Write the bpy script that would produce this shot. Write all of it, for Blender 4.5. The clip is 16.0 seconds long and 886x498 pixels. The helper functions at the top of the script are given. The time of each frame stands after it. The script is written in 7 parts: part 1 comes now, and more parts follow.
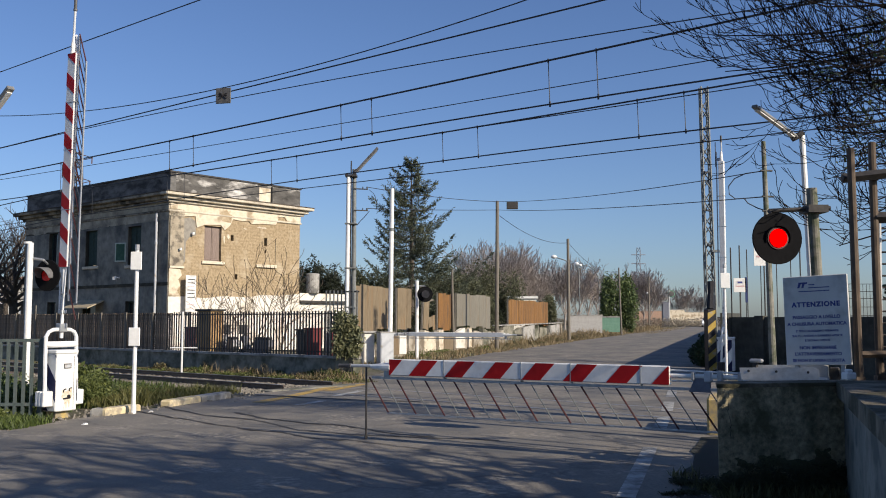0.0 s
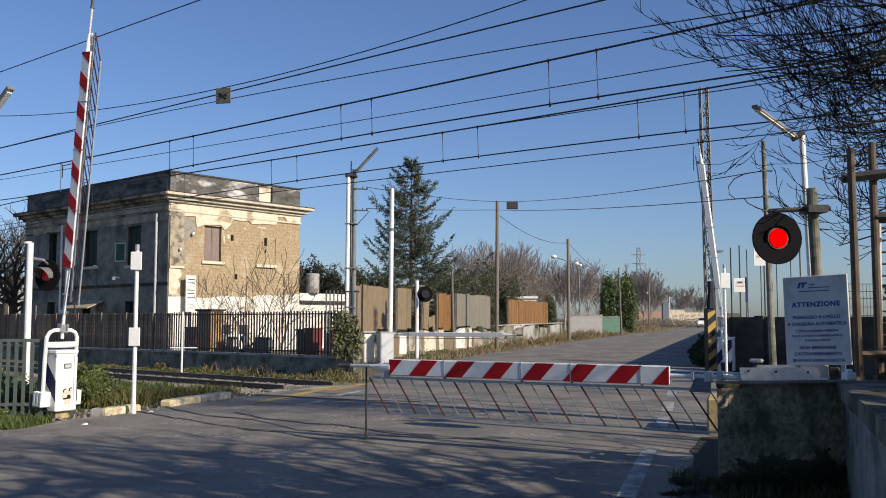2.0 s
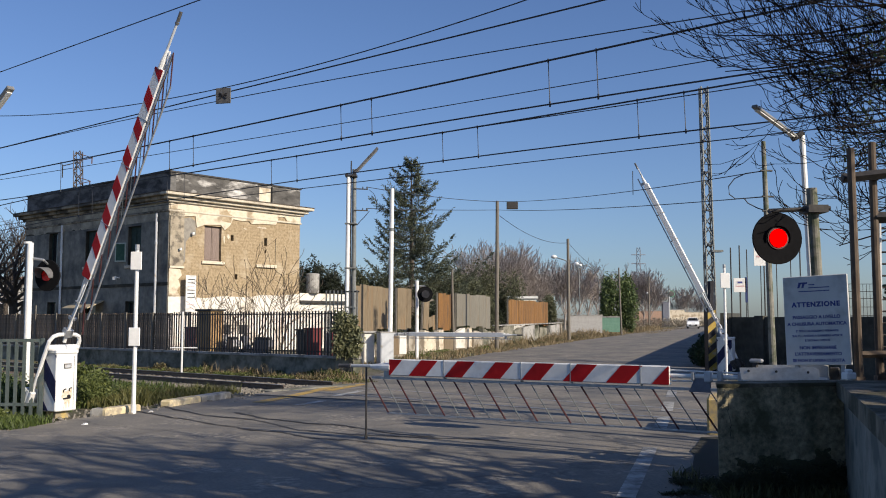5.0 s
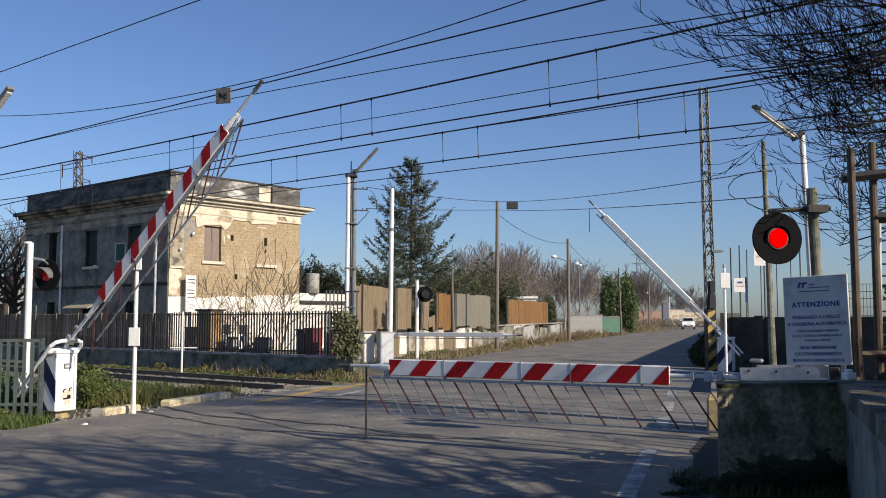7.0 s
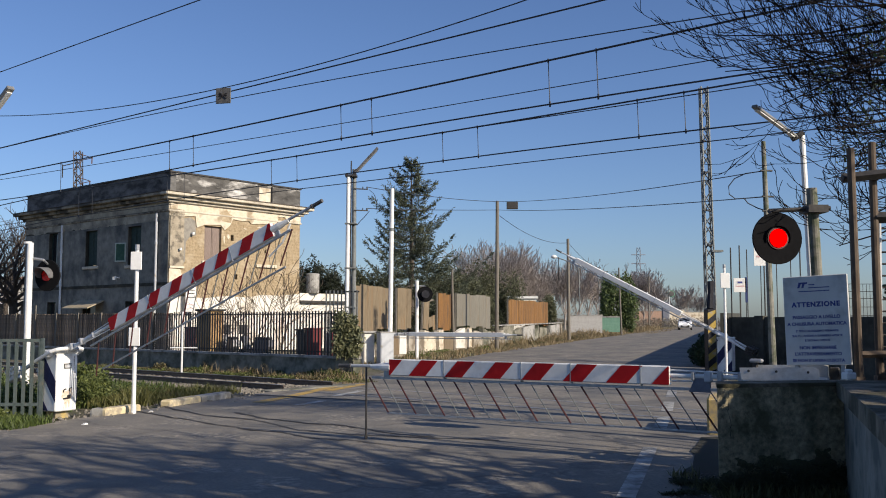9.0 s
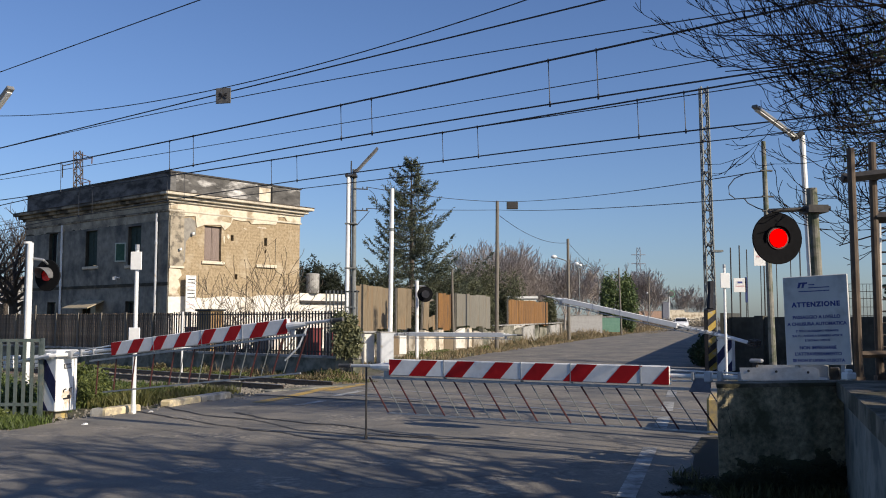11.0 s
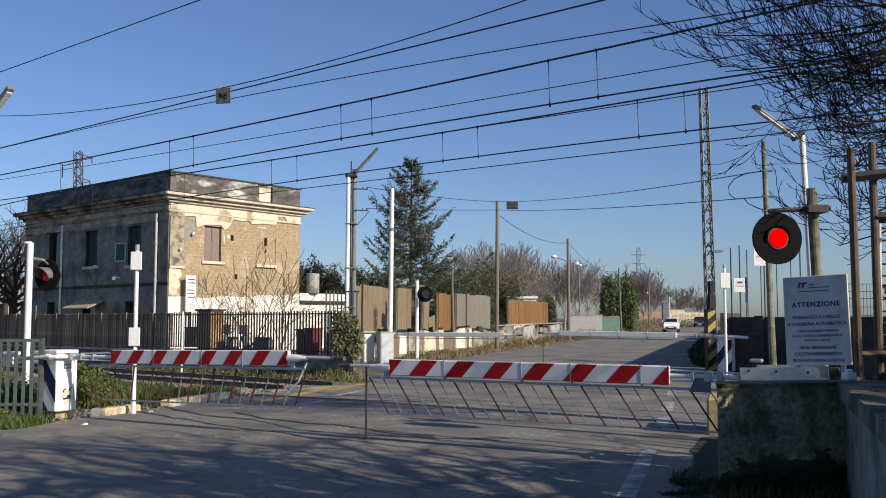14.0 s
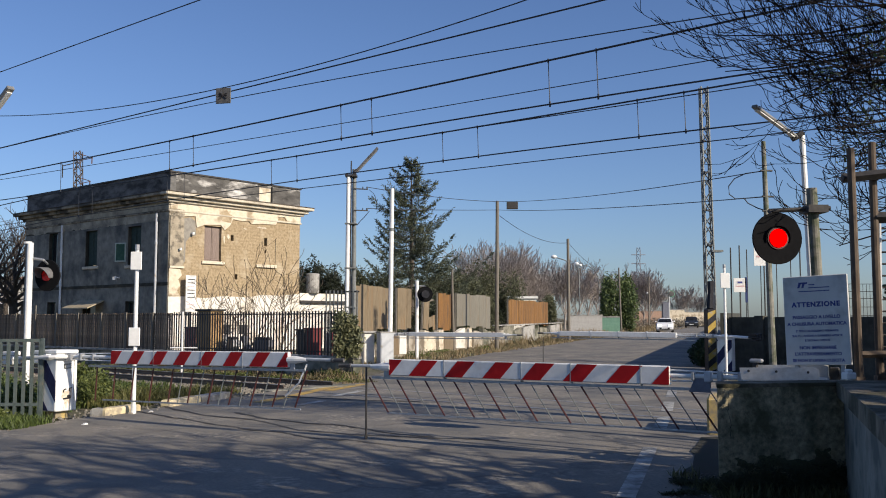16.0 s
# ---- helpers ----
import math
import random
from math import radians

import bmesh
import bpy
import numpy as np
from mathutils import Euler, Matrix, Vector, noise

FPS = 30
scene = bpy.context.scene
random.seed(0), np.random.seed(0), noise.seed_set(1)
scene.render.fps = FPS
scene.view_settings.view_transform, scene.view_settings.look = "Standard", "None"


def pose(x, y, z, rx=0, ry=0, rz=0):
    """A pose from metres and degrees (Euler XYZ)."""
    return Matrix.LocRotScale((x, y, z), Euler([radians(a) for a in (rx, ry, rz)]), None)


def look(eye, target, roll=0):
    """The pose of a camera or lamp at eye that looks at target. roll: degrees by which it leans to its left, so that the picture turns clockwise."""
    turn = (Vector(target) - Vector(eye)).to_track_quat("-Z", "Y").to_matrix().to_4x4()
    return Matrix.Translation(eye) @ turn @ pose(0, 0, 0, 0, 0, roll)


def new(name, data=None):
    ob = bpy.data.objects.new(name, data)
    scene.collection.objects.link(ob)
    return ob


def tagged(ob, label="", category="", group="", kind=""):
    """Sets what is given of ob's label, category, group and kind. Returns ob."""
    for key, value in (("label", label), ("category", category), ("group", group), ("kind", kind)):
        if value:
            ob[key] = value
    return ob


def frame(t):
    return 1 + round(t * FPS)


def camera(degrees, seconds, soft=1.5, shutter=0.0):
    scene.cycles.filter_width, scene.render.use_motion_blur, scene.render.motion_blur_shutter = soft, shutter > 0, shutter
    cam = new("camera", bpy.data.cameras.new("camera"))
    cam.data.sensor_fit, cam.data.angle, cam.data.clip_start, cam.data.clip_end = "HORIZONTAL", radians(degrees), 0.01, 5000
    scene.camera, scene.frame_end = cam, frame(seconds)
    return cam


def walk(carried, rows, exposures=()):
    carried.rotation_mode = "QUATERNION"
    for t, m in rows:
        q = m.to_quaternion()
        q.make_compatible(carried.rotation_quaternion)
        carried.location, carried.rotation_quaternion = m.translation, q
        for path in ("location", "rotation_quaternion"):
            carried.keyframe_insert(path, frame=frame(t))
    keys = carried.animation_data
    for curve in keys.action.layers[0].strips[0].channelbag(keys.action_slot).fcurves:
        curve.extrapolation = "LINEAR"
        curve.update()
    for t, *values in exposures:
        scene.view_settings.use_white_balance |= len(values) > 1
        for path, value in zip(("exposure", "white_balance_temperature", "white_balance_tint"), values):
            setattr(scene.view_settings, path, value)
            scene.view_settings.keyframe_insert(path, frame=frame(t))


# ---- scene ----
cam = camera(51.2, 16.0, soft=1.0)
EYE = pose(0, 0, 1.55, 90 + 4.436, 0, 0)
walk(cam, [(0.0, EYE), (16.0, EYE)], exposures=[(0.0, 0.22, 6500, 10), (16.0, 0.22, 6500, 10)])

# ---- light ----
SUN_AZ, SUN_EL = 126.0, 27.0
world = bpy.data.worlds.new("sky")
scene.world = world
world.use_nodes = True
wn = world.node_tree
sky = wn.nodes.new("ShaderNodeTexSky")
sky.sky_type, sky.sun_disc = "NISHITA", False
sky.sun_elevation, sky.sun_rotation = radians(SUN_EL), radians(SUN_AZ)
sky.air_density, sky.dust_density, sky.ozone_density = 1.0, 0.7, 2.0
tint = wn.nodes.new("ShaderNodeMix")
tint.data_type, tint.blend_type = "RGBA", "MULTIPLY"
tint.inputs[0].default_value = 1.0
tint.inputs[7].default_value = (0.8, 0.94, 1.26, 1)
wn.links.new(sky.outputs[0], tint.inputs[6])
wn.links.new(tint.outputs[2], wn.nodes["Background"].inputs[0])
wn.nodes["Background"].inputs[1].default_value = 0.08
sun = new("sun", bpy.data.lights.new("sun", "SUN"))
sun.data.energy, sun.data.angle, sun.data.color = 5.0, radians(0.5), (1.0, 0.88, 0.72)
sun_way = Vector((math.sin(radians(SUN_AZ)) * math.cos(radians(SUN_EL)), math.cos(radians(SUN_AZ)) * math.cos(radians(SUN_EL)), math.sin(radians(SUN_EL))))
sun.matrix_world = look(sun_way * 60, (0, 0, 0))


# ---- materials ----
def surface(name, a, b, scale=12.0, rough=0.8, metal=0.0, bump=0.15, stain=None, stain_scale=1.2, stain_at=0.55, stain_soft=0.12, vary=0.0, stretch=None, amount=1.0, bump_scale=None):
    """A two-tone grain with an optional larger stain of its own tone."""
    m = bpy.data.materials.new(name)
    m.use_nodes = True
    nt = m.node_tree
    N, L = nt.nodes, nt.links
    bsdf = N["Principled BSDF"]
    bsdf.inputs["Roughness"].default_value, bsdf.inputs["Metallic"].default_value = rough, metal
    tc = N.new("ShaderNodeTexCoord")
    co = tc.outputs["Object"]
    if stretch:
        mp = N.new("ShaderNodeMapping")
        mp.inputs["Scale"].default_value = stretch
        L.new(co, mp.inputs[0])
        co = mp.outputs[0]
    n1 = N.new("ShaderNodeTexNoise")
    n1.inputs["Scale"].default_value, n1.inputs["Detail"].default_value, n1.inputs["Roughness"].default_value = scale, 6, 0.65
    L.new(co, n1.inputs[0])
    r1 = N.new("ShaderNodeValToRGB")
    r1.color_ramp.elements[0].position, r1.color_ramp.elements[1].position = 0.32, 0.68
    r1.color_ramp.elements[0].color, r1.color_ramp.elements[1].color = (*a, 1), (*b, 1)
    L.new(n1.outputs[0], r1.inputs[0])
    out = r1.outputs[0]
    if stain:
        n2 = N.new("ShaderNodeTexNoise")
        n2.inputs["Scale"].default_value, n2.inputs["Detail"].default_value, n2.inputs["Roughness"].default_value = stain_scale, 7, 0.6
        L.new(co, n2.inputs[0])
        r2 = N.new("ShaderNodeValToRGB")
        r2.color_ramp.elements[0].position, r2.color_ramp.elements[1].position = stain_at - stain_soft / 2, stain_at + stain_soft / 2
        r2.color_ramp.elements[1].color = (amount, amount, amount, 1)
        L.new(n2.outputs[0], r2.inputs[0])
        mx = N.new("ShaderNodeMix")
        mx.data_type = "RGBA"
        mx.inputs[7].default_value = (*stain, 1)
        L.new(r2.outputs[0], mx.inputs[0])
        L.new(out, mx.inputs[6])
        out = mx.outputs[2]
    if vary:
        oi = N.new("ShaderNodeObjectInfo")
        mr = N.new("ShaderNodeMapRange")
        mr.inputs[3].default_value, mr.inputs[4].default_value = 1 - vary, 1 + vary
        L.new(oi.outputs["Random"], mr.inputs[0])
        hs = N.new("ShaderNodeHueSaturation")
        L.new(mr.outputs[0], hs.inputs["Value"])
        L.new(out, hs.inputs["Color"])
        out = hs.outputs[0]
    L.new(out, bsdf.inputs["Base Color"])
    if bump:
        bp = N.new("ShaderNodeBump")
        bp.inputs["Strength"].default_value, bp.inputs["Distance"].default_value = bump, 0.02
        src = n1
        if bump_scale:
            src = N.new("ShaderNodeTexNoise")
            src.inputs["Scale"].default_value, src.inputs["Detail"].default_value = bump_scale, 4
            L.new(co, src.inputs[0])
        L.new(src.outputs[0], bp.inputs["Height"])
        L.new(bp.outputs[0], bsdf.inputs["Normal"])
    return m


def leafy(name, a, b, rough=0.6):
    """Leaves that differ in tone one by one and let some light through."""
    m = bpy.data.materials.new(name)
    m.use_nodes = True
    nt = m.node_tree
    N, L = nt.nodes, nt.links
    bsdf = N["Principled BSDF"]
    bsdf.inputs["Roughness"].default_value = rough
    g = N.new("ShaderNodeNewGeometry")
    r1 = N.new("ShaderNodeValToRGB")
    r1.color_ramp.elements[0].color, r1.color_ramp.elements[1].color = (*a, 1), (*b, 1)
    L.new(g.outputs["Random Per Island"], r1.inputs[0])
    L.new(r1.outputs[0], bsdf.inputs["Base Color"])
    tr = N.new("ShaderNodeBsdfTranslucent")
    L.new(r1.outputs[0], tr.inputs[0])
    ms = N.new("ShaderNodeMixShader")
    ms.inputs[0].default_value = 0.25
    L.new(bsdf.outputs[0], ms.inputs[1])
    L.new(tr.outputs[0], ms.inputs[2])
    L.new(ms.outputs[0], N["Material Output"].inputs[0])
    return m


def glowing(name, colour, strength):
    m = bpy.data.materials.new(name)
    m.use_nodes = True
    b = m.node_tree.nodes["Principled BSDF"]
    b.inputs["Base Color"].default_value = (*colour, 1)
    b.inputs["Emission Color"].default_value = (*colour, 1)
    b.inputs["Emission Strength"].default_value = strength
    return m


M_ASPHALT = surface("worn_asphalt", (0.15, 0.136, 0.114), (0.24, 0.217, 0.18), 26, 0.85, bump=0.35, stain=(0.095, 0.095, 0.092), stain_scale=0.7, stain_at=0.52, stain_soft=0.2, amount=0.8, bump_scale=34)
M_SOIL = surface("dry_soil", (0.06, 0.05, 0.034), (0.17, 0.145, 0.1), 16, 0.95, bump=1.0, stain=(0.085, 0.085, 0.042), stain_scale=0.9, stain_at=0.52, stain_soft=0.2)
M_SHADESOIL = surface("shaded_mossy_soil", (0.008, 0.009, 0.006), (0.028, 0.027, 0.018), 22, 0.97, bump=1.0, stain=(0.012, 0.017, 0.007), stain_scale=3)
M_GRAVEL = surface("ballast", (0.06, 0.05, 0.04), (0.21, 0.18, 0.145), 24, 0.95, bump=0.9)
M_PAINT_W = surface("white_paint", (0.68, 0.68, 0.66), (0.8, 0.8, 0.78), 9, 0.45, bump=0.05, stain=(0.5, 0.47, 0.42), stain_scale=2.5, stain_at=0.66, stain_soft=0.1, amount=0.5)
M_PAINT_R = surface("red_paint", (0.33, 0.006, 0.008), (0.44, 0.011, 0.013), 9, 0.5, bump=0.04)
M_BLOCK = surface("ochre_block", (0.4, 0.29, 0.1), (0.5, 0.38, 0.16), 10, 0.85, bump=0.3, stain=(0.26, 0.22, 0.15), stain_scale=6, stain_at=0.5)
M_PAINT_Y = surface("yellow_paint", (0.3, 0.2, 0.022), (0.42, 0.285, 0.045), 14, 0.6, bump=0.15, stain=(0.3, 0.26, 0.18), stain_scale=6, stain_at=0.56)
M_PAINT_B = surface("black_paint", (0.012, 0.012, 0.016), (0.03, 0.03, 0.035), 14, 0.5, bump=0.1)
M_SIGNALBLACK = surface("signal_black", (0.003, 0.003, 0.004), (0.006, 0.006, 0.007), 14, 0.95, bump=0.05)
for nd in M_SIGNALBLACK.node_tree.nodes:
    if nd.type == "BSDF_PRINCIPLED":
        nd.inputs["Specular IOR Level"].default_value = 0.1
M_NAVY = surface("navy_paint", (0.01, 0.012, 0.05), (0.02, 0.025, 0.08), 14, 0.5, bump=0.05)
M_LINE = surface("road_line_paint", (0.34, 0.34, 0.32), (0.52, 0.52, 0.49), 20, 0.8, bump=0.3, stain=(0.17, 0.167, 0.155), stain_scale=4, stain_at=0.5, stain_soft=0.22)
M_LINE_Y = surface("yellow_road_line", (0.4, 0.25, 0.05), (0.52, 0.34, 0.085), 20, 0.75, bump=0.3, stain=(0.24, 0.2, 0.14), stain_scale=5, stain_at=0.58, stain_soft=0.2)
M_GALV = surface("galvanised_steel", (0.3, 0.31, 0.32), (0.46, 0.47, 0.48), 14, 0.5, 0.6, bump=0.08)
M_DARKSTEEL = surface("dark_steel", (0.025, 0.024, 0.025), (0.06, 0.055, 0.05), 14, 0.6, 0.3, bump=0.1)
for _m in (M_PAINT_R, M_PAINT_B, M_NAVY, M_SIGNALBLACK):
    _m.node_tree.nodes["Principled BSDF"].inputs["Specular IOR Level"].default_value = 0.2
M_RUST = surface("rusty_steel", (0.09, 0.045, 0.025), (0.2, 0.1, 0.055), 20, 0.8, 0.3, bump=0.3, stain=(0.05, 0.035, 0.03), stain_scale=4)
M_MAST = surface("mast_steel", (0.12, 0.13, 0.128), (0.22, 0.235, 0.23), 12, 0.65, 0.2, bump=0.1)
M_RUSTSTAIN = surface("rust_stained_paint", (0.5, 0.36, 0.24), (0.76, 0.7, 0.6), 30, 0.8, bump=0.2)
M_RAILW = surface("pale_rail_paint", (0.42, 0.42, 0.42), (0.6, 0.6, 0.59), 14, 0.5, 0.1, bump=0.08)
M_RUSTRED = surface("red_thin_rod_paint", (0.034, 0.009, 0.008), (0.085, 0.018, 0.015), 20, 0.6, bump=0.1)
M_TUBE = surface("dull_tube", (0.05, 0.05, 0.05), (0.13, 0.125, 0.12), 10, 0.6, 0.2, bump=0.1)
M_RAIL = surface("rail_steel", (0.08, 0.058, 0.044), (0.17, 0.125, 0.095), 14, 0.55, 0.4, bump=0.2)
M_CONC = surface("concrete", (0.28, 0.27, 0.25), (0.42, 0.41, 0.38), 7, 0.9, bump=0.3, stain=(0.16, 0.155, 0.14), stain_scale=1.5)
M_PALECONC = surface("pale_concrete", (0.34, 0.33, 0.31), (0.43, 0.42, 0.4), 5, 0.9, bump=0.15)
M_WALLMOSS = surface("mossy_concrete", (0.13, 0.113, 0.066), (0.47, 0.405, 0.26), 17, 0.95, bump=1.0, stain=(0.05, 0.056, 0.024), stain_scale=3.0, stain_at=0.54, stain_soft=0.16, amount=0.85)
M_PLINTH = surface("grey_plinth", (0.16, 0.15, 0.115), (0.32, 0.3, 0.24), 5, 0.92, bump=0.3, stain=(0.06, 0.065, 0.042), stain_scale=1.6, stain_at=0.52, stain_soft=0.2)
M_MOSS_SHADE = surface("moss_and_shade", (0.03, 0.036, 0.016), (0.1, 0.105, 0.05), 60, 0.98, bump=1.0, stain=(0.07, 0.065, 0.035), stain_scale=5, stain_at=0.6)
M_COPING = surface("mossy_coping", (0.12, 0.102, 0.072), (0.26, 0.225, 0.163), 9, 0.95, bump=1.0, stain=(0.06, 0.055, 0.03), stain_scale=2.2, stain_at=0.48)
M_GREENWALL = surface("grey_green_wall", (0.036, 0.037, 0.03), (0.075, 0.074, 0.06), 4, 0.9, bump=0.3, stain=(0.026, 0.027, 0.021), stain_scale=0.9)
M_WOOD = surface("weathered_boards", (0.14, 0.108, 0.066), (0.225, 0.175, 0.112), 5, 0.85, bump=0.3, vary=0.07, stretch=(5, 5, 0.5), stain=(0.2, 0.115, 0.05), stain_scale=0.9, stain_at=0.6, stain_soft=0.16, amount=0.7)
M_WOODO = surface("orange_boards", (0.15, 0.07, 0.018), (0.27, 0.135, 0.038), 6, 0.75, bump=0.3, vary=0.12, stain=(0.11, 0.065, 0.035), stain_scale=0.9, stretch=(6, 6, 0.7))
M_WOODG = surface("grey_boards", (0.135, 0.125, 0.1), (0.2, 0.188, 0.155), 5, 0.85, bump=0.3, vary=0.05, stretch=(5, 5, 0.5), stain=(0.17, 0.125, 0.075), stain_scale=0.8, stain_at=0.6, amount=0.6)
M_BARK = surface("bark", (0.045, 0.036, 0.028), (0.12, 0.1, 0.08), 14, 0.9, bump=0.6, stretch=(3, 3, 0.7))
M_TWIG = surface("dark_twigs", (0.006, 0.005, 0.005), (0.02, 0.016, 0.014), 10, 0.95, bump=0.0)
for nd in M_TWIG.node_tree.nodes:
    if nd.type == "BSDF_PRINCIPLED":
        nd.inputs["Specular IOR Level"].default_value = 0.1
# twig colour lightened to carry the distance haze
M_TWIG_FAR = surface("haze_paled_twigs", (0.29, 0.25, 0.222), (0.38, 0.332, 0.3), 4, 0.95, bump=0.0)
M_POLEWOOD = surface("pole_timber", (0.11, 0.1, 0.082), (0.2, 0.178, 0.145), 8, 0.85, bump=0.3, stretch=(5, 5, 0.5))
M_POSTBROWN = surface("brown_post", (0.065, 0.046, 0.033), (0.14, 0.102, 0.07), 6, 0.8, bump=0.2, stretch=(2, 2, 1), stain=(0.09, 0.065, 0.045), stain_scale=5)
M_CABLE = surface("cable", (0.012, 0.014, 0.02), (0.03, 0.032, 0.04), 5, 0.6, bump=0.0)
M_LEAFK = leafy("black_green_leaves", (0.008, 0.012, 0.006), (0.035, 0.045, 0.022))
M_NEEDLE = leafy("conifer_needles", (0.034, 0.046, 0.03), (0.14, 0.155, 0.094))
M_LEAF = leafy("ivy_leaves", (0.055, 0.068, 0.032), (0.24, 0.24, 0.125))
M_LEAFD = leafy("evergreen_leaves", (0.012, 0.028, 0.01), (0.05, 0.085, 0.028))
M_LEAFG = leafy("bright_evergreen_leaves", (0.03, 0.055, 0.016), (0.15, 0.2, 0.065))
M_LEAFO = leafy("olive_leaves", (0.05, 0.056, 0.028), (0.14, 0.145, 0.075))
M_GRASS = leafy("grass_blades", (0.03, 0.052, 0.009), (0.12, 0.16, 0.036))
M_YELLOWGRASS = leafy("yellow_green_blades", (0.07, 0.075, 0.018), (0.2, 0.19, 0.06))
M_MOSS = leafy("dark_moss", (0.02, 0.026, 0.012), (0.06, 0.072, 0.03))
M_DRYGRASS = leafy("dry_grass_blades", (0.13, 0.098, 0.05), (0.34, 0.265, 0.15))
M_RED = glowing("lit_red_lens", (1.0, 0.0, 0.0), 0.95)
M_RED.node_tree.nodes["Principled BSDF"].inputs["Specular IOR Level"].default_value = 0.0
M_RED.node_tree.nodes["Principled BSDF"].inputs["Base Color"].default_value = (0.3, 0.0, 0.0, 1)
M_REDRIM = surface("dark_red_lens_rim", (0.05, 0.002, 0.002), (0.09, 0.003, 0.003), 10, 0.5, bump=0)
# grey visor tone standing in for sunlight on its inside
M_VISOR_PALE = surface("sun_paled_visor", (0.09, 0.09, 0.092), (0.17, 0.17, 0.175), 8, 0.7, bump=0.1)
M_REDDIM = surface("red_lens", (0.62, 0.01, 0.012), (0.72, 0.016, 0.016), 6, 0.25, bump=0)
M_ENAMEL = surface("weathered_enamel", (0.53, 0.53, 0.51), (0.63, 0.625, 0.6), 4, 0.4, bump=0.02, stain=(0.42, 0.42, 0.4), stain_scale=2.5, stain_at=0.58)
M_SIGNFACE = surface("sign_enamel", (0.72, 0.71, 0.68), (0.8, 0.79, 0.76), 5, 0.4, bump=0.0, stain=(0.5, 0.5, 0.48), stain_scale=3)
M_INK = surface("sign_ink", (0.03, 0.045, 0.19), (0.045, 0.06, 0.25), 5, 0.5, bump=0)
M_PLASTER_W = surface("white_plaster", (0.66, 0.62, 0.54), (0.78, 0.74, 0.66), 6, 0.9, bump=0.25, stain=(0.48, 0.43, 0.34), stain_scale=1.0, stain_at=0.58)
M_PLASTER_C = surface("cream_plaster", (0.55, 0.48, 0.36), (0.7, 0.62, 0.49), 5, 0.9, bump=0.3, stain=(0.34, 0.27, 0.18), stain_scale=1.3, stain_at=0.57)
M_PLASTER_D = surface("dark_plaster", (0.038, 0.034, 0.022), (0.125, 0.11, 0.076), 3.5, 0.92, bump=0.5, stain=(0.03, 0.028, 0.021), stain_scale=1.1, stain_at=0.5, stain_soft=0.22, stretch=(1, 1, 0.55))
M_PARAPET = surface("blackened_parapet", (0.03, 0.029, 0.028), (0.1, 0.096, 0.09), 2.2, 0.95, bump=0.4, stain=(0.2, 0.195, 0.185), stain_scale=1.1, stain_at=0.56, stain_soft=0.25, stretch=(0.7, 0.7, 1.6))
M_PARAPET_S = surface("streaked_parapet", (0.04, 0.038, 0.035), (0.15, 0.143, 0.132), 1.6, 0.95, bump=0.4, stain=(0.66, 0.64, 0.6), stain_scale=0.85, stain_at=0.6, stain_soft=0.16, stretch=(0.8, 0.8, 1.9), bump_scale=7)
M_SHUTTER = surface("shutter_paint", (0.17, 0.13, 0.11), (0.26, 0.2, 0.17), 8, 0.8, bump=0.2, stretch=(5, 5, 0.6))
M_SHUTTERG = surface("green_shutter", (0.015, 0.034, 0.028), (0.035, 0.062, 0.05), 8, 0.8, bump=0.2)
M_DARK = surface("dark_interior", (0.01, 0.01, 0.01), (0.02, 0.02, 0.02), 5, 0.95, bump=0)
M_LAMPGREY = surface("lamp_casing", (0.17, 0.17, 0.165), (0.28, 0.275, 0.26), 8, 0.5, 0.2, bump=0.1)
M_CARW = surface("white_car_paint", (0.74, 0.74, 0.74), (0.8, 0.8, 0.8), 3, 0.25, bump=0)
M_CARD = surface("dark_car_paint", (0.02, 0.022, 0.026), (0.035, 0.038, 0.042), 3, 0.25, bump=0)
M_GLASSD = surface("dark_glass", (0.015, 0.018, 0.02), (0.025, 0.028, 0.03), 3, 0.08, bump=0)
M_TYRE = surface("tyre_rubber", (0.015, 0.015, 0.015), (0.03, 0.03, 0.03), 20, 0.9, bump=0.1)
M_CHROME = surface("bright_metal", (0.6, 0.6, 0.6), (0.7, 0.7, 0.7), 5, 0.25, 0.9, bump=0)
M_BRICKRED = surface("far_brick", (0.3, 0.19, 0.14), (0.42, 0.29, 0.22), 4, 0.9, bump=0.2)
M_PLASTGREEN = surface("green_sheet", (0.09, 0.2, 0.14), (0.14, 0.27, 0.2), 5, 0.6, bump=0.05)
M_BOXGREY = surface("grey_enamel", (0.42, 0.44, 0.46), (0.52, 0.54, 0.56), 6, 0.5, bump=0.05, stain=(0.36, 0.33, 0.28), stain_scale=3, stain_at=0.62)


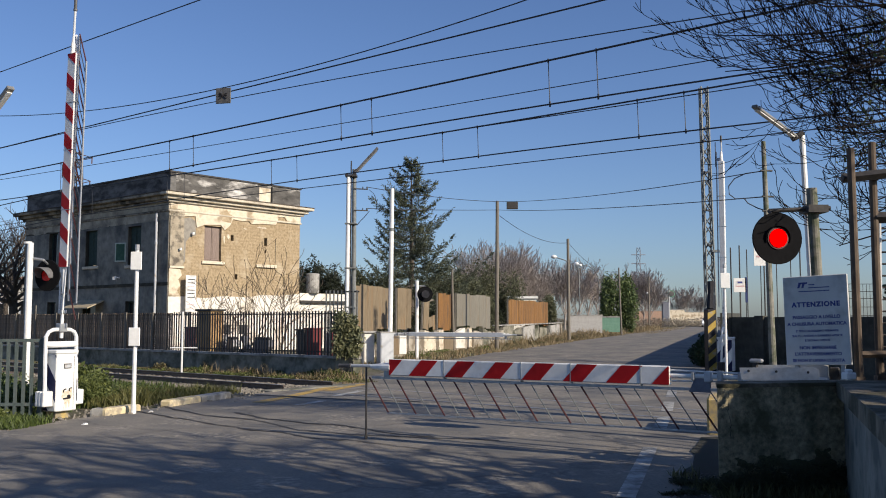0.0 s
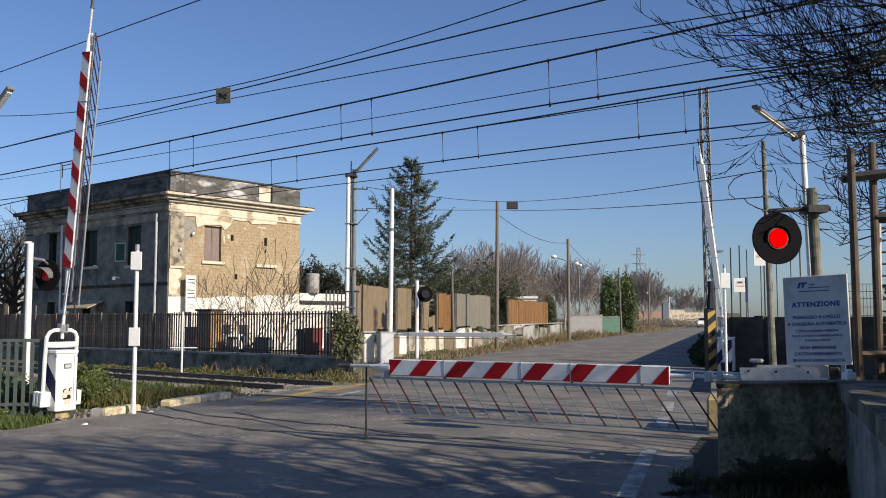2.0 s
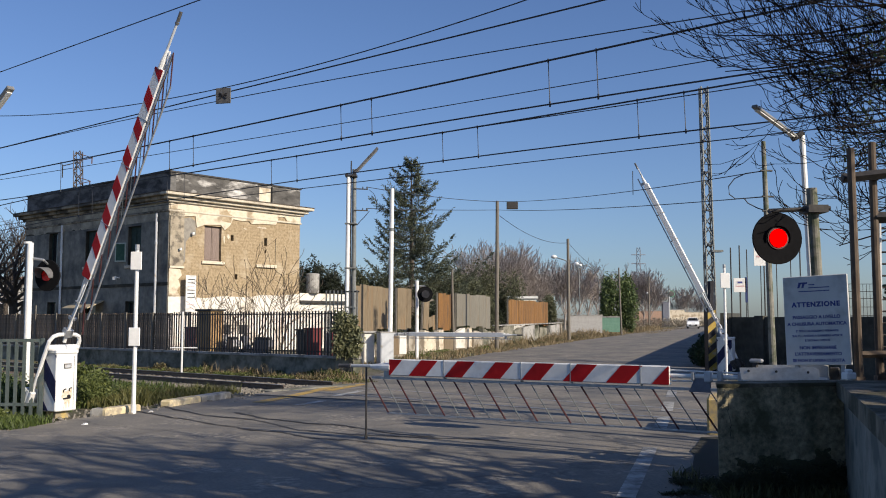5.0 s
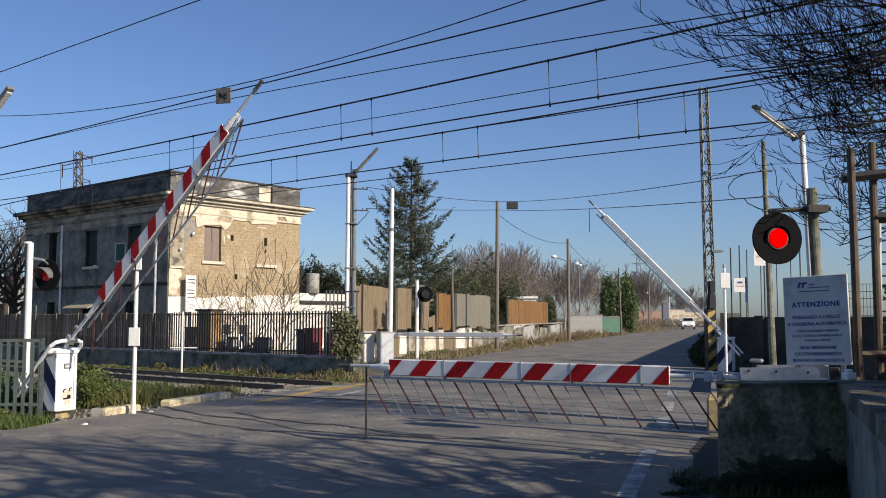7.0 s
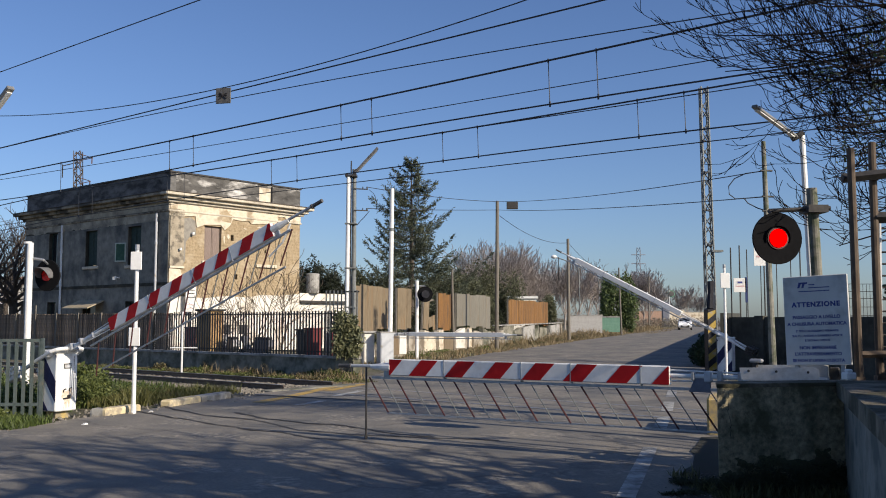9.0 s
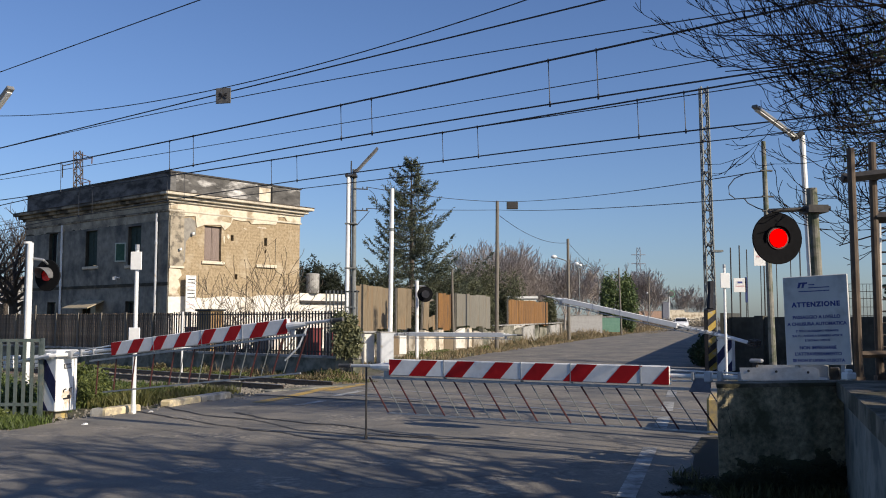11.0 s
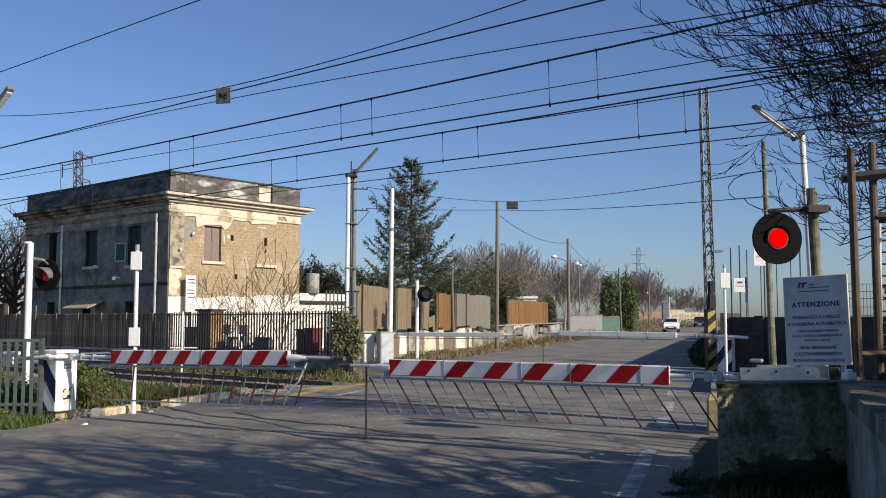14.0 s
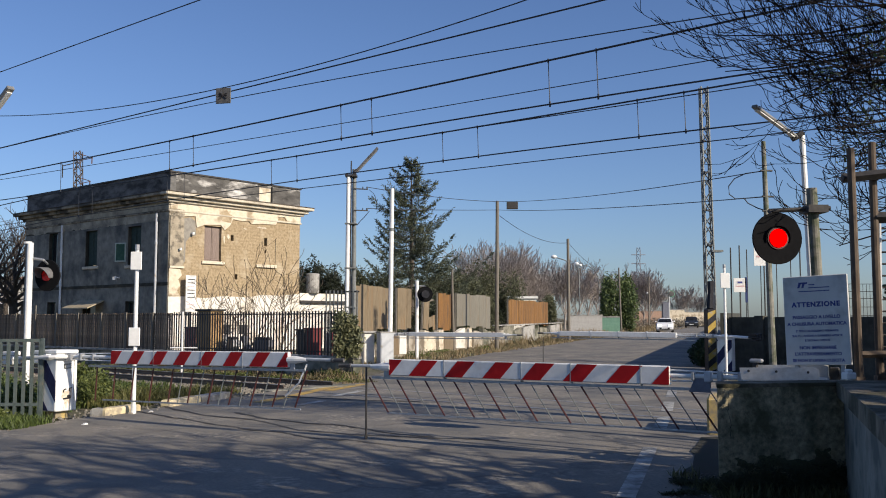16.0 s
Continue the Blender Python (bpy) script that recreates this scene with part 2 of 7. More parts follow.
def cracked(m, scale, depth):
    """Adds a network of fine dark cracks to a surface."""
    nt = m.node_tree
    N, L = nt.nodes, nt.links
    b = N["Principled BSDF"]
    base = b.inputs["Base Color"].links[0].from_socket
    tc = N.new("ShaderNodeTexCoord")
    nz = N.new("ShaderNodeTexNoise")
    nz.inputs["Scale"].default_value, nz.inputs["Detail"].default_value = 1.7, 5
    va = N.new("ShaderNodeVectorMath")
    va.operation = "MULTIPLY_ADD"
    va.inputs[1].default_value = (0.9, 0.9, 0.9)
    L.new(tc.outputs["Object"], nz.inputs[0])
    L.new(nz.outputs["Color"], va.inputs[0])
    L.new(tc.outputs["Object"], va.inputs[2])
    vo = N.new("ShaderNodeTexVoronoi")
    vo.feature = "DISTANCE_TO_EDGE"
    vo.inputs["Scale"].default_value = scale
    L.new(va.outputs[0], vo.inputs[0])
    rp = N.new("ShaderNodeValToRGB")
    rp.color_ramp.elements[0].color, rp.color_ramp.elements[1].color = (depth, depth, depth, 1), (1, 1, 1, 1)
    rp.color_ramp.elements[0].position, rp.color_ramp.elements[1].position = 0.004, 0.022
    L.new(vo.outputs[0], rp.inputs[0])
    mx = N.new("ShaderNodeMix")
    mx.data_type, mx.blend_type = "RGBA", "MULTIPLY"
    mx.inputs[0].default_value = 1.0
    L.new(base, mx.inputs[6])
    L.new(rp.outputs[0], mx.inputs[7])
    L.new(mx.outputs[2], b.inputs["Base Color"])


cracked(M_ASPHALT, 0.33, 0.72)


def chipped(m, tone):
    """Adds patches of pale worn-out stone chips to a surface."""
    nt = m.node_tree
    N, L = nt.nodes, nt.links
    b = N["Principled BSDF"]
    base = b.inputs["Base Color"].links[0].from_socket
    tc = N.new("ShaderNodeTexCoord")
    masks = []
    for scale, lo, hi in ((0.9, 0.53, 0.62), (11.0, 0.5, 0.58)):
        nz = N.new("ShaderNodeTexNoise")
        nz.inputs["Scale"].default_value, nz.inputs["Detail"].default_value = scale, 4
        L.new(tc.outputs["Object"], nz.inputs[0])
        mr = N.new("ShaderNodeMapRange")
        mr.inputs[1].default_value, mr.inputs[2].default_value = lo, hi
        L.new(nz.outputs[0], mr.inputs[0])
        masks.append(mr.outputs[0])
    mu = N.new("ShaderNodeMath")
    mu.operation = "MULTIPLY"
    L.new(masks[0], mu.inputs[0])
    L.new(masks[1], mu.inputs[1])
    mx = N.new("ShaderNodeMix")
    mx.data_type = "RGBA"
    mx.inputs[7].default_value = (*tone, 1)
    L.new(mu.outputs[0], mx.inputs[0])
    L.new(base, mx.inputs[6])
    L.new(mx.outputs[2], b.inputs["Base Color"])


chipped(M_ASPHALT, (0.285, 0.256, 0.21))


def brick_plaster(name):
    """Bare ochre brickwork with remains of grey and cream plaster."""
    m = surface(name, (0.24, 0.178, 0.1), (0.47, 0.37, 0.235), 8.0, 0.93, bump=0.9, stain=(0.5, 0.42, 0.3), stain_scale=1.3, stain_at=0.6, stain_soft=0.14, amount=0.8)
    nt = m.node_tree
    N, L = nt.nodes, nt.links
    b = N["Principled BSDF"]
    base = b.inputs["Base Color"].links[0].from_socket
    tc = N.new("ShaderNodeTexCoord")
    mp = N.new("ShaderNodeMapping")
    mp.inputs["Rotation"].default_value = (0, radians(90), 0)
    sx = N.new("ShaderNodeSeparateXYZ")
    cx = N.new("ShaderNodeCombineXYZ")
    L.new(tc.outputs["Object"], sx.inputs[0])
    L.new(sx.outputs[1], cx.inputs[0])
    L.new(sx.outputs[2], cx.inputs[1])
    br = N.new("ShaderNodeTexBrick")
    br.inputs["Scale"].default_value, br.inputs["Brick Width"].default_value, br.inputs["Row Height"].default_value, br.inputs["Mortar Size"].default_value = 1.0, 0.27, 0.075, 0.012
    br.inputs["Color1"].default_value, br.inputs["Color2"].default_value, br.inputs["Mortar"].default_value = (1, 1, 1, 1), (0.72, 0.7, 0.66, 1), (0.62, 0.6, 0.58, 1)
    L.new(cx.outputs[0], br.inputs[0])
    mx = N.new("ShaderNodeMix")
    mx.data_type, mx.blend_type = "RGBA", "MULTIPLY"
    mx.inputs[0].default_value = 0.3
    L.new(base, mx.inputs[6])
    L.new(br.outputs[0], mx.inputs[7])
    L.new(mx.outputs[2], b.inputs["Base Color"])
    return m


M_BRICK = brick_plaster("bare_ochre_brick")


# ---- mesh tools ----
def box(bm, lo, hi, m=None, bevel=0.0):
    made = bmesh.ops.create_cube(bm, size=1)["verts"]
    for v in made:
        v.co = Vector([lo[i] + (v.co[i] + 0.5) * (hi[i] - lo[i]) for i in range(3)])
    if bevel:
        eds = list({ed for v in made for ed in v.link_edges})
        made = list({v for f in bmesh.ops.bevel(bm, geom=eds, offset=bevel, segments=1, affect="EDGES")["faces"] for v in f.verts} | {v for v in made if v.is_valid})
    if m is not None:
        for v in made:
            if v.is_valid:
                v.co = m @ v.co
    return made


def rod(bm, a, b, r, r2=None, n=8):
    a, b = Vector(a), Vector(b)
    d = b - a
    m = Matrix.Translation((a + b) / 2) @ d.to_track_quat("Z", "Y").to_matrix().to_4x4()
    bmesh.ops.create_cone(bm, cap_ends=True, segments=n, radius1=r, radius2=r if r2 is None else r2, depth=d.length, matrix=m)


def tube(bm, pts, r, n=6):
    rings = []
    pts = [Vector(p) for p in pts]
    for i, p in enumerate(pts):
        d = (pts[min(i + 1, len(pts) - 1)] - pts[max(i - 1, 0)]).normalized()
        q = d.to_track_quat("Z", "Y")
        rings.append([bm.verts.new(p + q @ Vector((r * math.cos(k * 2 * math.pi / n), r * math.sin(k * 2 * math.pi / n), 0))) for k in range(n)])
    for ra, rb in zip(rings, rings[1:]):
        for k in range(n):
            bm.faces.new((ra[k], ra[(k + 1) % n], rb[(k + 1) % n], rb[k]))
    bm.faces.new(list(reversed(rings[0])))
    bm.faces.new(rings[-1])


def prism(bm, poly, lo, hi, axis="y"):
    """A flat outline (u, w) drawn out along an axis; u is x (or y for axis x), w is z."""
    put = {"y": lambda u, w, d: (u, d, w), "x": lambda u, w, d: (d, u, w), "z": lambda u, w, d: (u, w, d)}[axis]
    va = [bm.verts.new(put(u, w, lo)) for u, w in poly]
    vb = [bm.verts.new(put(u, w, hi)) for u, w in poly]
    k = len(poly)
    fs = [bm.faces.new(va), bm.faces.new(vb)] + [bm.faces.new((va[i], va[(i + 1) % k], vb[(i + 1) % k], vb[i])) for i in range(k)]
    bmesh.ops.recalc_face_normals(bm, faces=fs)


def mesh_of(name, bm, material):
    me = bpy.data.meshes.new(name)
    bmesh.ops.recalc_face_normals(bm, faces=bm.faces)
    bm.to_mesh(me)
    bm.free()
    me.materials.append(material)
    return me


def part(name, bm, material, parent=None, label="", at=None):
    """Links a bmesh as one mesh object, under a thing or a part."""
    ob = new(name, mesh_of(name, bm, material))
    if parent:
        ob.parent = parent
    if at is not None:
        ob.matrix_basis = at
    return tagged(ob, label)


def thing(name, at, label, category, group="", kind=""):
    ob = new(name)
    ob.matrix_basis = at
    return tagged(ob, label, category, group, kind)


def raw(name, verts, faces, material, parent=None, smooth=False):
    me = bpy.data.meshes.new(name)
    me.from_pydata(verts, [], faces)
    me.materials.append(material)
    ob = new(name, me)
    if parent:
        ob.parent = parent
    return ob


def leaves(name, pts, size, material, parent, rng, normal_up=0.3, slim=0.6):
    """Many small folded leaves at the given points."""
    V, F = [], []
    for p in pts:
        s = size * rng.uniform(0.6, 1.35)
        d = Vector((rng.gauss(0, 1), rng.gauss(0, 1), rng.gauss(0, 1) - normal_up)).normalized()
        w = d.orthogonal().normalized()
        w.rotate(Matrix.Rotation(rng.uniform(0, 6.28), 3, d))
        b = len(V)
        n = d.cross(w)
        V += [tuple(p), tuple(p + d * s * 0.5 + w * s * slim * 0.5 + n * s * 0.12), tuple(p + d * s), tuple(p + d * s * 0.5 - w * s * slim * 0.5 + n * s * 0.12)]
        F += [(b, b + 1, b + 2, b + 3)]
    return raw(name, V, F, material, parent)


def boxed(*boxes, bevel=0.0):
    bm = bmesh.new()
    for lo, hi in boxes:
        box(bm, lo, hi, bevel=bevel)
    return bm


def rodded(*rods, n=8):
    bm = bmesh.new()
    for r in rods:
        rod(bm, *r, n=n)
    return bm


def rise(y):
    """Height of the ground: level to the tracks, then a gentle climb."""
    return 1.1 * (1 - math.exp(-max(0.0, y - 28) / 120))


# the railway's own axes: s runs along it, c across it
TURN = -39.8
ALONG, ACROSS = Vector((0.768, -0.640, 0)), Vector((0.640, 0.768, 0))


def rail_at(s, c, z=0.0):
    return ALONG * s + ACROSS * c + Vector((0, 0, z))


def road_left(y):
    knots = ((-90, -6.6), (13, -6.6), (18.5, -4.34), (30, -1.1), (43.4, 2.58), (54.3, 6.47), (69.4, 12.17), (100, 23.0), (260, 76.6))
    for (y0, x0), (y1, x1) in zip(knots, knots[1:]):
        if y <= y1:
            return x0 + (x1 - x0) * (y - y0) / (y1 - y0)
    return knots[-1][1]


def road_right(y):
    return 2.6 + (y - 8.4) * 0.3


# ---- ground, road, tracks ----
def ground():
    ys = [-400, -60, -10, 0, 5, 8, 11, 14, 17, 20, 23, 26, 28, 31, 35, 40, 50, 60, 75, 90, 110, 140, 180, 250, 400, 800, 1600, 3000]
    xs = [-2500, -800, -250, -100, -60, -40, -25, -15, -8, 0, 8, 15, 25, 40, 60, 100, 250, 800, 2500]
    vs = [(x, y, rise(y) - 0.04) for y in ys for x in xs]
    k = len(xs)
    fs = [(j * k + i, j * k + i + 1, (j + 1) * k + i + 1, (j + 1) * k + i) for j in range(len(ys) - 1) for i in range(k - 1)]
    tagged(raw("ground", vs, fs, M_SOIL), "dry brown soil with thin winter grass", "ground", kind="structure")


def road():
    ys = [-60, -20, 0, 5, 8, 10, 12, 13, 14.5, 16, 18.5, 21, 24, 27, 30, 34, 38, 44, 50, 58, 66, 76, 88, 100, 115, 130, 150, 180, 220]
    vs, fs = [], []
    for y in ys:
        a, b = (road_left(y), road_right(y)) if y > 6 else (-9.0, 3.0)
        for u in range(9):
            x = a + (b - a) * u / 8
            vs.append((x, y, rise(y)))
    for j in range(len(ys) - 1):
        fs += [(j * 9 + i, j * 9 + i + 1, j * 9 + i + 10, j * 9 + i + 9) for i in range(8)]
    tagged(raw("road", vs, fs, M_ASPHALT), "worn grey asphalt road over the level crossing", "road", kind="structure")
    # near-black soil strip; the shade beside the low wall is in its colour
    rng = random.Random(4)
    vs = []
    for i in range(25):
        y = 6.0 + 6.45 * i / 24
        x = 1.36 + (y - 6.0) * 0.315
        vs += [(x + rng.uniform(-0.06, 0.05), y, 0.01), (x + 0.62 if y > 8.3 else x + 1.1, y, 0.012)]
    tagged(raw("verge", vs, [(2 * i, 2 * i + 1, 2 * i + 3, 2 * i + 2) for i in range(24)], M_SHADESOIL), "mossy soil strip beside the low wall with shade in its colour", "verge", kind="structure")


def strip(name, pts, w, z, material, label):
    """A painted band along a polyline on the road."""
    vs, fs = [], []
    for i, p in enumerate(pts):
        d = (Vector(pts[min(i + 1, len(pts) - 1)]) - Vector(pts[max(i - 1, 0)])).normalized()
        q = Vector((d.y, -d.x)) * w / 2
        for sgn in (1, -1):
            x, y = p[0] + q.x * sgn, p[1] + q.y * sgn
            vs.append((x, y, rise(y) + z))
    fs = [(2 * i, 2 * i + 1, 2 * i + 3, 2 * i + 2) for i in range(len(pts) - 1)]
    return tagged(raw(name, vs, fs, material), label, "road marking", kind="structure")


ground()
road()


def markings():
    strip("edge_line", [(1.60, 8.25), (2.54, 11.47)], 0.17, 0.006, M_LINE, "worn white edge line on asphalt")
    for a, b in (((3.14, 13.56), (3.59, 15.14)), ((3.85, 16.07), (4.32, 17.85)), ((4.64, 19.03), (5.10, 20.71))):
        strip("edge_dash", [a, b], 0.2, 0.006, M_LINE, "short worn white dash on asphalt")
    strip("edge_line", [(1.35, 7.2), (0.4, 3.8)], 0.17, 0.006, M_LINE, "worn white edge line on asphalt")
    strip("yellow_line", [(-3.52, 17.72), (-3.16, 19.03), (-2.58, 21.94)], 0.26, 0.006, M_LINE_Y, "faded yellow line across the crossing")
    strip("yellow_line", [(-2.55, 20.71), (-1.93, 22.91)], 0.26, 0.006, M_LINE_Y, "faded yellow line across the crossing")
    strip("stop_line", [(-2.69, 17.14), (-2.33, 18.10)], 0.18, 0.006, M_LINE, "faded white line across the crossing")
    strip("stop_line", [(-2.23, 19.17), (-1.81, 20.71)], 0.2, 0.006, M_LINE, "faded white line across the crossing")


def cracks():
    """Dark lines that wander over the asphalt."""
    rng = random.Random(21)
    # the third line draws the edge of a shadow as a dark strip
    for pts, w in (([(-5.08, 16.91), (-3.98, 15.41), (-2.97, 14.62), (-2.04, 13.28), (-1.25, 12.76), (-0.01, 12.33), (0.85, 12.16)], 0.05), ([(-3.53, 15.78), (-2.73, 14.71), (-1.98, 14.15), (-1.46, 13.84), (-0.73, 12.88), (-0.02, 12.45)], 0.06), ([(-5.32, 16.07), (-4.41, 15.05), (-3.55, 14.15), (-2.80, 13.35), (-2.23, 13.01), (-1.73, 12.39), (-1.11, 12.10), (-0.01, 11.08)], 0.045), ([(-5.36, 20.22), (-4.44, 19.61), (-3.55, 19.31), (-2.54, 18.75), (-1.59, 18.22), (-0.26, 17.85)], 0.07)):
        V, F = [], []
        for a, b in zip(pts, pts[1:]):
            for i in range(8):
                k = i / 8
                x, y = a[0] + (b[0] - a[0]) * k, a[1] + (b[1] - a[1]) * k
                y += 0.07 * noise.noise((x * 2.1, y * 2.1, w * 90)) + 0.02 * rng.gauss(0, 1)
                h = w * (0.55 + 0.7 * abs(noise.noise((x * 3.3, y * 1.7, 4))) * 2) * 0.75 * (y / 13)
                V += [(x, y - h, 0.009), (x, y + h, 0.009)]
        F = [(2 * i, 2 * i + 2, 2 * i + 3, 2 * i + 1) for i in range(len(V) // 2 - 1)]
        tagged(raw("dark_line", V, F, M_DARKLINE), "dark line winding over the asphalt", "road joint", kind="structure")


M_DARKLINE = surface("dark_line_tone", (0.018, 0.018, 0.019), (0.04, 0.039, 0.038), 20, 0.7, bump=0.2)


def railway():
    """The track: each rail, the ballast bed and the sleepers near the road."""
    c, s_left, s_right = 14.6, -16.0, -5.6
    for x0, x1 in ((-100, s_left), (s_right, 100)):
        bm = bmesh.new()
        prism(bm, [(-1.7, -0.06), (-1.35, -0.035), (1.35, -0.035), (1.7, -0.06)], x0, x1, "x")
        bed = part("ballast_bed", bm, M_GRAVEL, None, "brown stone ballast under the rails", pose(*rail_at(0, c), 0, 0, TURN))
        tagged(bed, category="ballast", kind="structure")
    track = thing("railway_track", pose(*rail_at(0, c), 0, 0, TURN), "rusty steel railway track crossing the road", "railway track")
    prof = [(-0.07, -0.06), (0.07, -0.06), (0.07, -0.045), (0.012, -0.03), (0.012, 0.05), (0.036, 0.06), (0.036, 0.085), (-0.036, 0.085), (-0.036, 0.06), (-0.012, 0.05), (-0.012, -0.03), (-0.07, -0.045)]
    for side in (-0.7525, 0.7525):
        for x0, x1, dz in ((-100, s_left - 0.2, 0.02), (s_left - 0.2, s_right + 0.2, -0.084), (s_right + 0.2, 100, 0.02)):
            bm = bmesh.new()
            prism(bm, [(u + side, w + dz) for u, w in prof], x0, x1, "x")
            rail = part("rail", bm, M_RAIL, track)
            # pale strip that puts sunlight on the rail top into colour
            part("rail_head", boxed(((x0, side - 0.028, 0.0852 + dz), (x1, side + 0.028, 0.087 + dz))), M_GALV, rail, "pale strip for the sunlit rail head")
    sleeper = mesh_of("sleeper", boxed(((-0.12, -1.25, -0.1), (0.12, 1.25, -0.02)), bevel=0.02), M_RAIL)
    for i in range(60):
        ob = new("sleeper", sleeper)
        ob.parent = track
        ob.location = (s_left - 1.3 - i * 0.62, 0, 0)
    # edging slab where the road meets the ballast
    part("edge_slab", boxed(((s_left - 0.35, -1.3, -0.1), (s_left + 0.05, 1.3, 0.02)), bevel=0.02), M_PLINTH, track)


def kerbs():
    bm = bmesh.new()
    box(bm, (0, -0.12, -0.05), (1.0, 0.12, 0.115), bevel=0.03)
    blk = mesh_of("kerb_stone", bm, M_KERB)
    for (a, b), lab in ((((-5.67, 15.31), (-5.64, 15.50)), "broken end of a grey kerb stone"), (((-5.61, 15.31), (-5.30, 16.17)), "pale yellow painted kerb stone"), (((-5.03, 16.91), (-4.74, 17.97)), "yellow and white painted kerb stone"), (((-4.72, 17.97), (-4.40, 19.03)), "worn grey concrete kerb stone")):
        a, b = Vector((*a, 0)), Vector((*b, 0))
        ob = tagged(new("kerb_stone", blk if "yellow" in lab else blk.copy()), lab, "kerb", "kerb stones")
        if "grey" in lab:
            ob.data.materials[0] = M_CONC
        d = b - a
        ob.matrix_basis = pose(a.x, a.y, 0, 0, 0, math.degrees(math.atan2(d.y, d.x))) @ Matrix.Diagonal((d.length * 0.97, 1, 1, 1))
    # the kerb block beside the concrete wall
    bm = boxed(((-0.09, -0.5, -0.05), (0.09, 0.5, 0.5)), bevel=0.03)
    tagged(part("kerb_block", bm, M_BLOCK, None, "yellow painted concrete block beside the wall", pose(3.84, 13.2, 0, 0, 0, -18)), category="kerb")


M_KERB = surface("painted_kerb", (0.55, 0.44, 0.22), (0.72, 0.62, 0.4), 6, 0.85, bump=0.3, stain=(0.35, 0.3, 0.22), stain_scale=4, stain_at=0.58)


def walls():
    # the low concrete wall in front of the barrier machine, and the wall that runs back along the pavement
    bm = bmesh.new()
    prism(bm, [(2.455, 8.35), (3.8, 8.62), (3.82, 8.95), (2.56, 8.72)], -0.05, 0.95, "z")
    w = part("wall_low", bm, M_WALLMOSS, None, "stained mossy low concrete wall", None)
    tagged(w, category="wall", kind="structure")
    d = Vector((1.345, 0.27, 0))
    o, n = Vector((2.455, 8.35, 0)), Vector((0.197, -0.98, 0))
    rng = random.Random(8)
    line = ((0.075, 0.93), (0.085, 0.84), (0.07, 0.74), (0.09, 0.62), (0.085, 0.5))
    V = []
    for (u0, z0), (u1, z1) in zip(line, line[1:]):
        for i in range(5):
            k = i / 5
            c = o + d * (u0 + (u1 - u0) * k + rng.uniform(-0.004, 0.004)) + n * 0.003 + Vector((0, 0, z0 + (z1 - z0) * k + rng.uniform(-0.006, 0.006)))
            g = d.normalized() * rng.uniform(0.001, 0.0035)
            V += [tuple(c - g), tuple(c + g)]
    raw("crack", V, [(2 * i, 2 * i + 1, 2 * i + 3, 2 * i + 2) for i in range(len(V) // 2 - 1)], M_DARK, w)
    # moss layer, fuller downwards, that also puts the lower wall's shade into colour
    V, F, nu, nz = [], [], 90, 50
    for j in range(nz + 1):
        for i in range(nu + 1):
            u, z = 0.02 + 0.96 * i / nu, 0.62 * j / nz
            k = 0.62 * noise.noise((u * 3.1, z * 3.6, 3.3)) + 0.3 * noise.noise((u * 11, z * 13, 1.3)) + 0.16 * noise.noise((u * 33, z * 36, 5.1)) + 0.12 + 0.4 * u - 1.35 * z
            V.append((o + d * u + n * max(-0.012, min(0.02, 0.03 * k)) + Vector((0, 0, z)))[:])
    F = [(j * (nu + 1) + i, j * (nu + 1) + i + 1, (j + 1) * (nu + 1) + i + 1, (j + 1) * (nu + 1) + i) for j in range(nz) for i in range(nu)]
    tagged(raw("moss", V, F, M_MOSS_SHADE, w, True), "dark green moss that also carries the lower wall's shade")
    bm = bmesh.new()
    prism(bm, [(2.449, 8.343), (3.805, 8.614), (3.83, 8.96), (2.553, 8.73)], 0.95, 0.985, "z")
    part("coping", bm, M_COPING, w)
    bm = bmesh.new()
    prism(bm, [(3.69, 8.6), (2.34, 4.7), (1.5, 2.0), (1.95, 1.9), (2.75, 4.6), (4.05, 8.5)], -0.05, 0.86, "z")
    w = part("wall_side", bm, surface("whitewashed_wall", (0.19, 0.18, 0.145), (0.35, 0.337, 0.285), 5, 0.9, bump=0.3, stain=(0.12, 0.125, 0.11), stain_scale=2.5, stain_at=0.52), None, "pale stained low wall with a mossy coping")
    tagged(w, category="wall", kind="structure")
    bm = bmesh.new()
    prism(bm, [(3.63, 8.615), (2.28, 4.72), (1.44, 2.0), (2.6, 1.8), (3.5, 4.5), (4.7, 8.6)], 0.86, 1.0, "z")
    part("coping", bm, M_COPING, w)
    tagged(part("insulator_block", boxed(((-0.05, -0.05, 0), (0.05, 0.05, 0.07)), ((-0.03, -0.03, 0.07), (0.03, 0.03, 0.1)), bevel=0.01), M_PAINT_W, None, "small white block on the mossy wall coping", pose(3.78, 8.68, 1.0, 0, 0, 15)), category="block")
    # the tall grey-green wall beyond the crossing
    bm = bmesh.new()
    a, b = Vector((8.94, 29.0)), Vector((10.14, 26.5))
    d = (b - a)
    w = part("wall_far", boxed(((0, 0, -0.1), (7.8, 0.25, 1.66))), M_GREENWALL, None, "dark grey-green concrete wall", pose(a.x, a.y, 0, 0, 0, math.degrees(math.atan2(d.y, d.x))))
    tagged(w, category="wall", kind="structure")
    part("pilaster", boxed(((1.16, -0.08, -0.1), (1.51, 0.3, 1.7))), M_GREENWALL, w)
    part("pilaster", boxed(((-0.2, -0.04, -0.1), (0.1, 0.3, 1.62))), M_GREENWALL, w)
    part("pilaster", boxed(((3.6, -0.08, -0.1), (3.95, 0.3, 1.7))), M_GREENWALL, w)
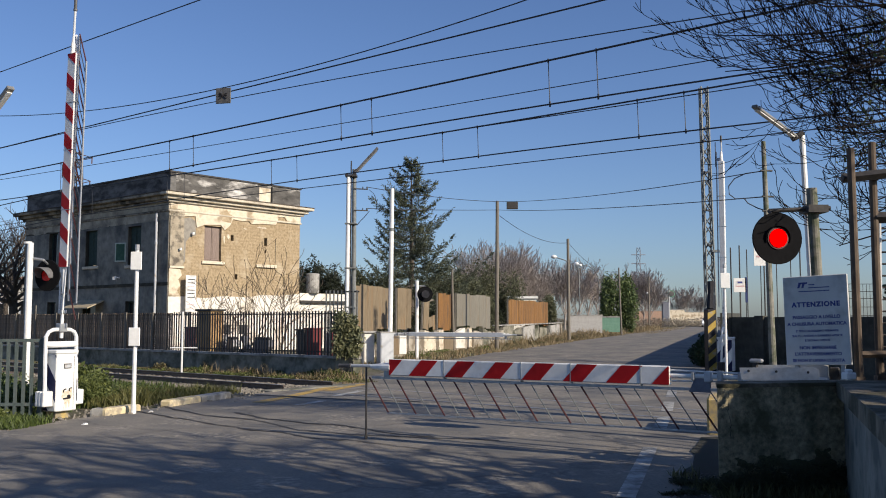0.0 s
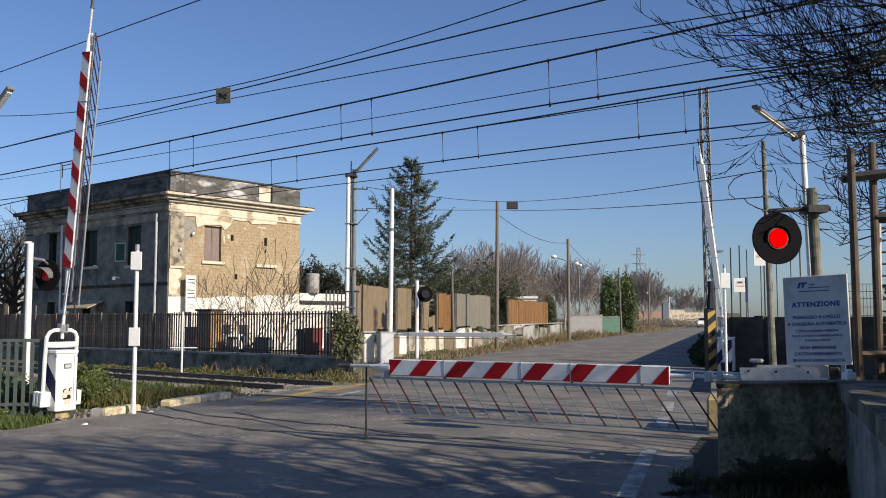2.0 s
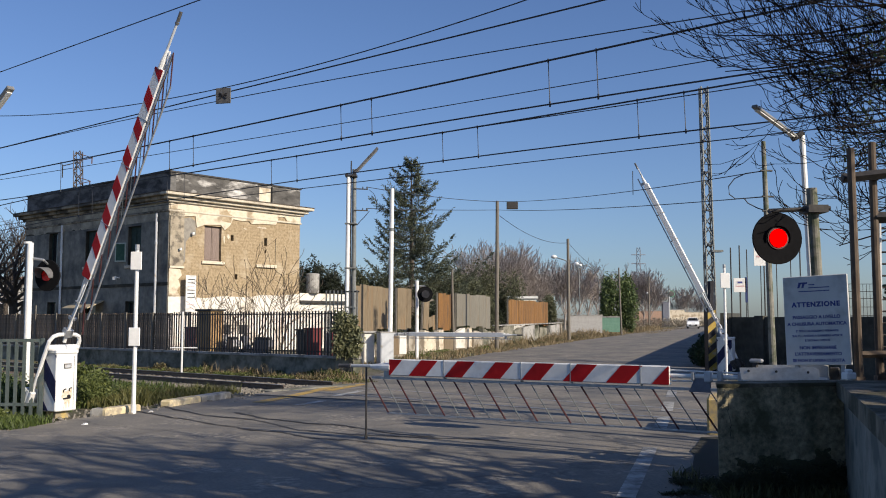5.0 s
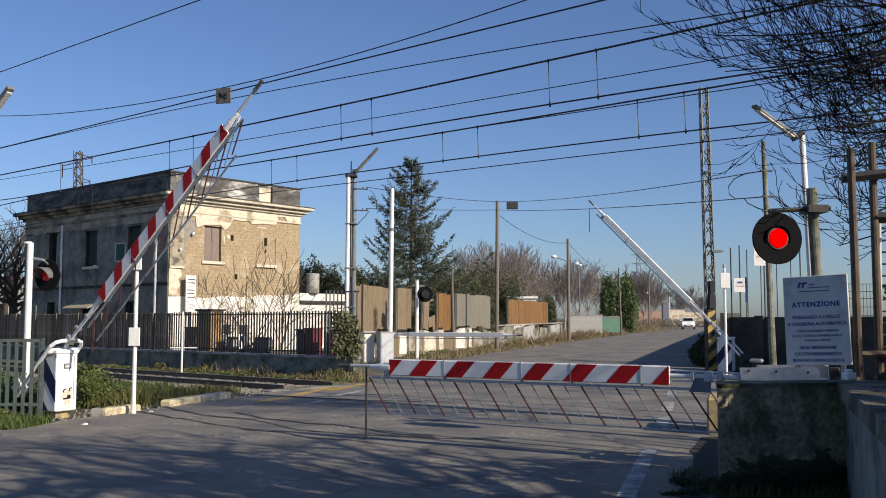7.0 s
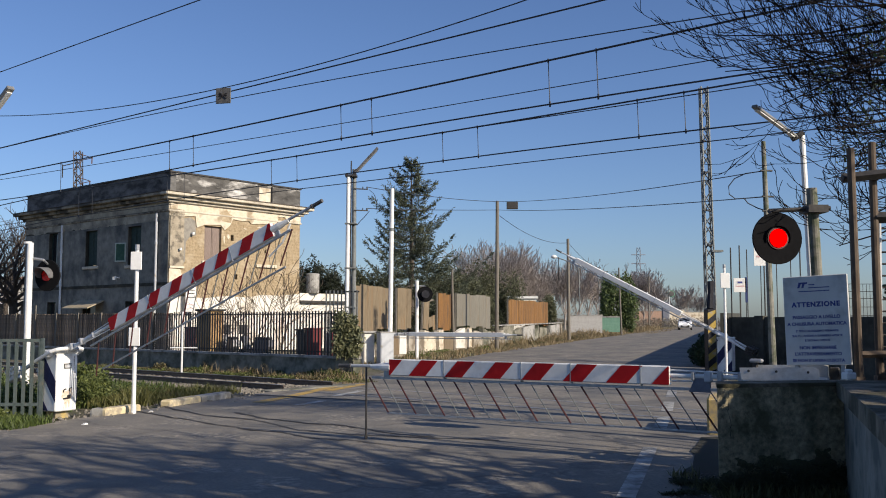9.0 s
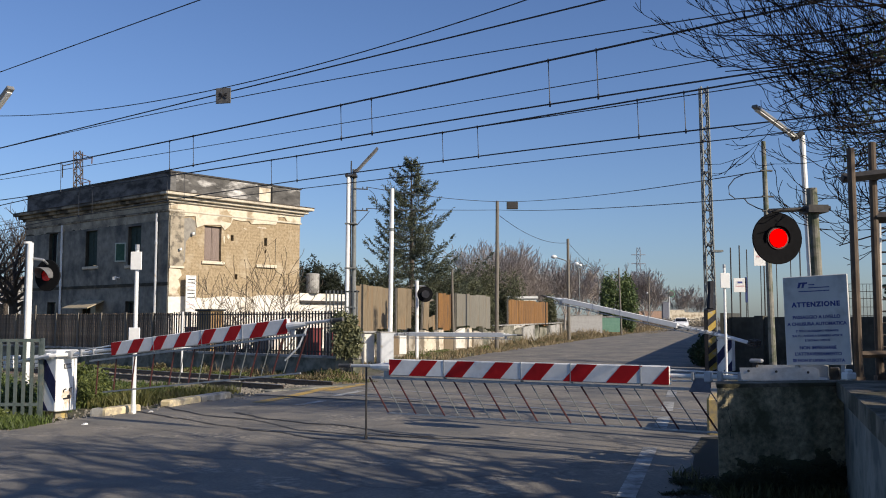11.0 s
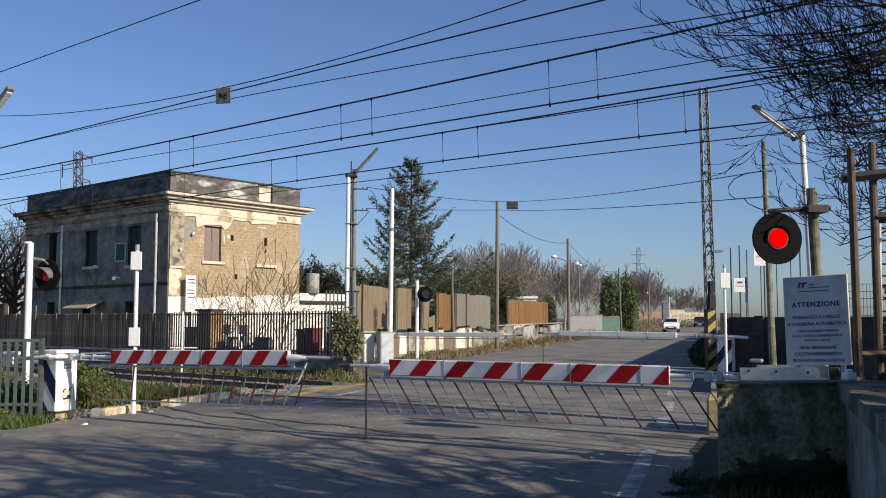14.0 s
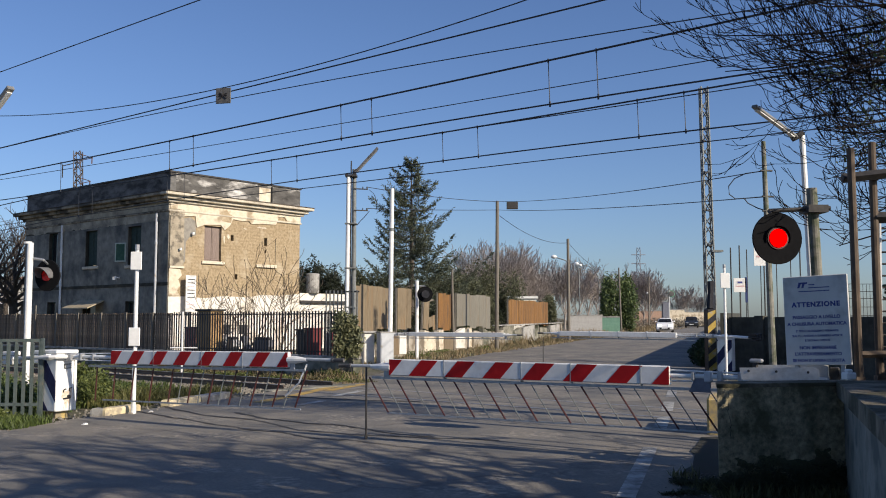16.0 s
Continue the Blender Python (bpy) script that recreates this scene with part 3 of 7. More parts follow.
    part("pilaster", boxed(((6.0, -0.08, -0.1), (6.35, 0.3, 1.7))), M_GREENWALL, w)
    d = Vector((0.31, 0.95))
    w = part("wall_roadside", boxed(((0, -0.2, -0.3), (75, 0, 1.8))), M_GREENWALL, None, "dark wall along the far road", pose(8.97, 30, 0.0, 0, -0.42, math.degrees(math.atan2(d.y, d.x))))
    tagged(w, category="wall", kind="structure")


def wall_with_holes(bm, length, z0, z1, thick, holes):
    """Tiles a wall in the x-z plane (thickness to +y) leaving openings x0, x1, z0, z1."""
    xs = sorted({0.0, length, *[h[0] for h in holes], *[h[1] for h in holes]})
    zs = sorted({z0, z1, *[h[2] for h in holes], *[h[3] for h in holes]})
    for x0, x1 in zip(xs, xs[1:]):
        for a, b in zip(zs, zs[1:]):
            if not any(h[0] <= x0 and x1 <= h[1] and h[2] <= a and b <= h[3] for h in holes):
                box(bm, (x0, 0, a), (x1, thick, b))
    bmesh.ops.remove_doubles(bm, verts=bm.verts, dist=0.001)


def house():
    """The old station house: dark track front, sunlit gable side, heavy cornice and parapet."""
    h = thing("station_house", pose(-12.19, 41.0, 0.0, 0, 0, TURN), "two-storey old station house with peeling ochre walls and blackened parapet", "house")
    LX, LY, TOP = 13.3, 7.65, 7.0
    front = [(LX - 10.75, LX - 9.85, 4.35, 6.05), (LX - 7.1, LX - 6.0, 4.2, 5.95), (LX - 3.3, LX - 2.2, 4.12, 5.93), (LX - 10.75, LX - 9.85, 0.6, 2.5), (LX - 7.2, LX - 6.0, 0.2, 2.45), (LX - 3.4, LX - 2.3, 0.2, 2.45)]
    bm = bmesh.new()
    wall_with_holes(bm, LX, 0.0, TOP, 0.4, front)
    part("front_wall", bm, M_PLASTER_D, h, "dark grey plaster wall", pose(-LX, 0, 0))
    # side wall in local x along the across axis
    side = [(1.87, 2.82, 4.3, 5.93), (0.47, 0.6, 5.3, 5.55), (3.36, 3.52, 5.32, 5.6), (5.36, 5.54, 5.2, 5.6), (5.4, 5.5, 4.85, 5.02), (3.62, 3.78, 3.5, 3.75), (2.0, 2.9, 1.2, 2.2)]
    bm = bmesh.new()
    wall_with_holes(bm, LY, 0.0, TOP, 0.4, side)
    # the wall's body lies behind the face, towards -x of the house
    part("side_wall", bm, M_BRICK, h, "bare ochre brick wall with plaster remains", pose(0, 0.0, 0, 0, 0, 90))
    bm = bmesh.new()
    box(bm, (-LX, LY - 0.4, 0), (-0.4, LY, TOP))
    box(bm, (-LX, 0.4, 0), (-LX + 0.4, LY - 0.4, TOP))
    part("rear_wall", bm, M_PLASTER_C, h)
    part("floor_slab", boxed(((-LX + 0.4, 0.4, 3.1), (-0.4, LY - 0.4, 3.3))), M_CONC, h)
    # plinth of white limewash round the sunny side, string course, corner strip
    bm = bmesh.new()
    prism(bm, [(0.0, 0.0), (0.0, 2.62), (0.9, 2.64), (1.9, 2.58), (3.0, 2.7), (4.4, 2.66), (5.2, 2.8), (6.3, 2.78), (7.65, 2.9), (7.65, 0.0)], 0.004, 0.03, "x")
    part("whitewashed_base", bm, M_PLASTER_W, h, "bright whitewashed base")
    bm = bmesh.new()
    wall_with_holes(bm, LX - 0.02, 0.0, 3.12, 0.025, front)
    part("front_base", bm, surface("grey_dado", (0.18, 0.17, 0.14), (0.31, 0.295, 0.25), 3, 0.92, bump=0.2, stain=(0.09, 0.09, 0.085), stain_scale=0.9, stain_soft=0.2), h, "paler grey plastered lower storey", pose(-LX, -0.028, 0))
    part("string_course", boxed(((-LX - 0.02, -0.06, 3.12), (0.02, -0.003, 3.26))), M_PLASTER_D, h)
    bm = bmesh.new()
    box(bm, (0.003, 0.02, 3.98), (0.05, 0.74, 6.55))
    part("corner_strip", bm, surface("grey_render", (0.24, 0.205, 0.15), (0.42, 0.365, 0.275), 4, 0.92, bump=0.6, stain=(0.11, 0.095, 0.075), stain_scale=2.2, stain_at=0.56), h, "grey rendered corner strip")
    part("corner_sill", boxed(((0.004, 0.02, 3.9), (0.09, 0.76, 3.99))), M_PLASTER_C, h)
    bm = bmesh.new()
    prism(bm, [(0.73, 4.1), (0.73, 6.17), (1.08, 6.24), (1.34, 6.09), (1.4, 5.44), (1.1, 5.38), (0.86, 5.11), (0.83, 4.21)], 0.004, 0.022, "x")
    part("render_remnant", bm, surface("dark_render", (0.2, 0.185, 0.16), (0.3, 0.28, 0.24), 5, 0.92, bump=0.3), h)
    bm = bmesh.new()
    prism(bm, [(0.02, 2.66), (0.02, 3.88), (0.58, 3.88), (0.7, 3.6), (0.5, 3.4), (0.62, 3.1), (0.44, 2.9), (0.6, 2.66)], 0.004, 0.026, "x")
    part("plaster_remnant", bm, M_PLASTER_C, h, "peeling cream plaster at the corner")
    bm = bmesh.new()
    prism(bm, [(2.68, 6.6), (2.85, 6.65), (3.05, 6.77), (3.18, 6.6), (3.38, 6.53), (3.31, 6.16), (3.07, 6.17), (2.8, 6.21)], 0.051, 0.056, "x")
    part("bare_patch", bm, M_BRICK, h, "bare brick where the plaster fell")
    for c, z, a, b in ((5.2, 6.07, 0.3, 0.05), (4.2, 5.95, 0.12, 0.04), (3.2, 5.5, 0.08, 0.12), (2.96, 5.35, 0.05, 0.2)):
        bm = bmesh.new()
        prism(bm, [(c - a, z), (c - a * 0.4, z + b), (c + a * 0.7, z + b * 0.8), (c + a, z - b * 0.3), (c + a * 0.2, z - b)], 0.004, 0.02, "x")
        part("plaster_remnant", bm, M_PLASTER_C, h)
    # frieze of pale plaster under the cornice, broken along its lower edge
    bm = bmesh.new()
    prism(bm, [(0.0, 7.0), (0.0, 6.24), (0.73, 6.25), (1.33, 6.33), (1.41, 5.79), (1.85, 5.96), (2.75, 6.02), (2.97, 5.8), (3.26, 6.02), (3.44, 6.35), (3.9, 6.31), (4.39, 6.34), (4.51, 6.21), (5.2, 6.27), (6.03, 6.29), (6.14, 6.44), (6.2, 6.68), (6.62, 6.72), (6.75, 6.54), (7.12, 6.52), (7.65, 6.42), (7.65, 7.0)], 0.003, 0.05, "x")
    part("frieze", bm, M_PLASTER_C, h, "pale broken plaster frieze")
    M_FRIEZE_F = surface("front_frieze", (0.32, 0.28, 0.21), (0.48, 0.43, 0.33), 4, 0.9, bump=0.2, stain=(0.12, 0.11, 0.095), stain_scale=0.8, stain_soft=0.2)
    part("frieze_front", boxed(((-LX, -0.05, 6.53), (-0.0, -0.003, 6.84))), M_FRIEZE_F, h)
    bm = bmesh.new()
    rng = random.Random(12)
    low = [(-LX + 0.01 + (LX - 0.02) * k / 40, 6.1 - 0.004 * k + rng.uniform(-0.06, 0.1)) for k in range(41)]
    prism(bm, low + [(-0.01, 6.42), (-LX + 0.01, 6.42)], -0.02, -0.003, "y")
    part("upper_band", bm, M_FRIEZE_F, h, "pale flaking plaster band under the cornice")
    # cornice in three steps
    M_COR = surface("cornice_stone", (0.46, 0.41, 0.32), (0.62, 0.56, 0.45), 6, 0.9, bump=0.4, stain=(0.24, 0.2, 0.15), stain_scale=1.3, stain_at=0.6, stain_soft=0.2, amount=0.7)
    # darker copy of the cornice stone, shade put into the sides off the sun
    M_COR_SHADE = surface("shaded_cornice", (0.22, 0.19, 0.14), (0.4, 0.35, 0.27), 5, 0.92, bump=0.3, stain=(0.07, 0.065, 0.055), stain_scale=1.0, stain_at=0.52)
    for nm, o, z0, z1 in (("architrave", 0.07, 6.42, 6.52), ("cornice_bed", 0.16, 6.84, 6.96), ("cornice_step", 0.32, 6.96, 7.12), ("cornice_top", 0.52, 7.12, 7.26)):
        part(nm, boxed(((0.0, -o, z0), (o, LY + o, z1)), bevel=0.025), M_COR, h, "weathered projecting cornice")
        part(nm, boxed(((-LX - o, -o + 0.002, z0), (-0.003, 0.0, z1 - 0.003)), bevel=0.025), M_COR_SHADE, h, "projecting cornice with its shaded side in the colour")
        part(nm, boxed(((-LX - o, 0.003, z0), (-LX, LY + o, z1))), M_COR_SHADE, h, "projecting cornice with its shaded side in the colour")
    part("cornice_flashing", boxed(((0.0, -0.54, 7.262), (0.55, LY + 0.55, 7.29)), ((-LX - 0.55, -0.54, 7.262), (-0.001, -0.003, 7.29))), surface("rusty_flashing", (0.05, 0.04, 0.032), (0.12, 0.095, 0.075), 6, 0.8, bump=0.3), h, "dark weathered sheet along the cornice")
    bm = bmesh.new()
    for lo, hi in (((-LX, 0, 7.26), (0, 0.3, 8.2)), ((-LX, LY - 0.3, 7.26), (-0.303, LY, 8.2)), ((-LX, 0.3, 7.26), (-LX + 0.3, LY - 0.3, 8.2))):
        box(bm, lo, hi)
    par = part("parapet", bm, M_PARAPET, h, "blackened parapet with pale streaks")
    part("parapet_side", boxed(((-0.3, 0.303, 7.26), (0.002, LY - 0.003, 8.2))), M_PARAPET_S, h, "black and white streaked side parapet")
    part("parapet_cap", boxed(((-LX - 0.05, -0.05, 8.2), (0.05, 0.33, 8.27)), ((-0.33, 0.33, 8.2), (0.05, LY + 0.05, 8.27))), M_DARKSTEEL, h)
    part("parapet_repair", boxed(((0.003, 5.0, 7.3), (0.02, 5.7, 8.05))), M_PLASTER_C, h, "pale repaired patch")
    part("roof_spout", boxed(((-0.05, 5.72, 7.3), (0.06, 5.8, 8.15))), M_DARK, h)
    # windows
    def window(lx, z0, z1, w, at, mat, shut=True):
        win = part("window", boxed(((-w / 2, 0.16, z0), (-w / 2 + 0.06, 0.22, z1)), ((w / 2 - 0.06, 0.16, z0), (w / 2, 0.22, z1)), ((-w / 2 + 0.06, 0.16, z1 - 0.06), (w / 2 - 0.06, 0.22, z1)), ((-w / 2 + 0.06, 0.16, z0), (w / 2 - 0.06, 0.22, z0 + 0.06))), mat, h, "", at)
        if shut:
            for a, b in ((-w / 2 + 0.07, -0.01), (0.01, w / 2 - 0.07)):
                part("shutter", boxed(((a, 0.13, z0 + 0.07), (b, 0.17, z1 - 0.07)), ((a + 0.06, 0.118, z0 + 0.15), (b - 0.06, 0.13, (z0 + z1) / 2 - 0.05)), ((a + 0.06, 0.118, (z0 + z1) / 2 + 0.05), (b - 0.06, 0.13, z1 - 0.15))), mat, win)
        else:
            part("pane", boxed(((-w / 2 + 0.06, 0.185, z0 + 0.06), (w / 2 - 0.06, 0.2, z1 - 0.06))), M_GLASSD, win)
        part("sill", boxed(((-w / 2 - 0.16, -0.1, z0 - 0.14), (w / 2 + 0.16, 0.1, z0 - 0.003)), bevel=0.015), M_PLASTER_C, win)
        return win
    for a, b, z0, z1 in front:
        window(0, z0, z1, b - a, pose(-LX + (a + b) / 2, 0, 0), M_SHUTTERG, shut=z0 > 3 and a > LX - 8)
    window(0, 4.3, 5.93, 0.95, pose(0, 2.345, 0, 0, 0, 90), M_SHUTTER)
    part("blind_sill", boxed(((0.003, 4.85, 4.13), (0.12, 6.1, 4.28)), bevel=0.015), M_PLASTER_C, h)
    part("crack", boxed(((0.002, 6.05, 4.35), (0.006, 6.08, 5.6))), M_DARK, h)
    leaf = part("open_shutter", boxed(((0.06, -0.02, 4.36), (0.52, 0.02, 5.14))), surface("green_leaf_paint", (0.02, 0.07, 0.045), (0.045, 0.11, 0.075), 8, 0.8, bump=0.2), h, "", pose(-3.42, -0.03, 0, 0, 0, 205))
    for lo, hi in (((0.0, -0.03, 4.3), (0.06, 0.03, 5.2)), ((0.52, -0.03, 4.3), (0.58, 0.03, 5.2)), ((0.06, -0.03, 4.3), (0.52, 0.03, 4.36)), ((0.06, -0.03, 5.14), (0.52, 0.03, 5.2))):
        part("shutter_frame", boxed((lo, hi)), M_RAILPALE, leaf)
    part("base_window", boxed(((-0.2, 2.0, 1.2), (-0.15, 2.9, 2.2))), M_DARK, h)
    # downpipes
    for x, z1 in ((-0.85, 6.4), (-9.3, 6.4)):
        part("downpipe", rodded(((x, -0.1, 0.0), (x, -0.1, z1), 0.06), ((x, -0.1, 3.3), (x, -0.1, 3.4), 0.075), ((x, -0.1, 5.0), (x, -0.1, 5.1), 0.075)), M_BOXGREY if x > -2 else M_PAINT_W, h, "pale downpipe")
    bm = bmesh.new()
    prism(bm, [(-0.003, 2.5), (-0.9, 2.12), (-0.9, 2.17), (-0.003, 2.55)], -7.6, -5.2, "x")
    part("door_canopy", bm, surface("tan_sheet", (0.34, 0.28, 0.18), (0.46, 0.39, 0.27), 4, 0.7, bump=0.1), h, "tilted tan sheet door canopy")
    part("wall_lamp", rodded(((-3.9, -0.01, 3.55), (-3.9, -0.3, 3.6), 0.03), ((-3.9, -0.3, 3.6), (-3.9, -0.3, 3.45), 0.1)), M_PAINT_W, h)
    for c, z in ((1.15, 5.5), (0.5, 4.75), (0.9, 3.1)):
        part("insulator", rodded(((0.0, c, z), (0.16, c, z), 0.035), ((0.16, c, z - 0.05), (0.16, c, z + 0.06), 0.06)), M_PAINT_W, h)
    # notice board on the corner
    nb = part("notice_board", boxed(((0.36, 0.66, 1.95), (0.39, 1.2, 3.58)), bevel=0.01), M_SIGNFACE, h, "white notice board with black and red lines")
    for i in range(9):
        part("text_bar", boxed(((0.391, 0.74, 3.38 - i * 0.16), (0.394, 1.12, (3.42 if i < 6 and i % 5 != 2 else 3.405) - i * 0.16))), M_PAINT_B if i < 6 and i % 5 != 2 else M_FADEDRED, nb)
    part("board_post", boxed(((0.3, 0.9, 0), (0.35, 0.96, 3.5))), M_DARKSTEEL, h)


M_FADEDRED = surface("faded_red_print", (0.5, 0.3, 0.3), (0.6, 0.38, 0.38), 8, 0.6, bump=0)
M_RAILPALE = surface("pale_green_paint", (0.36, 0.4, 0.34), (0.5, 0.54, 0.46), 8, 0.7, bump=0.1)


# ---- barriers ----
HANG, FALL = 14.0, 0.54  # how the skirt of the closing barrier hangs


M_SHIELD = surface("blue_grey_steel", (0.1, 0.11, 0.14), (0.16, 0.17, 0.21), 8, 0.6, bump=0.05)


def clip_poly(pts, axis, lo, hi):
    """Cuts a flat outline to a range along one of its two axes."""
    for lim, sgn in ((lo, 1), (hi, -1)):
        out = []
        for a, b in zip(pts, pts[1:] + pts[:1]):
            da, db = (a[axis] - lim) * sgn, (b[axis] - lim) * sgn
            if da >= 0:
                out.append(a)
            if da * db < 0:
                k = da / (da - db)
                out.append((a[0] + (b[0] - a[0]) * k, a[1] + (b[1] - a[1]) * k))
        pts = out
        if not pts:
            break
    return pts


def barrier(at, arm_z, p0, p1, tip, facing, label, skirt=True, back_plain=False, sway=34.0, fall=0.54, thick=0.035, per=0.439, start=-0.2, wide=0.24, slant=0.19, low=False, rods_at=None, joints=(), weights=None):
    """A half barrier: machine housing, boom arm with striped panel, counterweight yoke and hanging skirt. Arm along +x."""
    th = thing("crossing_barrier", at, label, "level crossing barrier", "barriers of the crossing")
    body = part("housing", boxed(((-0.25, -0.2, 0.1), (0.17, 0.2, 0.78 if low else 1.02)), bevel=0.015), M_PAINT_W, th, "white steel machine housing with rust runs")
    part("lid", boxed(((-0.29, -0.21, 0.78), (0.21, 0.21, 0.83)), bevel=0.01) if low else boxed(((-0.26, -0.21, 1.02), (0.18, 0.21, 1.08)), bevel=0.012), M_PAINT_W, body)
    part("base", boxed(((-0.16, -0.12, -0.02), (0.08, 0.12, 0.1))), M_BLOCK, body)
    for sgn in (-1, 1):
        for k in range(3):
            z0 = -0.45 + k * 0.7
            pts = clip_poly([(-0.248, z0 + 0.53), (0.168, z0), (0.168, z0 + 0.34), (-0.248, z0 + 0.87)], 1, 0.11, 0.76 if low else 1.0)
            if len(pts) < 3:
                continue
            bm = bmesh.new()
            prism(bm, pts, sgn * 0.201, sgn * 0.206, "y")
            part("stripe", bm, M_NAVY, body)
    part("name_plate", boxed(((0.1702, -0.06, 0.78), (0.174, 0.08, 0.86))), M_DARKSTEEL, body, "dark framed plate") if not low else None
    part("plate_face", boxed(((0.1742, -0.045, 0.795), (0.176, 0.065, 0.845))), M_BOXGREY, body) if not low else None
    part("door_seam", boxed(((0.1702, 0.13, 0.14), (0.172, 0.136, 0.74 if low else 0.98))), M_DARKSTEEL, body)
    bm = bmesh.new()
    prism(bm, [(-0.05, 0.12), (-0.03, 0.26), (-0.09, 0.33), (-0.07, 0.45), (0.0, 0.42), (0.1, 0.47), (0.12, 0.36), (0.07, 0.27), (0.06, 0.12), (0.03, 0.25), (0.0, 0.12), (-0.02, 0.24)], 0.1702, 0.172, "x")
    part("rust_stain", bm, M_RUSTSTAIN, body, "orange rust stain running down")
    for y0, dz in ((-0.04, 0.0), (0.065, 0.015)):
        bm = bmesh.new()
        tube(bm, [(0.18, y0 - 0.02, 0.4 + dz), (0.18, y0 - 0.015, 0.44 + dz), (0.18, y0 + 0.015, 0.455 + dz), (0.18, y0 + 0.03, 0.45 + dz)], 0.009, 6)
        part("latch_hook", bm, M_PAINT_B, body, "blackened rusty hook")
    part("latch", rodded(((0.172, 0.04, 0.335), (0.195, 0.04, 0.335), 0.027), n=9), M_PAINT_B, body, "blackened rusty latch")
    part("latch_bar", rodded(((0.18, -0.06, 0.3), (0.18, 0.07, 0.31), 0.013), n=6), M_PAINT_B, body)
    bm = bmesh.new()
    rod(bm, (0, -0.29, 0), (0, 0.29, 0), 0.05, n=12)
    rod(bm, (0.1, 0, 0), (p0 + 0.1, 0, 0), 0.03, 0.024, n=10)
    arm = part("arm", bm, M_PAINT_W, th, "white tubular arm", pose(0, 0, arm_z))
    for lo, hi in (((0.2, -0.07, -0.06), (0.34, 0.07, 0.06)), ((0.5, -0.05, -0.05), (0.56, 0.05, 0.06)), ((0.8, -0.04, -0.045), (0.84, 0.04, 0.045))):
        part("clamp", boxed((lo, hi), bevel=0.01), M_GALV, arm, "grey steel clamp")
    for sgn in (-1, 1):
        part("stay", rodded(((0.25, sgn * 0.05, sgn * 0.045), (p0 + 0.05, 0.0, sgn * 0.06), 0.009), n=6), M_PAINT_W, arm)
    yoke = bmesh.new()
    for sgn in (-1, 1):
        tube(yoke, [(0.24, sgn * 0.06, 0.0), (0.235, sgn * 0.16, 0.0), (0.2, sgn * 0.24, 0.0), (0.12, sgn * 0.285, 0.0), (-0.25, sgn * 0.29, -0.01), (-0.6, sgn * 0.29, -0.03), (-0.82, sgn * 0.29, -0.04)], 0.032, 8)
    part("yoke", yoke, M_PAINT_W, arm)
    if low:
        for sgn in (-1, 1):
            bm = bmesh.new()
            prism(bm, [(0.24, 0.0), (0.26, 0.12), (-0.44, 0.14), (-0.5, 0.12), (-0.5, 0.0), (-0.22, -0.01), (-0.12, -0.05), (0.05, -0.045), (0.12, 0.0)], sgn * 0.325, sgn * 0.335, "y")
            plate = part("yoke_plate", bm, M_RAILW, arm, "flat pale grey yoke plate")
            for u in (0.17, -0.1, -0.4):
                part("bolt", rodded(((u, sgn * 0.33, 0.09), (u, sgn * 0.339, 0.09), 0.014), n=6), M_DARKSTEEL, plate)
        bm = bmesh.new()
        prism(bm, [(0.64, -0.17), (0.87, -0.17), (0.8, -0.02), (0.64, -0.02)], -0.02, 0.02, "y")
        part("shield_plate", bm, M_SHIELD, arm, "blue-grey hanging shield plate")
        part("strap_plate", boxed(((0.62, -0.04, -0.06), (0.7, 0.04, 0.06)), bevel=0.01), M_BOXGREY, arm)
        part("cable_box", boxed(((-0.62, -0.3, -0.06), (-0.52, -0.2, 0.12)), bevel=0.01), M_DARKSTEEL, arm, "dark steel cable box")
        part("clamp_post", boxed(((0.2, -0.3, -0.1), (0.25, -0.24, 0.16)), bevel=0.01), M_DARKSTEEL, arm, "dark steel clamp")
        part("clamp_cap", boxed(((0.14, -0.31, 0.15), (0.28, -0.22, 0.19)), bevel=0.015), M_GALV, arm)
        part("pillar", boxed(((-0.06, -0.2, 0.8 - arm_z), (0.06, 0.2, 0.02))), M_DARKSTEEL, arm)
    for sgn in (-1, 1):
        for k in range(1 if low else 3):
            part("counterweight", boxed(((-0.98, sgn * 0.29 - 0.09, -0.13 + k * 0.075), (-0.74, sgn * 0.29 + 0.09, -0.065 + k * 0.075)), bevel=0.012), weights or M_PAINT_W, arm)
    bm = boxed(((p0, -thick, -0.08 if back_plain else -0.105), (p1, thick, 0.08 if back_plain else 0.105)), bevel=0.012)
    pan = part("panel", bm, M_PAINT_W, arm, "white panel")
    nst = int((p1 - p0) / per) + 1
    sl = slant * facing
    for k in range(nst + 1):
        u = p0 + start + per * k
        for sgn in ((-1, 1) if not back_plain else ((1,) if facing > 0 else (-1,))):
            hz = 0.077 if back_plain else 0.1
            pts = [(u, -hz), (u + wide, -hz), (u + wide + sl, hz), (u + sl, hz)]
            pts = clip_poly(pts, 0, p0 + 0.003, p1 - 0.003)
            if len(pts) < 3:
                continue
            bm = bmesh.new()
            prism(bm, pts, sgn * (thick + 0.0002), sgn * (thick + 0.003), "y")
            part("red_stripe", bm, M_PAINT_R, pan)
    for u in joints:
        part("panel_joint", boxed(((u - 0.005, -thick - 0.004, -0.125), (u + 0.005, thick + 0.004, 0.107))), M_GALV, pan)
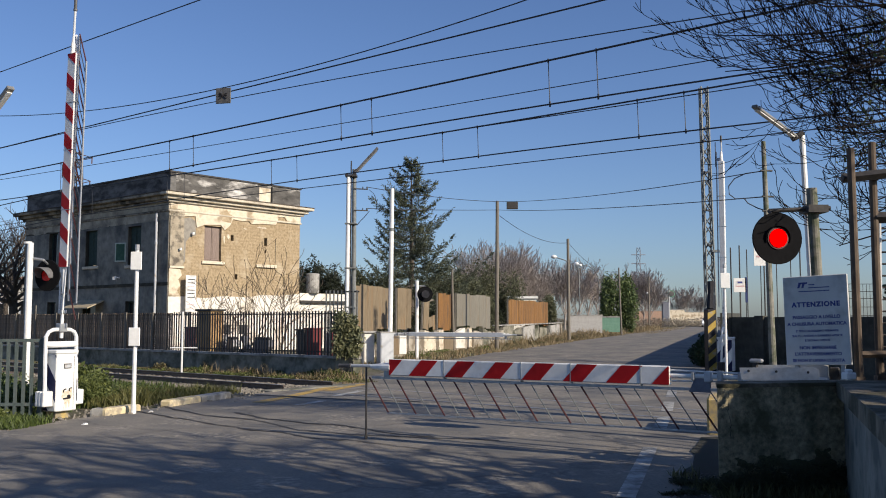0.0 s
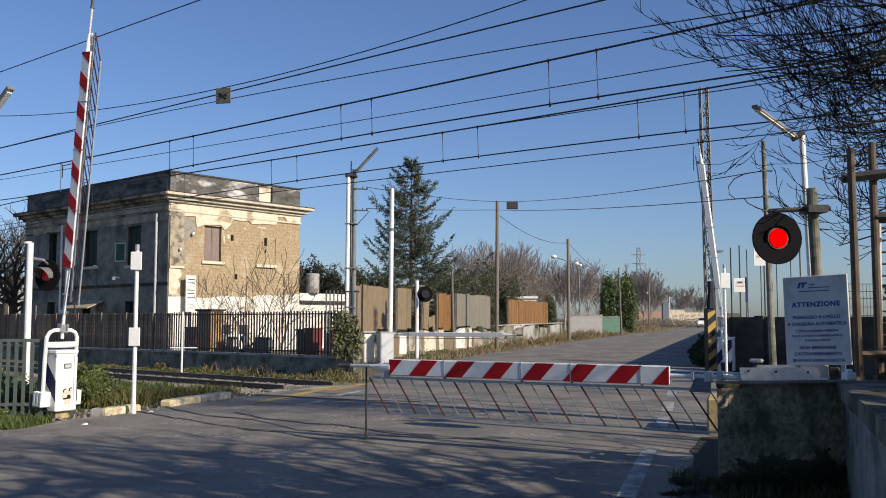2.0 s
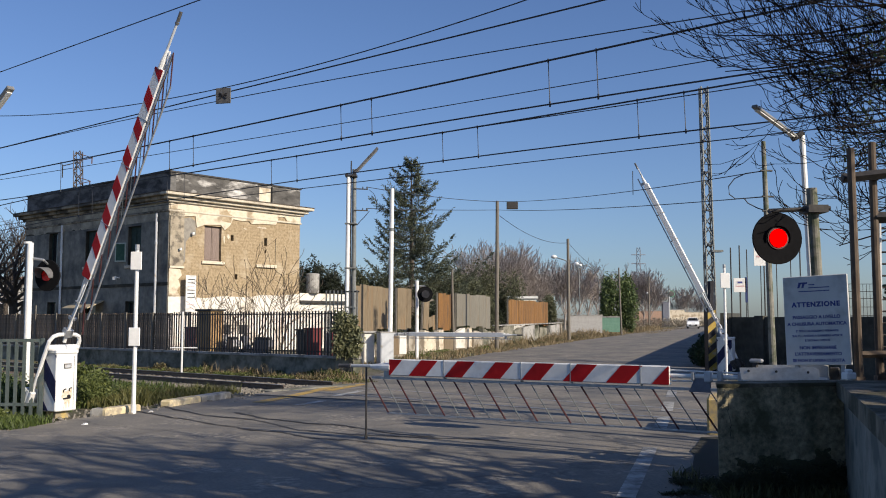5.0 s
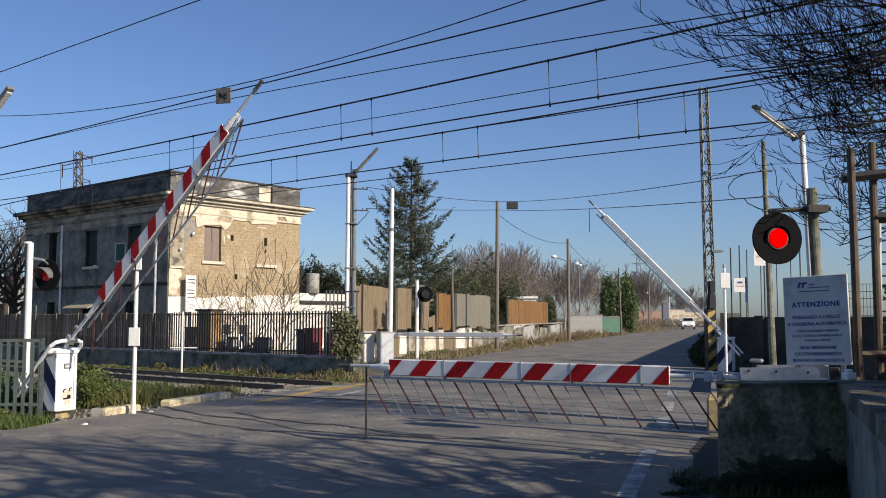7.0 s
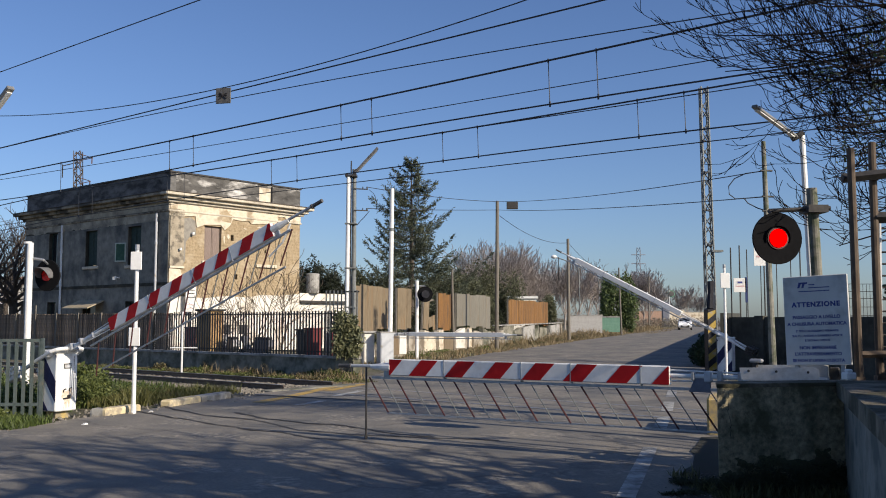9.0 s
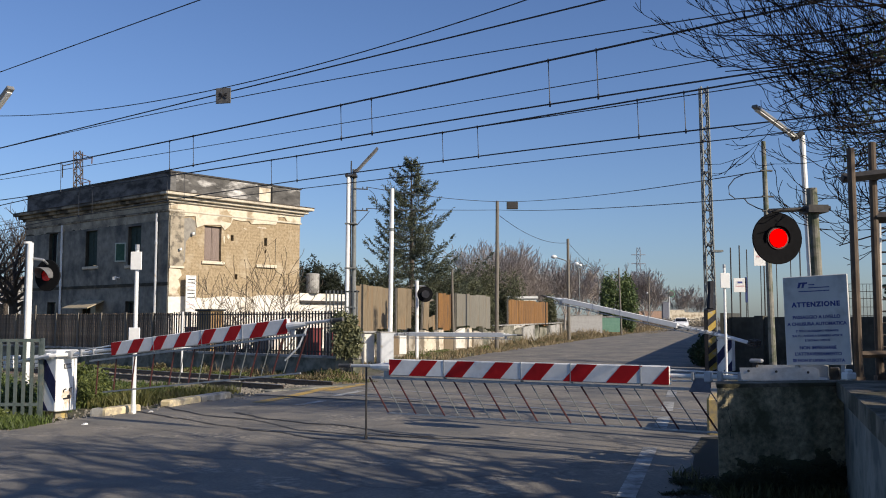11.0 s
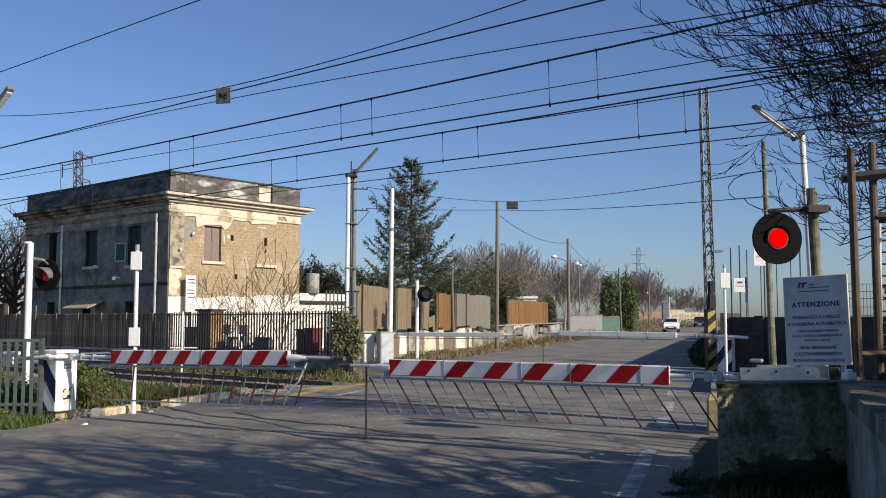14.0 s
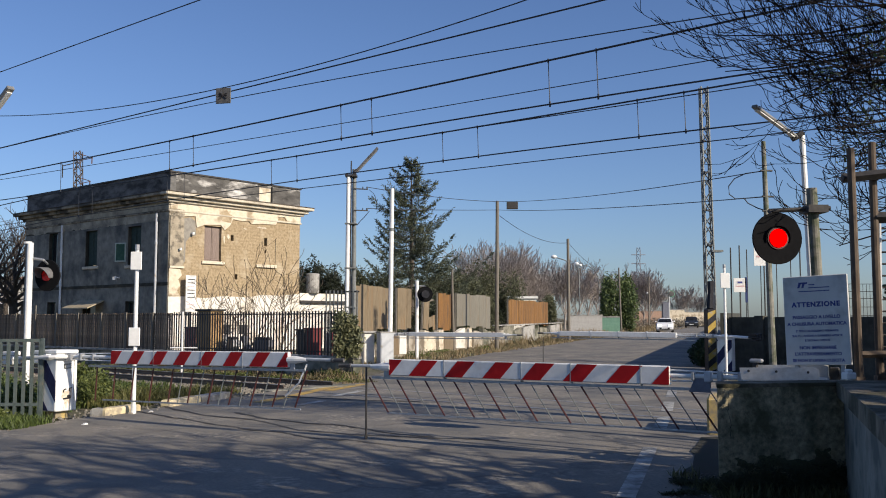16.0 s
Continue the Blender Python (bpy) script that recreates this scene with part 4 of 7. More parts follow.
    part("end_cone", rodded(((p1 - 0.01, 0, 0.0), (p1 + 0.12, 0, 0.0), 0.055, 0.05), ((p1 + 0.12, 0, 0.0), (p1 + 0.3, 0, 0.0), 0.05, 0.026), n=10), M_PAINT_W, arm, "white tapered end piece")
    tube_end = part("end_tube", rodded(((p1 + 0.3, 0, 0.01), (tip - 0.1, 0, 0.0), 0.021), n=10), M_BOXGREY, arm, "pale grey end tube")
    part("end_knob", rodded(((tip - 0.16, 0, 0), (tip, 0, 0), 0.027), ((tip - 0.2, 0, 0), (tip - 0.17, 0, 0), 0.034), n=10), M_TUBE, tube_end, "dull brown end knob")
    part("end_bracket", boxed(((p1 + 0.01, -0.012, -0.14), (p1 + 0.1, 0.012, 0.02)), bevel=0.01), M_GALV, arm)
    part("lower_rail", boxed(((p0 - 0.55, -0.015, -0.155), (p1 + 0.28, 0.015, -0.125))), M_GALV, arm)
    rods = []
    if skirt:
        dx, dz = fall * math.sin(radians(sway)), fall * math.cos(radians(sway))
        long = mesh_of("skirt_rod", rodded(((0, 0, 0), (0, 0, -fall), 0.0105 if low else 0.0115), n=6), M_RUSTRED)
        pale = mesh_of("skirt_rod", rodded(((0, 0, 0), (0, 0, -fall), 0.0065 if low else 0.0075), n=6), M_MAST)
        first, last = rods_at
        for k in range(22):
            u = first + (last - first) * k / 21
            if not low and k % 2 == 0 and u < 2.6:
                continue
            ob = new("skirt_rod", long if k % 2 else pale)
            ob.parent = arm
            ob.matrix_basis = pose(u, 0.0, -0.14, 0, sway, 0)
            rods.append((ob, u))
        hb = 0.009 if low else 0.011
        bar = part("skirt_bar", boxed(((first - 0.02 if low else 1.17, -hb, -hb), (last + 0.02, hb, hb))), M_GALV, arm, "", pose(-dx, 0, -0.14 - dz))
        rods.append((bar, None))
    return th, arm, rods


near_barrier, near_arm, _ = barrier(pose(3.42, 9.67, 0, 0, 0, 150.0), 0.952, 1.075, 4.735, 5.55, -1, "closed red and white striped half barrier with hanging skirt", per=0.526, start=-0.041, wide=0.243, slant=0.185, low=True, rods_at=(0.656, 5.06), joints=(1.4, 2.232, 2.862, 3.92))
# the leg under the tip of the closed barrier
bm = rodded(((5.11, 0, 0.0), (5.11, 0, -0.9), 0.013), ((5.11, 0, -0.9), (5.11, 0, -0.944), 0.02), n=6)
part("support_leg", bm, M_DARKSTEEL, near_arm, "thin dark support leg")
left_barrier, left_arm, left_rods = barrier(pose(-6.22, 15.13, 0, 0, 0, -30.92), 1.035, 1.255, 4.815, 5.74, 1, "closing red and white striped half barrier with white machine housing", sway=HANG, fall=FALL, per=0.5, start=-0.14, wide=0.23, slant=0.16, rods_at=(0.694, 5.124), joints=(2.2, 3.196, 3.988))
strap = part("end_strap", rodded(((0, 0, 0), (0, 0, -0.28), 0.014), ((0, 0, -0.28), (-0.12, 0, -0.56), 0.014), n=6), M_PAINT_W, left_arm, "pale hanging end strap", pose(5.12, 0, -0.06, 0, HANG, 0))
# counterweights in dark steel, their shaded side put into the colour
right_barrier, right_arm, _ = barrier(pose(8.184, 27.0, 0, 0, 0, 150.3), 1.105, 1.4, 5.14, 5.9, -1, "closing half barrier with plain white rear side beyond the tracks", skirt=False, back_plain=True, thick=0.06, joints=(2.3, 3.2, 4.1), weights=M_DARKSTEEL)
right_leg = part("support_leg", rodded(((0, 0, 0), (0, 0, -0.75), 0.012), n=6), M_DARKSTEEL, right_arm, "thin dark hanging leg", pose(5.72, 0, -0.17))
far_barrier, far_arm, _ = barrier(pose(-2.13, 35.0, 0.05, 0, 0, -29.0), 1.0, 1.0, 4.9, 5.6, 1, "closed half barrier with plain white rear side beyond the tracks", skirt=False, back_plain=True, thick=0.05)


# ---- what moves ----
def motions():
    def up(a):
        return pose(0, 0, 0, 0, -a, 0)
    left = [(0.0, 89.0), (0.6, 88.6), (1.5, 86.8), (2.0, 84.7), (2.5, 81.8), (3.0, 78.9), (3.5, 75.8), (4.0, 71.9), (4.6, 67.2), (5.4, 59.6), (6.3, 50.5), (6.5, 48.4), (7.0, 42.8), (7.5, 37.3), (8.0, 31.7), (8.5, 26.7), (9.0, 22.0), (9.2, 20.0), (9.8, 14.7), (10.5, 8.7), (11.0, 5.9), (11.3, 4.3), (11.6, 3.0), (12.0, 1.9), (12.5, 1.4), (13.0, 1.1), (14.0, 0.85), (15.0, 0.7), (16.0, 0.6)]
    right = [(0.0, 90.3), (0.7, 88.9), (1.5, 86.2), (2.0, 83.8), (3.0, 78.4), (3.5, 75.2), (4.0, 71.5), (5.0, 63.9), (6.3, 52.4), (7.0, 45.9), (7.5, 41.2), (8.0, 36.2), (8.5, 31.8), (9.0, 27.4), (9.2, 25.7), (10.2, 18.1), (11.0, 12.3), (11.3, 9.9), (11.6, 7.5), (11.9, 5.3), (12.5, 2.7), (13.0, 1.3), (13.5, 0.6), (16.0, 0.5)]
    walk(left_arm, [(t, pose(-0.1, 0, 1.07) @ up(a) @ pose(0.1, 0, -0.1)) for t, a in left])
    walk(right_arm, [(t, pose(0, 0, 1.105, 0, -a, 0)) for t, a in right])
    walk(right_leg, [(t, pose(5.72, 0, -0.17, 0, a, 0)) for t, a in right])
    for ob, s in left_rods:
        rows = []
        for t, a in left:
            psi = min((HANG if s is None else 3.0 + 4.3 * (s - 0.7)) + a, 69.0)
            if s is None:
                rows.append((t, pose(-FALL * math.sin(radians(psi)), 0, -0.14 - FALL * math.cos(radians(psi)))))
            else:
                rows.append((t, pose(s, 0, -0.14, 0, psi, 0)))
        walk(ob, rows)
    walk(strap, [(t, pose(5.12, 0, -0.06, 0, min(HANG + 14 + a, 76.0), 0)) for t, a in left])
    cars_move()


# ---- overhead lines ----
def line_points(c, fit, s0, s1, n=40):
    return [rail_at(s0 + (s1 - s0) * i / n, c, fit[0] * (s0 + (s1 - s0) * i / n) ** 2 + fit[1] * (s0 + (s1 - s0) * i / n) + fit[2]) for i in range(n + 1)]


def overhead():
    def wire(name, c, fit, s0, s1, r, parent=None, label="", category="overhead wire"):
        bm = bmesh.new()
        tube(bm, line_points(c, fit, s0, s1), r, 5)
        ob = part(name, bm, M_CABLE, parent)
        return ob if parent else tagged(ob, label, category, "overhead wires")
    for c, fm, fc, drops, lab in ((14.6, (0.00030, 0.0085, 6.56), (-0.0010, -0.036, 5.40), (-33.5, -32.4, -28.0, -27.0, -22.03, -20.93, -15.23, -14.25, -9.55, -8.5, -3.6, -2.5, 2.5), "catenary"), (18.5, (0.00034, 0.0064, 6.52), (-0.00088, -0.0383, 5.365), (-34.0, -33.0, -28.0, -27.0, -22.39, -21.2, -15.44, -14.27, -9.74, -8.62, -3.8, -2.7, 2.3), "catenary")):
        cat = thing("catenary", pose(0, 0, 0), "dark overhead catenary line above the railway track", "overhead line", "catenaries")
        wire("messenger_wire", c, fm, -48, 25, 0.021, cat)
        wire("contact_wire", c, fc, -48, 25, 0.017, cat)
        for s in drops:
            zt, zb = fm[0] * s * s + fm[1] * s + fm[2], fc[0] * s * s + fc[1] * s + fc[2]
            bm = rodded((rail_at(s, c, zt), rail_at(s + 0.03, c, zb), 0.009), (rail_at(s, c, zt - 0.05), rail_at(s, c, zt + 0.03), 0.018), (rail_at(s + 0.03, c, zb - 0.05), rail_at(s + 0.03, c, zb + 0.05), 0.02), n=5)
            part("dropper", bm, M_CABLE, cat)
    wire("feeder_wire", 9.94, (0, -0.00494, 7.391), -60, 25, 0.011, None, "thin dark feeder wire above the crossing")
    wire("feeder_wire", 12.0, (0.00559, 0.15465, 7.585), -30, 3, 0.011, None, "thin dark sagging wire above the crossing")
    wire("feeder_wire", 13.2, (-0.00003, -0.0071, 6.799), -60, 25, 0.016, None, "dark feeder wire above the crossing")
    wire("feeder_wire", 14.6, (-0.00108, -0.0753, 6.235), -40, 10, 0.012, None, "dark feeder wire above the crossing")
    wire("feeder_wire", 16.5, (0.00016, -0.01289, 6.3845), -50, 20, 0.011, None, "thin dark feeder wire above the crossing")
    wire("feeder_wire", 19.5, (-0.00011, -0.01683, 5.413), -50, 20, 0.013, None, "dark wire beside the second catenary")
    wire("feeder_wire", 18.45, (0.00034, -0.0073, 6.305), -15.7, 12, 0.012, None, "thin dark wire parting from the second catenary")
    # the small plate that hangs on the wires
    p = (-4.15, 17.20, 5.79)
    sg = thing("hanging_plate", pose(*p, 0, 0, -12), "small square grey plate with a symbol hung on the wires", "sign plate")
    part("plate", boxed(((-0.15, -0.012, -0.15), (0.15, 0.012, 0.15)), bevel=0.006), M_TUBE, sg)
    for a, b in (((-0.07, -0.06), (0.07, 0.05)), ((-0.07, 0.05), (0.07, -0.06)), ((-0.08, 0.0), (0.08, 0.0))):
        part("symbol", rodded(((a[0], -0.018, a[1]), (b[0], -0.018, b[1]), 0.014), n=5), M_PAINT_B, sg)


# ---- poles, masts, signals, signs ----
def pole(name, a, b, r, r2, material, label, category="pole", group=""):
    a = (a[0], a[1], min(a[2], rise(a[1]) - 0.03))
    ob = part(name, rodded((a, b, r, r2), n=12), material, None, label)
    return tagged(ob, category=category, group=group)


def lattice(th, a, b, w, step, material, rung="brace"):
    """Four corner angles and zigzag bracing between a (foot) and b (top)."""
    a, b = Vector(a), Vector(b)
    d = b - a
    for sx, sy in ((-1, -1), (1, -1), (1, 1), (-1, 1)):
        o = Vector((sx * w / 2, sy * w / 2, 0))
        part("leg", rodded((a + o, b + o * 0.8, 0.03), n=4), material, th)
    k = int(d.length / step)
    for i in range(k):
        p, q = a + d * i / k, a + d * (i + 1) / k
        f = 1 - 0.2 * i / k
        sg = 1 if i % 2 else -1
        bm = bmesh.new()
        rod(bm, p + Vector((-sg * w / 2 * f, -w / 2 * f, 0)), q + Vector((sg * w / 2 * f, -w / 2 * f, 0)), max(0.02, w * 0.055), n=4)
        rod(bm, p + Vector((sg * w / 2 * f, w / 2 * f, 0)), q + Vector((-sg * w / 2 * f, w / 2 * f, 0)), max(0.02, w * 0.055), n=4)
        rod(bm, p + Vector((-w / 2 * f, -sg * w / 2 * f, 0)), q + Vector((-w / 2 * f, sg * w / 2 * f, 0)), max(0.02, w * 0.055), n=4)
        rod(bm, p + Vector((w / 2 * f, sg * w / 2 * f, 0)), q + Vector((w / 2 * f, -sg * w / 2 * f, 0)), max(0.02, w * 0.055), n=4)
        part(rung, bm, material, th)


def tube_lamp(parent, a, b, material=None, w=0.075, under=None):
    """A long strip-light head from a to b."""
    a, b = Vector(a), Vector(b)
    d = b - a
    m = Matrix.Translation(a) @ d.to_track_quat("X", "Z").to_matrix().to_4x4()
    bm = bmesh.new()
    box(bm, (0, -w, -w * 0.55), (d.length, w, w * 0.6), m, 0.012)
    head = part("lamp_head", bm, material or M_LAMPGREY, parent, "grey strip lamp head")
    bm = bmesh.new()
    box(bm, (0.1, -w * 0.7, -w * 0.9), (d.length - 0.08, w * 0.7, -w * 0.57), m)
    part("diffuser", bm, under or M_PAINT_W, head)


def poles():
    m = thing("catenary_mast", pose(0, 0, 0), "tall grey lattice steel mast with hazard striped foot", "catenary mast", "masts")
    lattice(m, (8.40, 29.00, -0.24), (8.30, 29.00, 8.97), 0.27, 0.36, M_MAST)
    for i, z in enumerate((3.9, 5.0, 6.2, 7.2)):
        part("insulator", rodded(((8.38 - 0.03 * i, 28.85, z), (8.26 - 0.03 * i, 28.75, z), 0.035), n=6), M_DARKSTEEL, m)
    part("collar", boxed(((8.43, 28.83, 3.7), (8.77, 29.17, 3.76))), M_MAST, m)
    part("sleeve", rodded(((8.17, 28.3, 1.9), (8.22, 28.4, 2.35), 0.13, 0.11), ((8.22, 28.4, 2.35), (8.24, 28.45, 2.75), 0.09, 0.12), n=7), M_PAINT_B, m, "dark sleeve round the mast foot")
    g = thing("hazard_post", pose(8.14, 28.3, 0, 0, 0, 10), "yellow and black striped post at the mast foot", "hazard post")
    part("post", boxed(((-0.13, -0.13, -0.05), (0.13, 0.13, 1.9)), bevel=0.01), M_PAINT_B, g)
    for k in range(5):
        z0 = -0.1 + k * 0.42
        bm = bmesh.new()
        prism(bm, [(-0.128, max(z0, 0)), (0.128, z0 + 0.2), (0.128, min(z0 + 0.41, 1.88)), (-0.128, z0 + 0.21)], -0.136, -0.1315, "y")
        part("yellow_stripe", bm, M_PAINT_Y, g)
    # mast far along the line
    m = thing("catenary_mast", pose(0, 0, 0), "rusty lattice mast with insulator arms along the line", "catenary mast", "masts")
    lattice(m, (-24.40, 62.00, 1.85), (-24.74, 62.00, 13.01), 0.55, 0.45, M_MASTRUST)
    x, y, z = (-24.74, 62.00, 12.85)
    for dz, l in ((0.0, 1.0), (-1.6, 0.9)):
        part("bracket", rodded(((x, y, z + dz), (x + l, y, z + dz - 0.3), 0.03), ((x, y, z + dz - 0.5), (x + l, y, z + dz - 0.3), 0.025), ((x + l - 0.05, y, z + dz - 0.3), (x + l - 0.05, y, z + dz - 0.7), 0.04), n=5), M_RUST, m)
    part("cantilever", rodded(((x, y, z - 0.6), (x - 0.9, y - 0.3, z - 0.9), 0.035), ((x - 0.9, y - 0.3, z - 0.8), (x - 0.9, y - 0.3, z - 1.7), 0.04), n=5), M_DARKSTEEL, m)

    # lamp on twin poles at the corner of the yard
    l = thing("lamp_post", pose(0, 0, 0), "white pole strapped to grey pole with strip lamp", "street lamp", "lamps of the crossing")
    part("pole", rodded(((-3.43, 33.00, 0.71), (-3.40, 33.00, 6.75), 0.08, 0.07), n=12), M_PAINT_W, l, "white pole")
    part("pole", rodded(((-3.21, 33.20, 0.70), (-3.21, 33.20, 7.02), 0.095, 0.075), n=12), M_MAST, l, "grey steel pole")
    # conduit coloured black to draw the shaded gap between the poles
    part("conduit", rodded(((-3.325, 33.04, 0.71), (-3.31, 33.04, 7.3), 0.03, 0.025), n=8), M_PAINT_B, l, "black cable conduit drawing the shaded gap between the poles")
    tube_lamp(l, (-3.22, 33.10, 6.84), (-2.36, 33.10, 7.79), M_TUBE, 0.07, M_LAMPGREY)
    part("strap", boxed(((-3.52, 32.9, 6.72), (-3.1, 33.3, 6.8)), bevel=0.01), M_DARKSTEEL, l)
    for z in (5.0, 3.4, 2.0):
        part("strap", boxed(((-3.515, 32.91, z), (-3.1, 33.3, z + 0.05)), bevel=0.01), M_MAST, l)
    for z in (6.3, 5.52):
        part("bracket", rodded(((-3.2, 33.1, z), (-2.72, 33.25, z), 0.022), ((-2.9, 33.2, z), (-2.9, 33.2, z + 0.09), 0.02), ((-2.75, 33.24, z), (-2.75, 33.24, z + 0.09), 0.03), n=6), M_DARKSTEEL, l)
    bm = bmesh.new()
    tube(bm, [(-2.66, 33.2, 5.5), (-2.84, 33.2, 5.28), (-3.0, 33.2, 5.12), (-3.1, 33.2, 4.98)], 0.013, 5)
    part("stay_wire", bm, M_CABLE, l)
    bm = bmesh.new()
    tube(bm, [(-2.68, 33.2, 6.28), (-2.52, 33.2, 6.15), (-2.44, 33.2, 6.0), (-2.42, 33.2, 5.9)], 0.01, 5)
    part("stay_wire", bm, M_CABLE, l)
    pole("pole", (-2.00, 35.00, 0.87), (-1.94, 35.00, 6.58), 0.09, 0.08, M_PAINT_W, "plain white steel pole beside the board fence", group="poles")
    bm = bmesh.new()
    tube(bm, [(-1.85, 35.0, 4.97), (-1.5, 35.1, 4.72), (-1.32, 35.1, 4.55), (-1.27, 35.1, 4.1), (-1.42, 35.1, 3.65), (-1.75, 35.0, 3.3)], 0.011, 5)
    tagged(part("telephone_wire", bm, M_CABLE, None, "loose black wire hanging from the white pole"), category="wire", group="telephone wires")
    tagged(part("pole_collar", rodded(((-1.963, 35.0, 4.94), (-1.962, 35.0, 5.06), 0.098), n=12), M_MAST, None, "grey clamp round the white pole"), category="clamp")
    pole("telegraph_pole", (2.66, 46.00, 0.66), (2.72, 46.00, 7.53), 0.1, 0.08, M_POLEWOOD, "weathered wooden telegraph pole", "telegraph pole", "telegraph poles")
    pole("telegraph_pole", (8.28, 61.00, 0.66), (8.27, 61.00, 6.96), 0.11, 0.09, M_POLEWOOD, "weathered wooden telegraph pole", "telegraph pole", "telegraph poles")
    pole("telegraph_pole", (14.43, 75.00, 1.00), (14.27, 75.00, 5.85), 0.08, 0.06, M_POLEWOOD, "weathered wooden telegraph pole", "telegraph pole", "telegraph poles")
    pole("telegraph_pole", (24.45, 110.00, 1.28), (24.48, 110.00, 6.78), 0.09, 0.07, M_POLEWOOD, "weathered wooden telegraph pole", "telegraph pole", "telegraph poles")
    pole("telegraph_pole", (0.52, 45.00, 1.77), (0.44, 45.00, 4.02), 0.07, 0.05, M_POLEWOOD, "thin leaning wooden stake behind the fence", "telegraph pole", "telegraph poles")
    pole("telegraph_pole", (6.75, 19.00, 0.04), (6.66, 19.00, 5.27), 0.08, 0.045, M_POLEMOSS, "slim leaning pole with two wire brackets", "telegraph pole", "telegraph poles")
    b = thing("junction_box", pose(3.47, 46, 7.30), "small black box on the telephone wire", "junction box")
    part("case", boxed(((-0.28, -0.1, -0.18), (0.28, 0.1, 0.18)), bevel=0.02), M_DARKSTEEL, b)
    # telephone wires
    def swag(a, b, sag, r, lab="thin black telephone wire"):
        a, b = Vector(a), Vector(b)
        bm = bmesh.new()
        tube(bm, [a.lerp(b, i / 16) - Vector((0, 0, 4 * sag * (i / 16) * (1 - i / 16))) for i in range(17)], r, 5)
        tagged(part("telephone_wire", bm, M_CABLE, None, lab), category="wire", group="telephone wires")
    p1, p2 = (2.72, 46.00, 7.50), (2.71, 46.00, 7.08)
    swag((-2.75, 33.24, 6.38), p1, 0.1, 0.013)
    swag((-2.75, 33.24, 5.6), p2, 0.03, 0.013)
    swag(p1, (6.64, 19.00, 4.65), 0.18, 0.011)
    swag(p2, (6.65, 19.00, 4.11), 0.12, 0.011)
    swag((2.83, 46.00, 6.79), (8.30, 61.00, 6.70), 0.45, 0.014)
    swag((8.30, 61.00, 6.70), (14.27, 75.00, 5.57), 0.7, 0.014)
    bm = bmesh.new()
    tube(bm, [(6.67, 19.00, 4.65), (6.31, 19.10, 4.61), (6.11, 19.20, 4.52), (5.98, 19.20, 4.36), (5.99, 19.20, 4.19), (6.12, 19.20, 4.09), (6.42, 19.10, 4.10), (6.68, 19.00, 4.11)], 0.012, 5)
    tagged(part("telephone_wire", bm, M_CABLE, None, "loose loop of black telephone wire"), category="wire", group="telephone wires")
    bm = bmesh.new()
    tube(bm, [(6.26, 19.10, 4.10), (6.34, 19.10, 3.99), (6.53, 19.10, 3.89), (6.69, 19.00, 3.81)], 0.012, 5)
    tagged(part("telephone_wire", bm, M_CABLE, None, "loose end of black telephone wire"), category="wire", group="telephone wires")
    for q in ((6.67, 19.00, 4.65), (6.69, 19.00, 4.11), (6.69, 19.00, 3.81)):
        tagged(part("wire_bracket", rodded((Vector(q) - Vector((0.1, 0.05, 0)), Vector(q) + Vector((0.16, 0, 0)), 0.02), n=6), M_DARKSTEEL, None, "small dark wire bracket on the pole"), category="bracket", group="wire brackets")
    # lamp over the barrier on a white leaning pole
    l = thing("lamp_post", pose(0, 0, 0), "leaning white pole with a long strip lamp", "street lamp", "lamps of the crossing")
    part("pole", rodded(((5.83, 14.50, 0.39), (5.70, 14.50, 4.48), 0.05, 0.045), n=12), M_PAINT_W, l, "white pole")
    part("joint", rodded(((5.72, 14.50, 4.52), (5.54, 14.50, 4.43), 0.05), n=8), M_DARKSTEEL, l)
    tube_lamp(l, (5.60, 14.50, 4.46), (4.61, 13.50, 4.72), w=0.045)
    l = thing("lamp_post", pose(0, 0, 0), "grey strip lamp on a pole at the pavement fence", "street lamp", "lamps of the crossing")
    part("pole", rodded(((-7.64, 15.00, -0.18), (-7.82, 15.00, 4.40), 0.06, 0.05), n=12), M_GALV, l)
    tube_lamp(l, (-7.82, 15.00, 4.38), (-6.79, 14.30, 5.21), w=0.06)


def street_lamp(curve, head, label="slim grey street lamp with a bent arm", r=0.045):
    l = thing("street_lamp", pose(0, 0, 0), label, "street lamp", "far street lamps")
    bm = bmesh.new()
    tube(bm, curve, r, 6)
    part("pole", bm, M_MAST, l)
    bm = bmesh.new()
    bmesh.ops.create_uvsphere(bm, u_segments=12, v_segments=8, radius=1.0, matrix=Matrix.Translation(head) @ Matrix.Diagonal((0.2, 0.16, 0.13, 1)))
    part("lamp_head", bm, M_PAINT_W, l, "bright white lamp head")


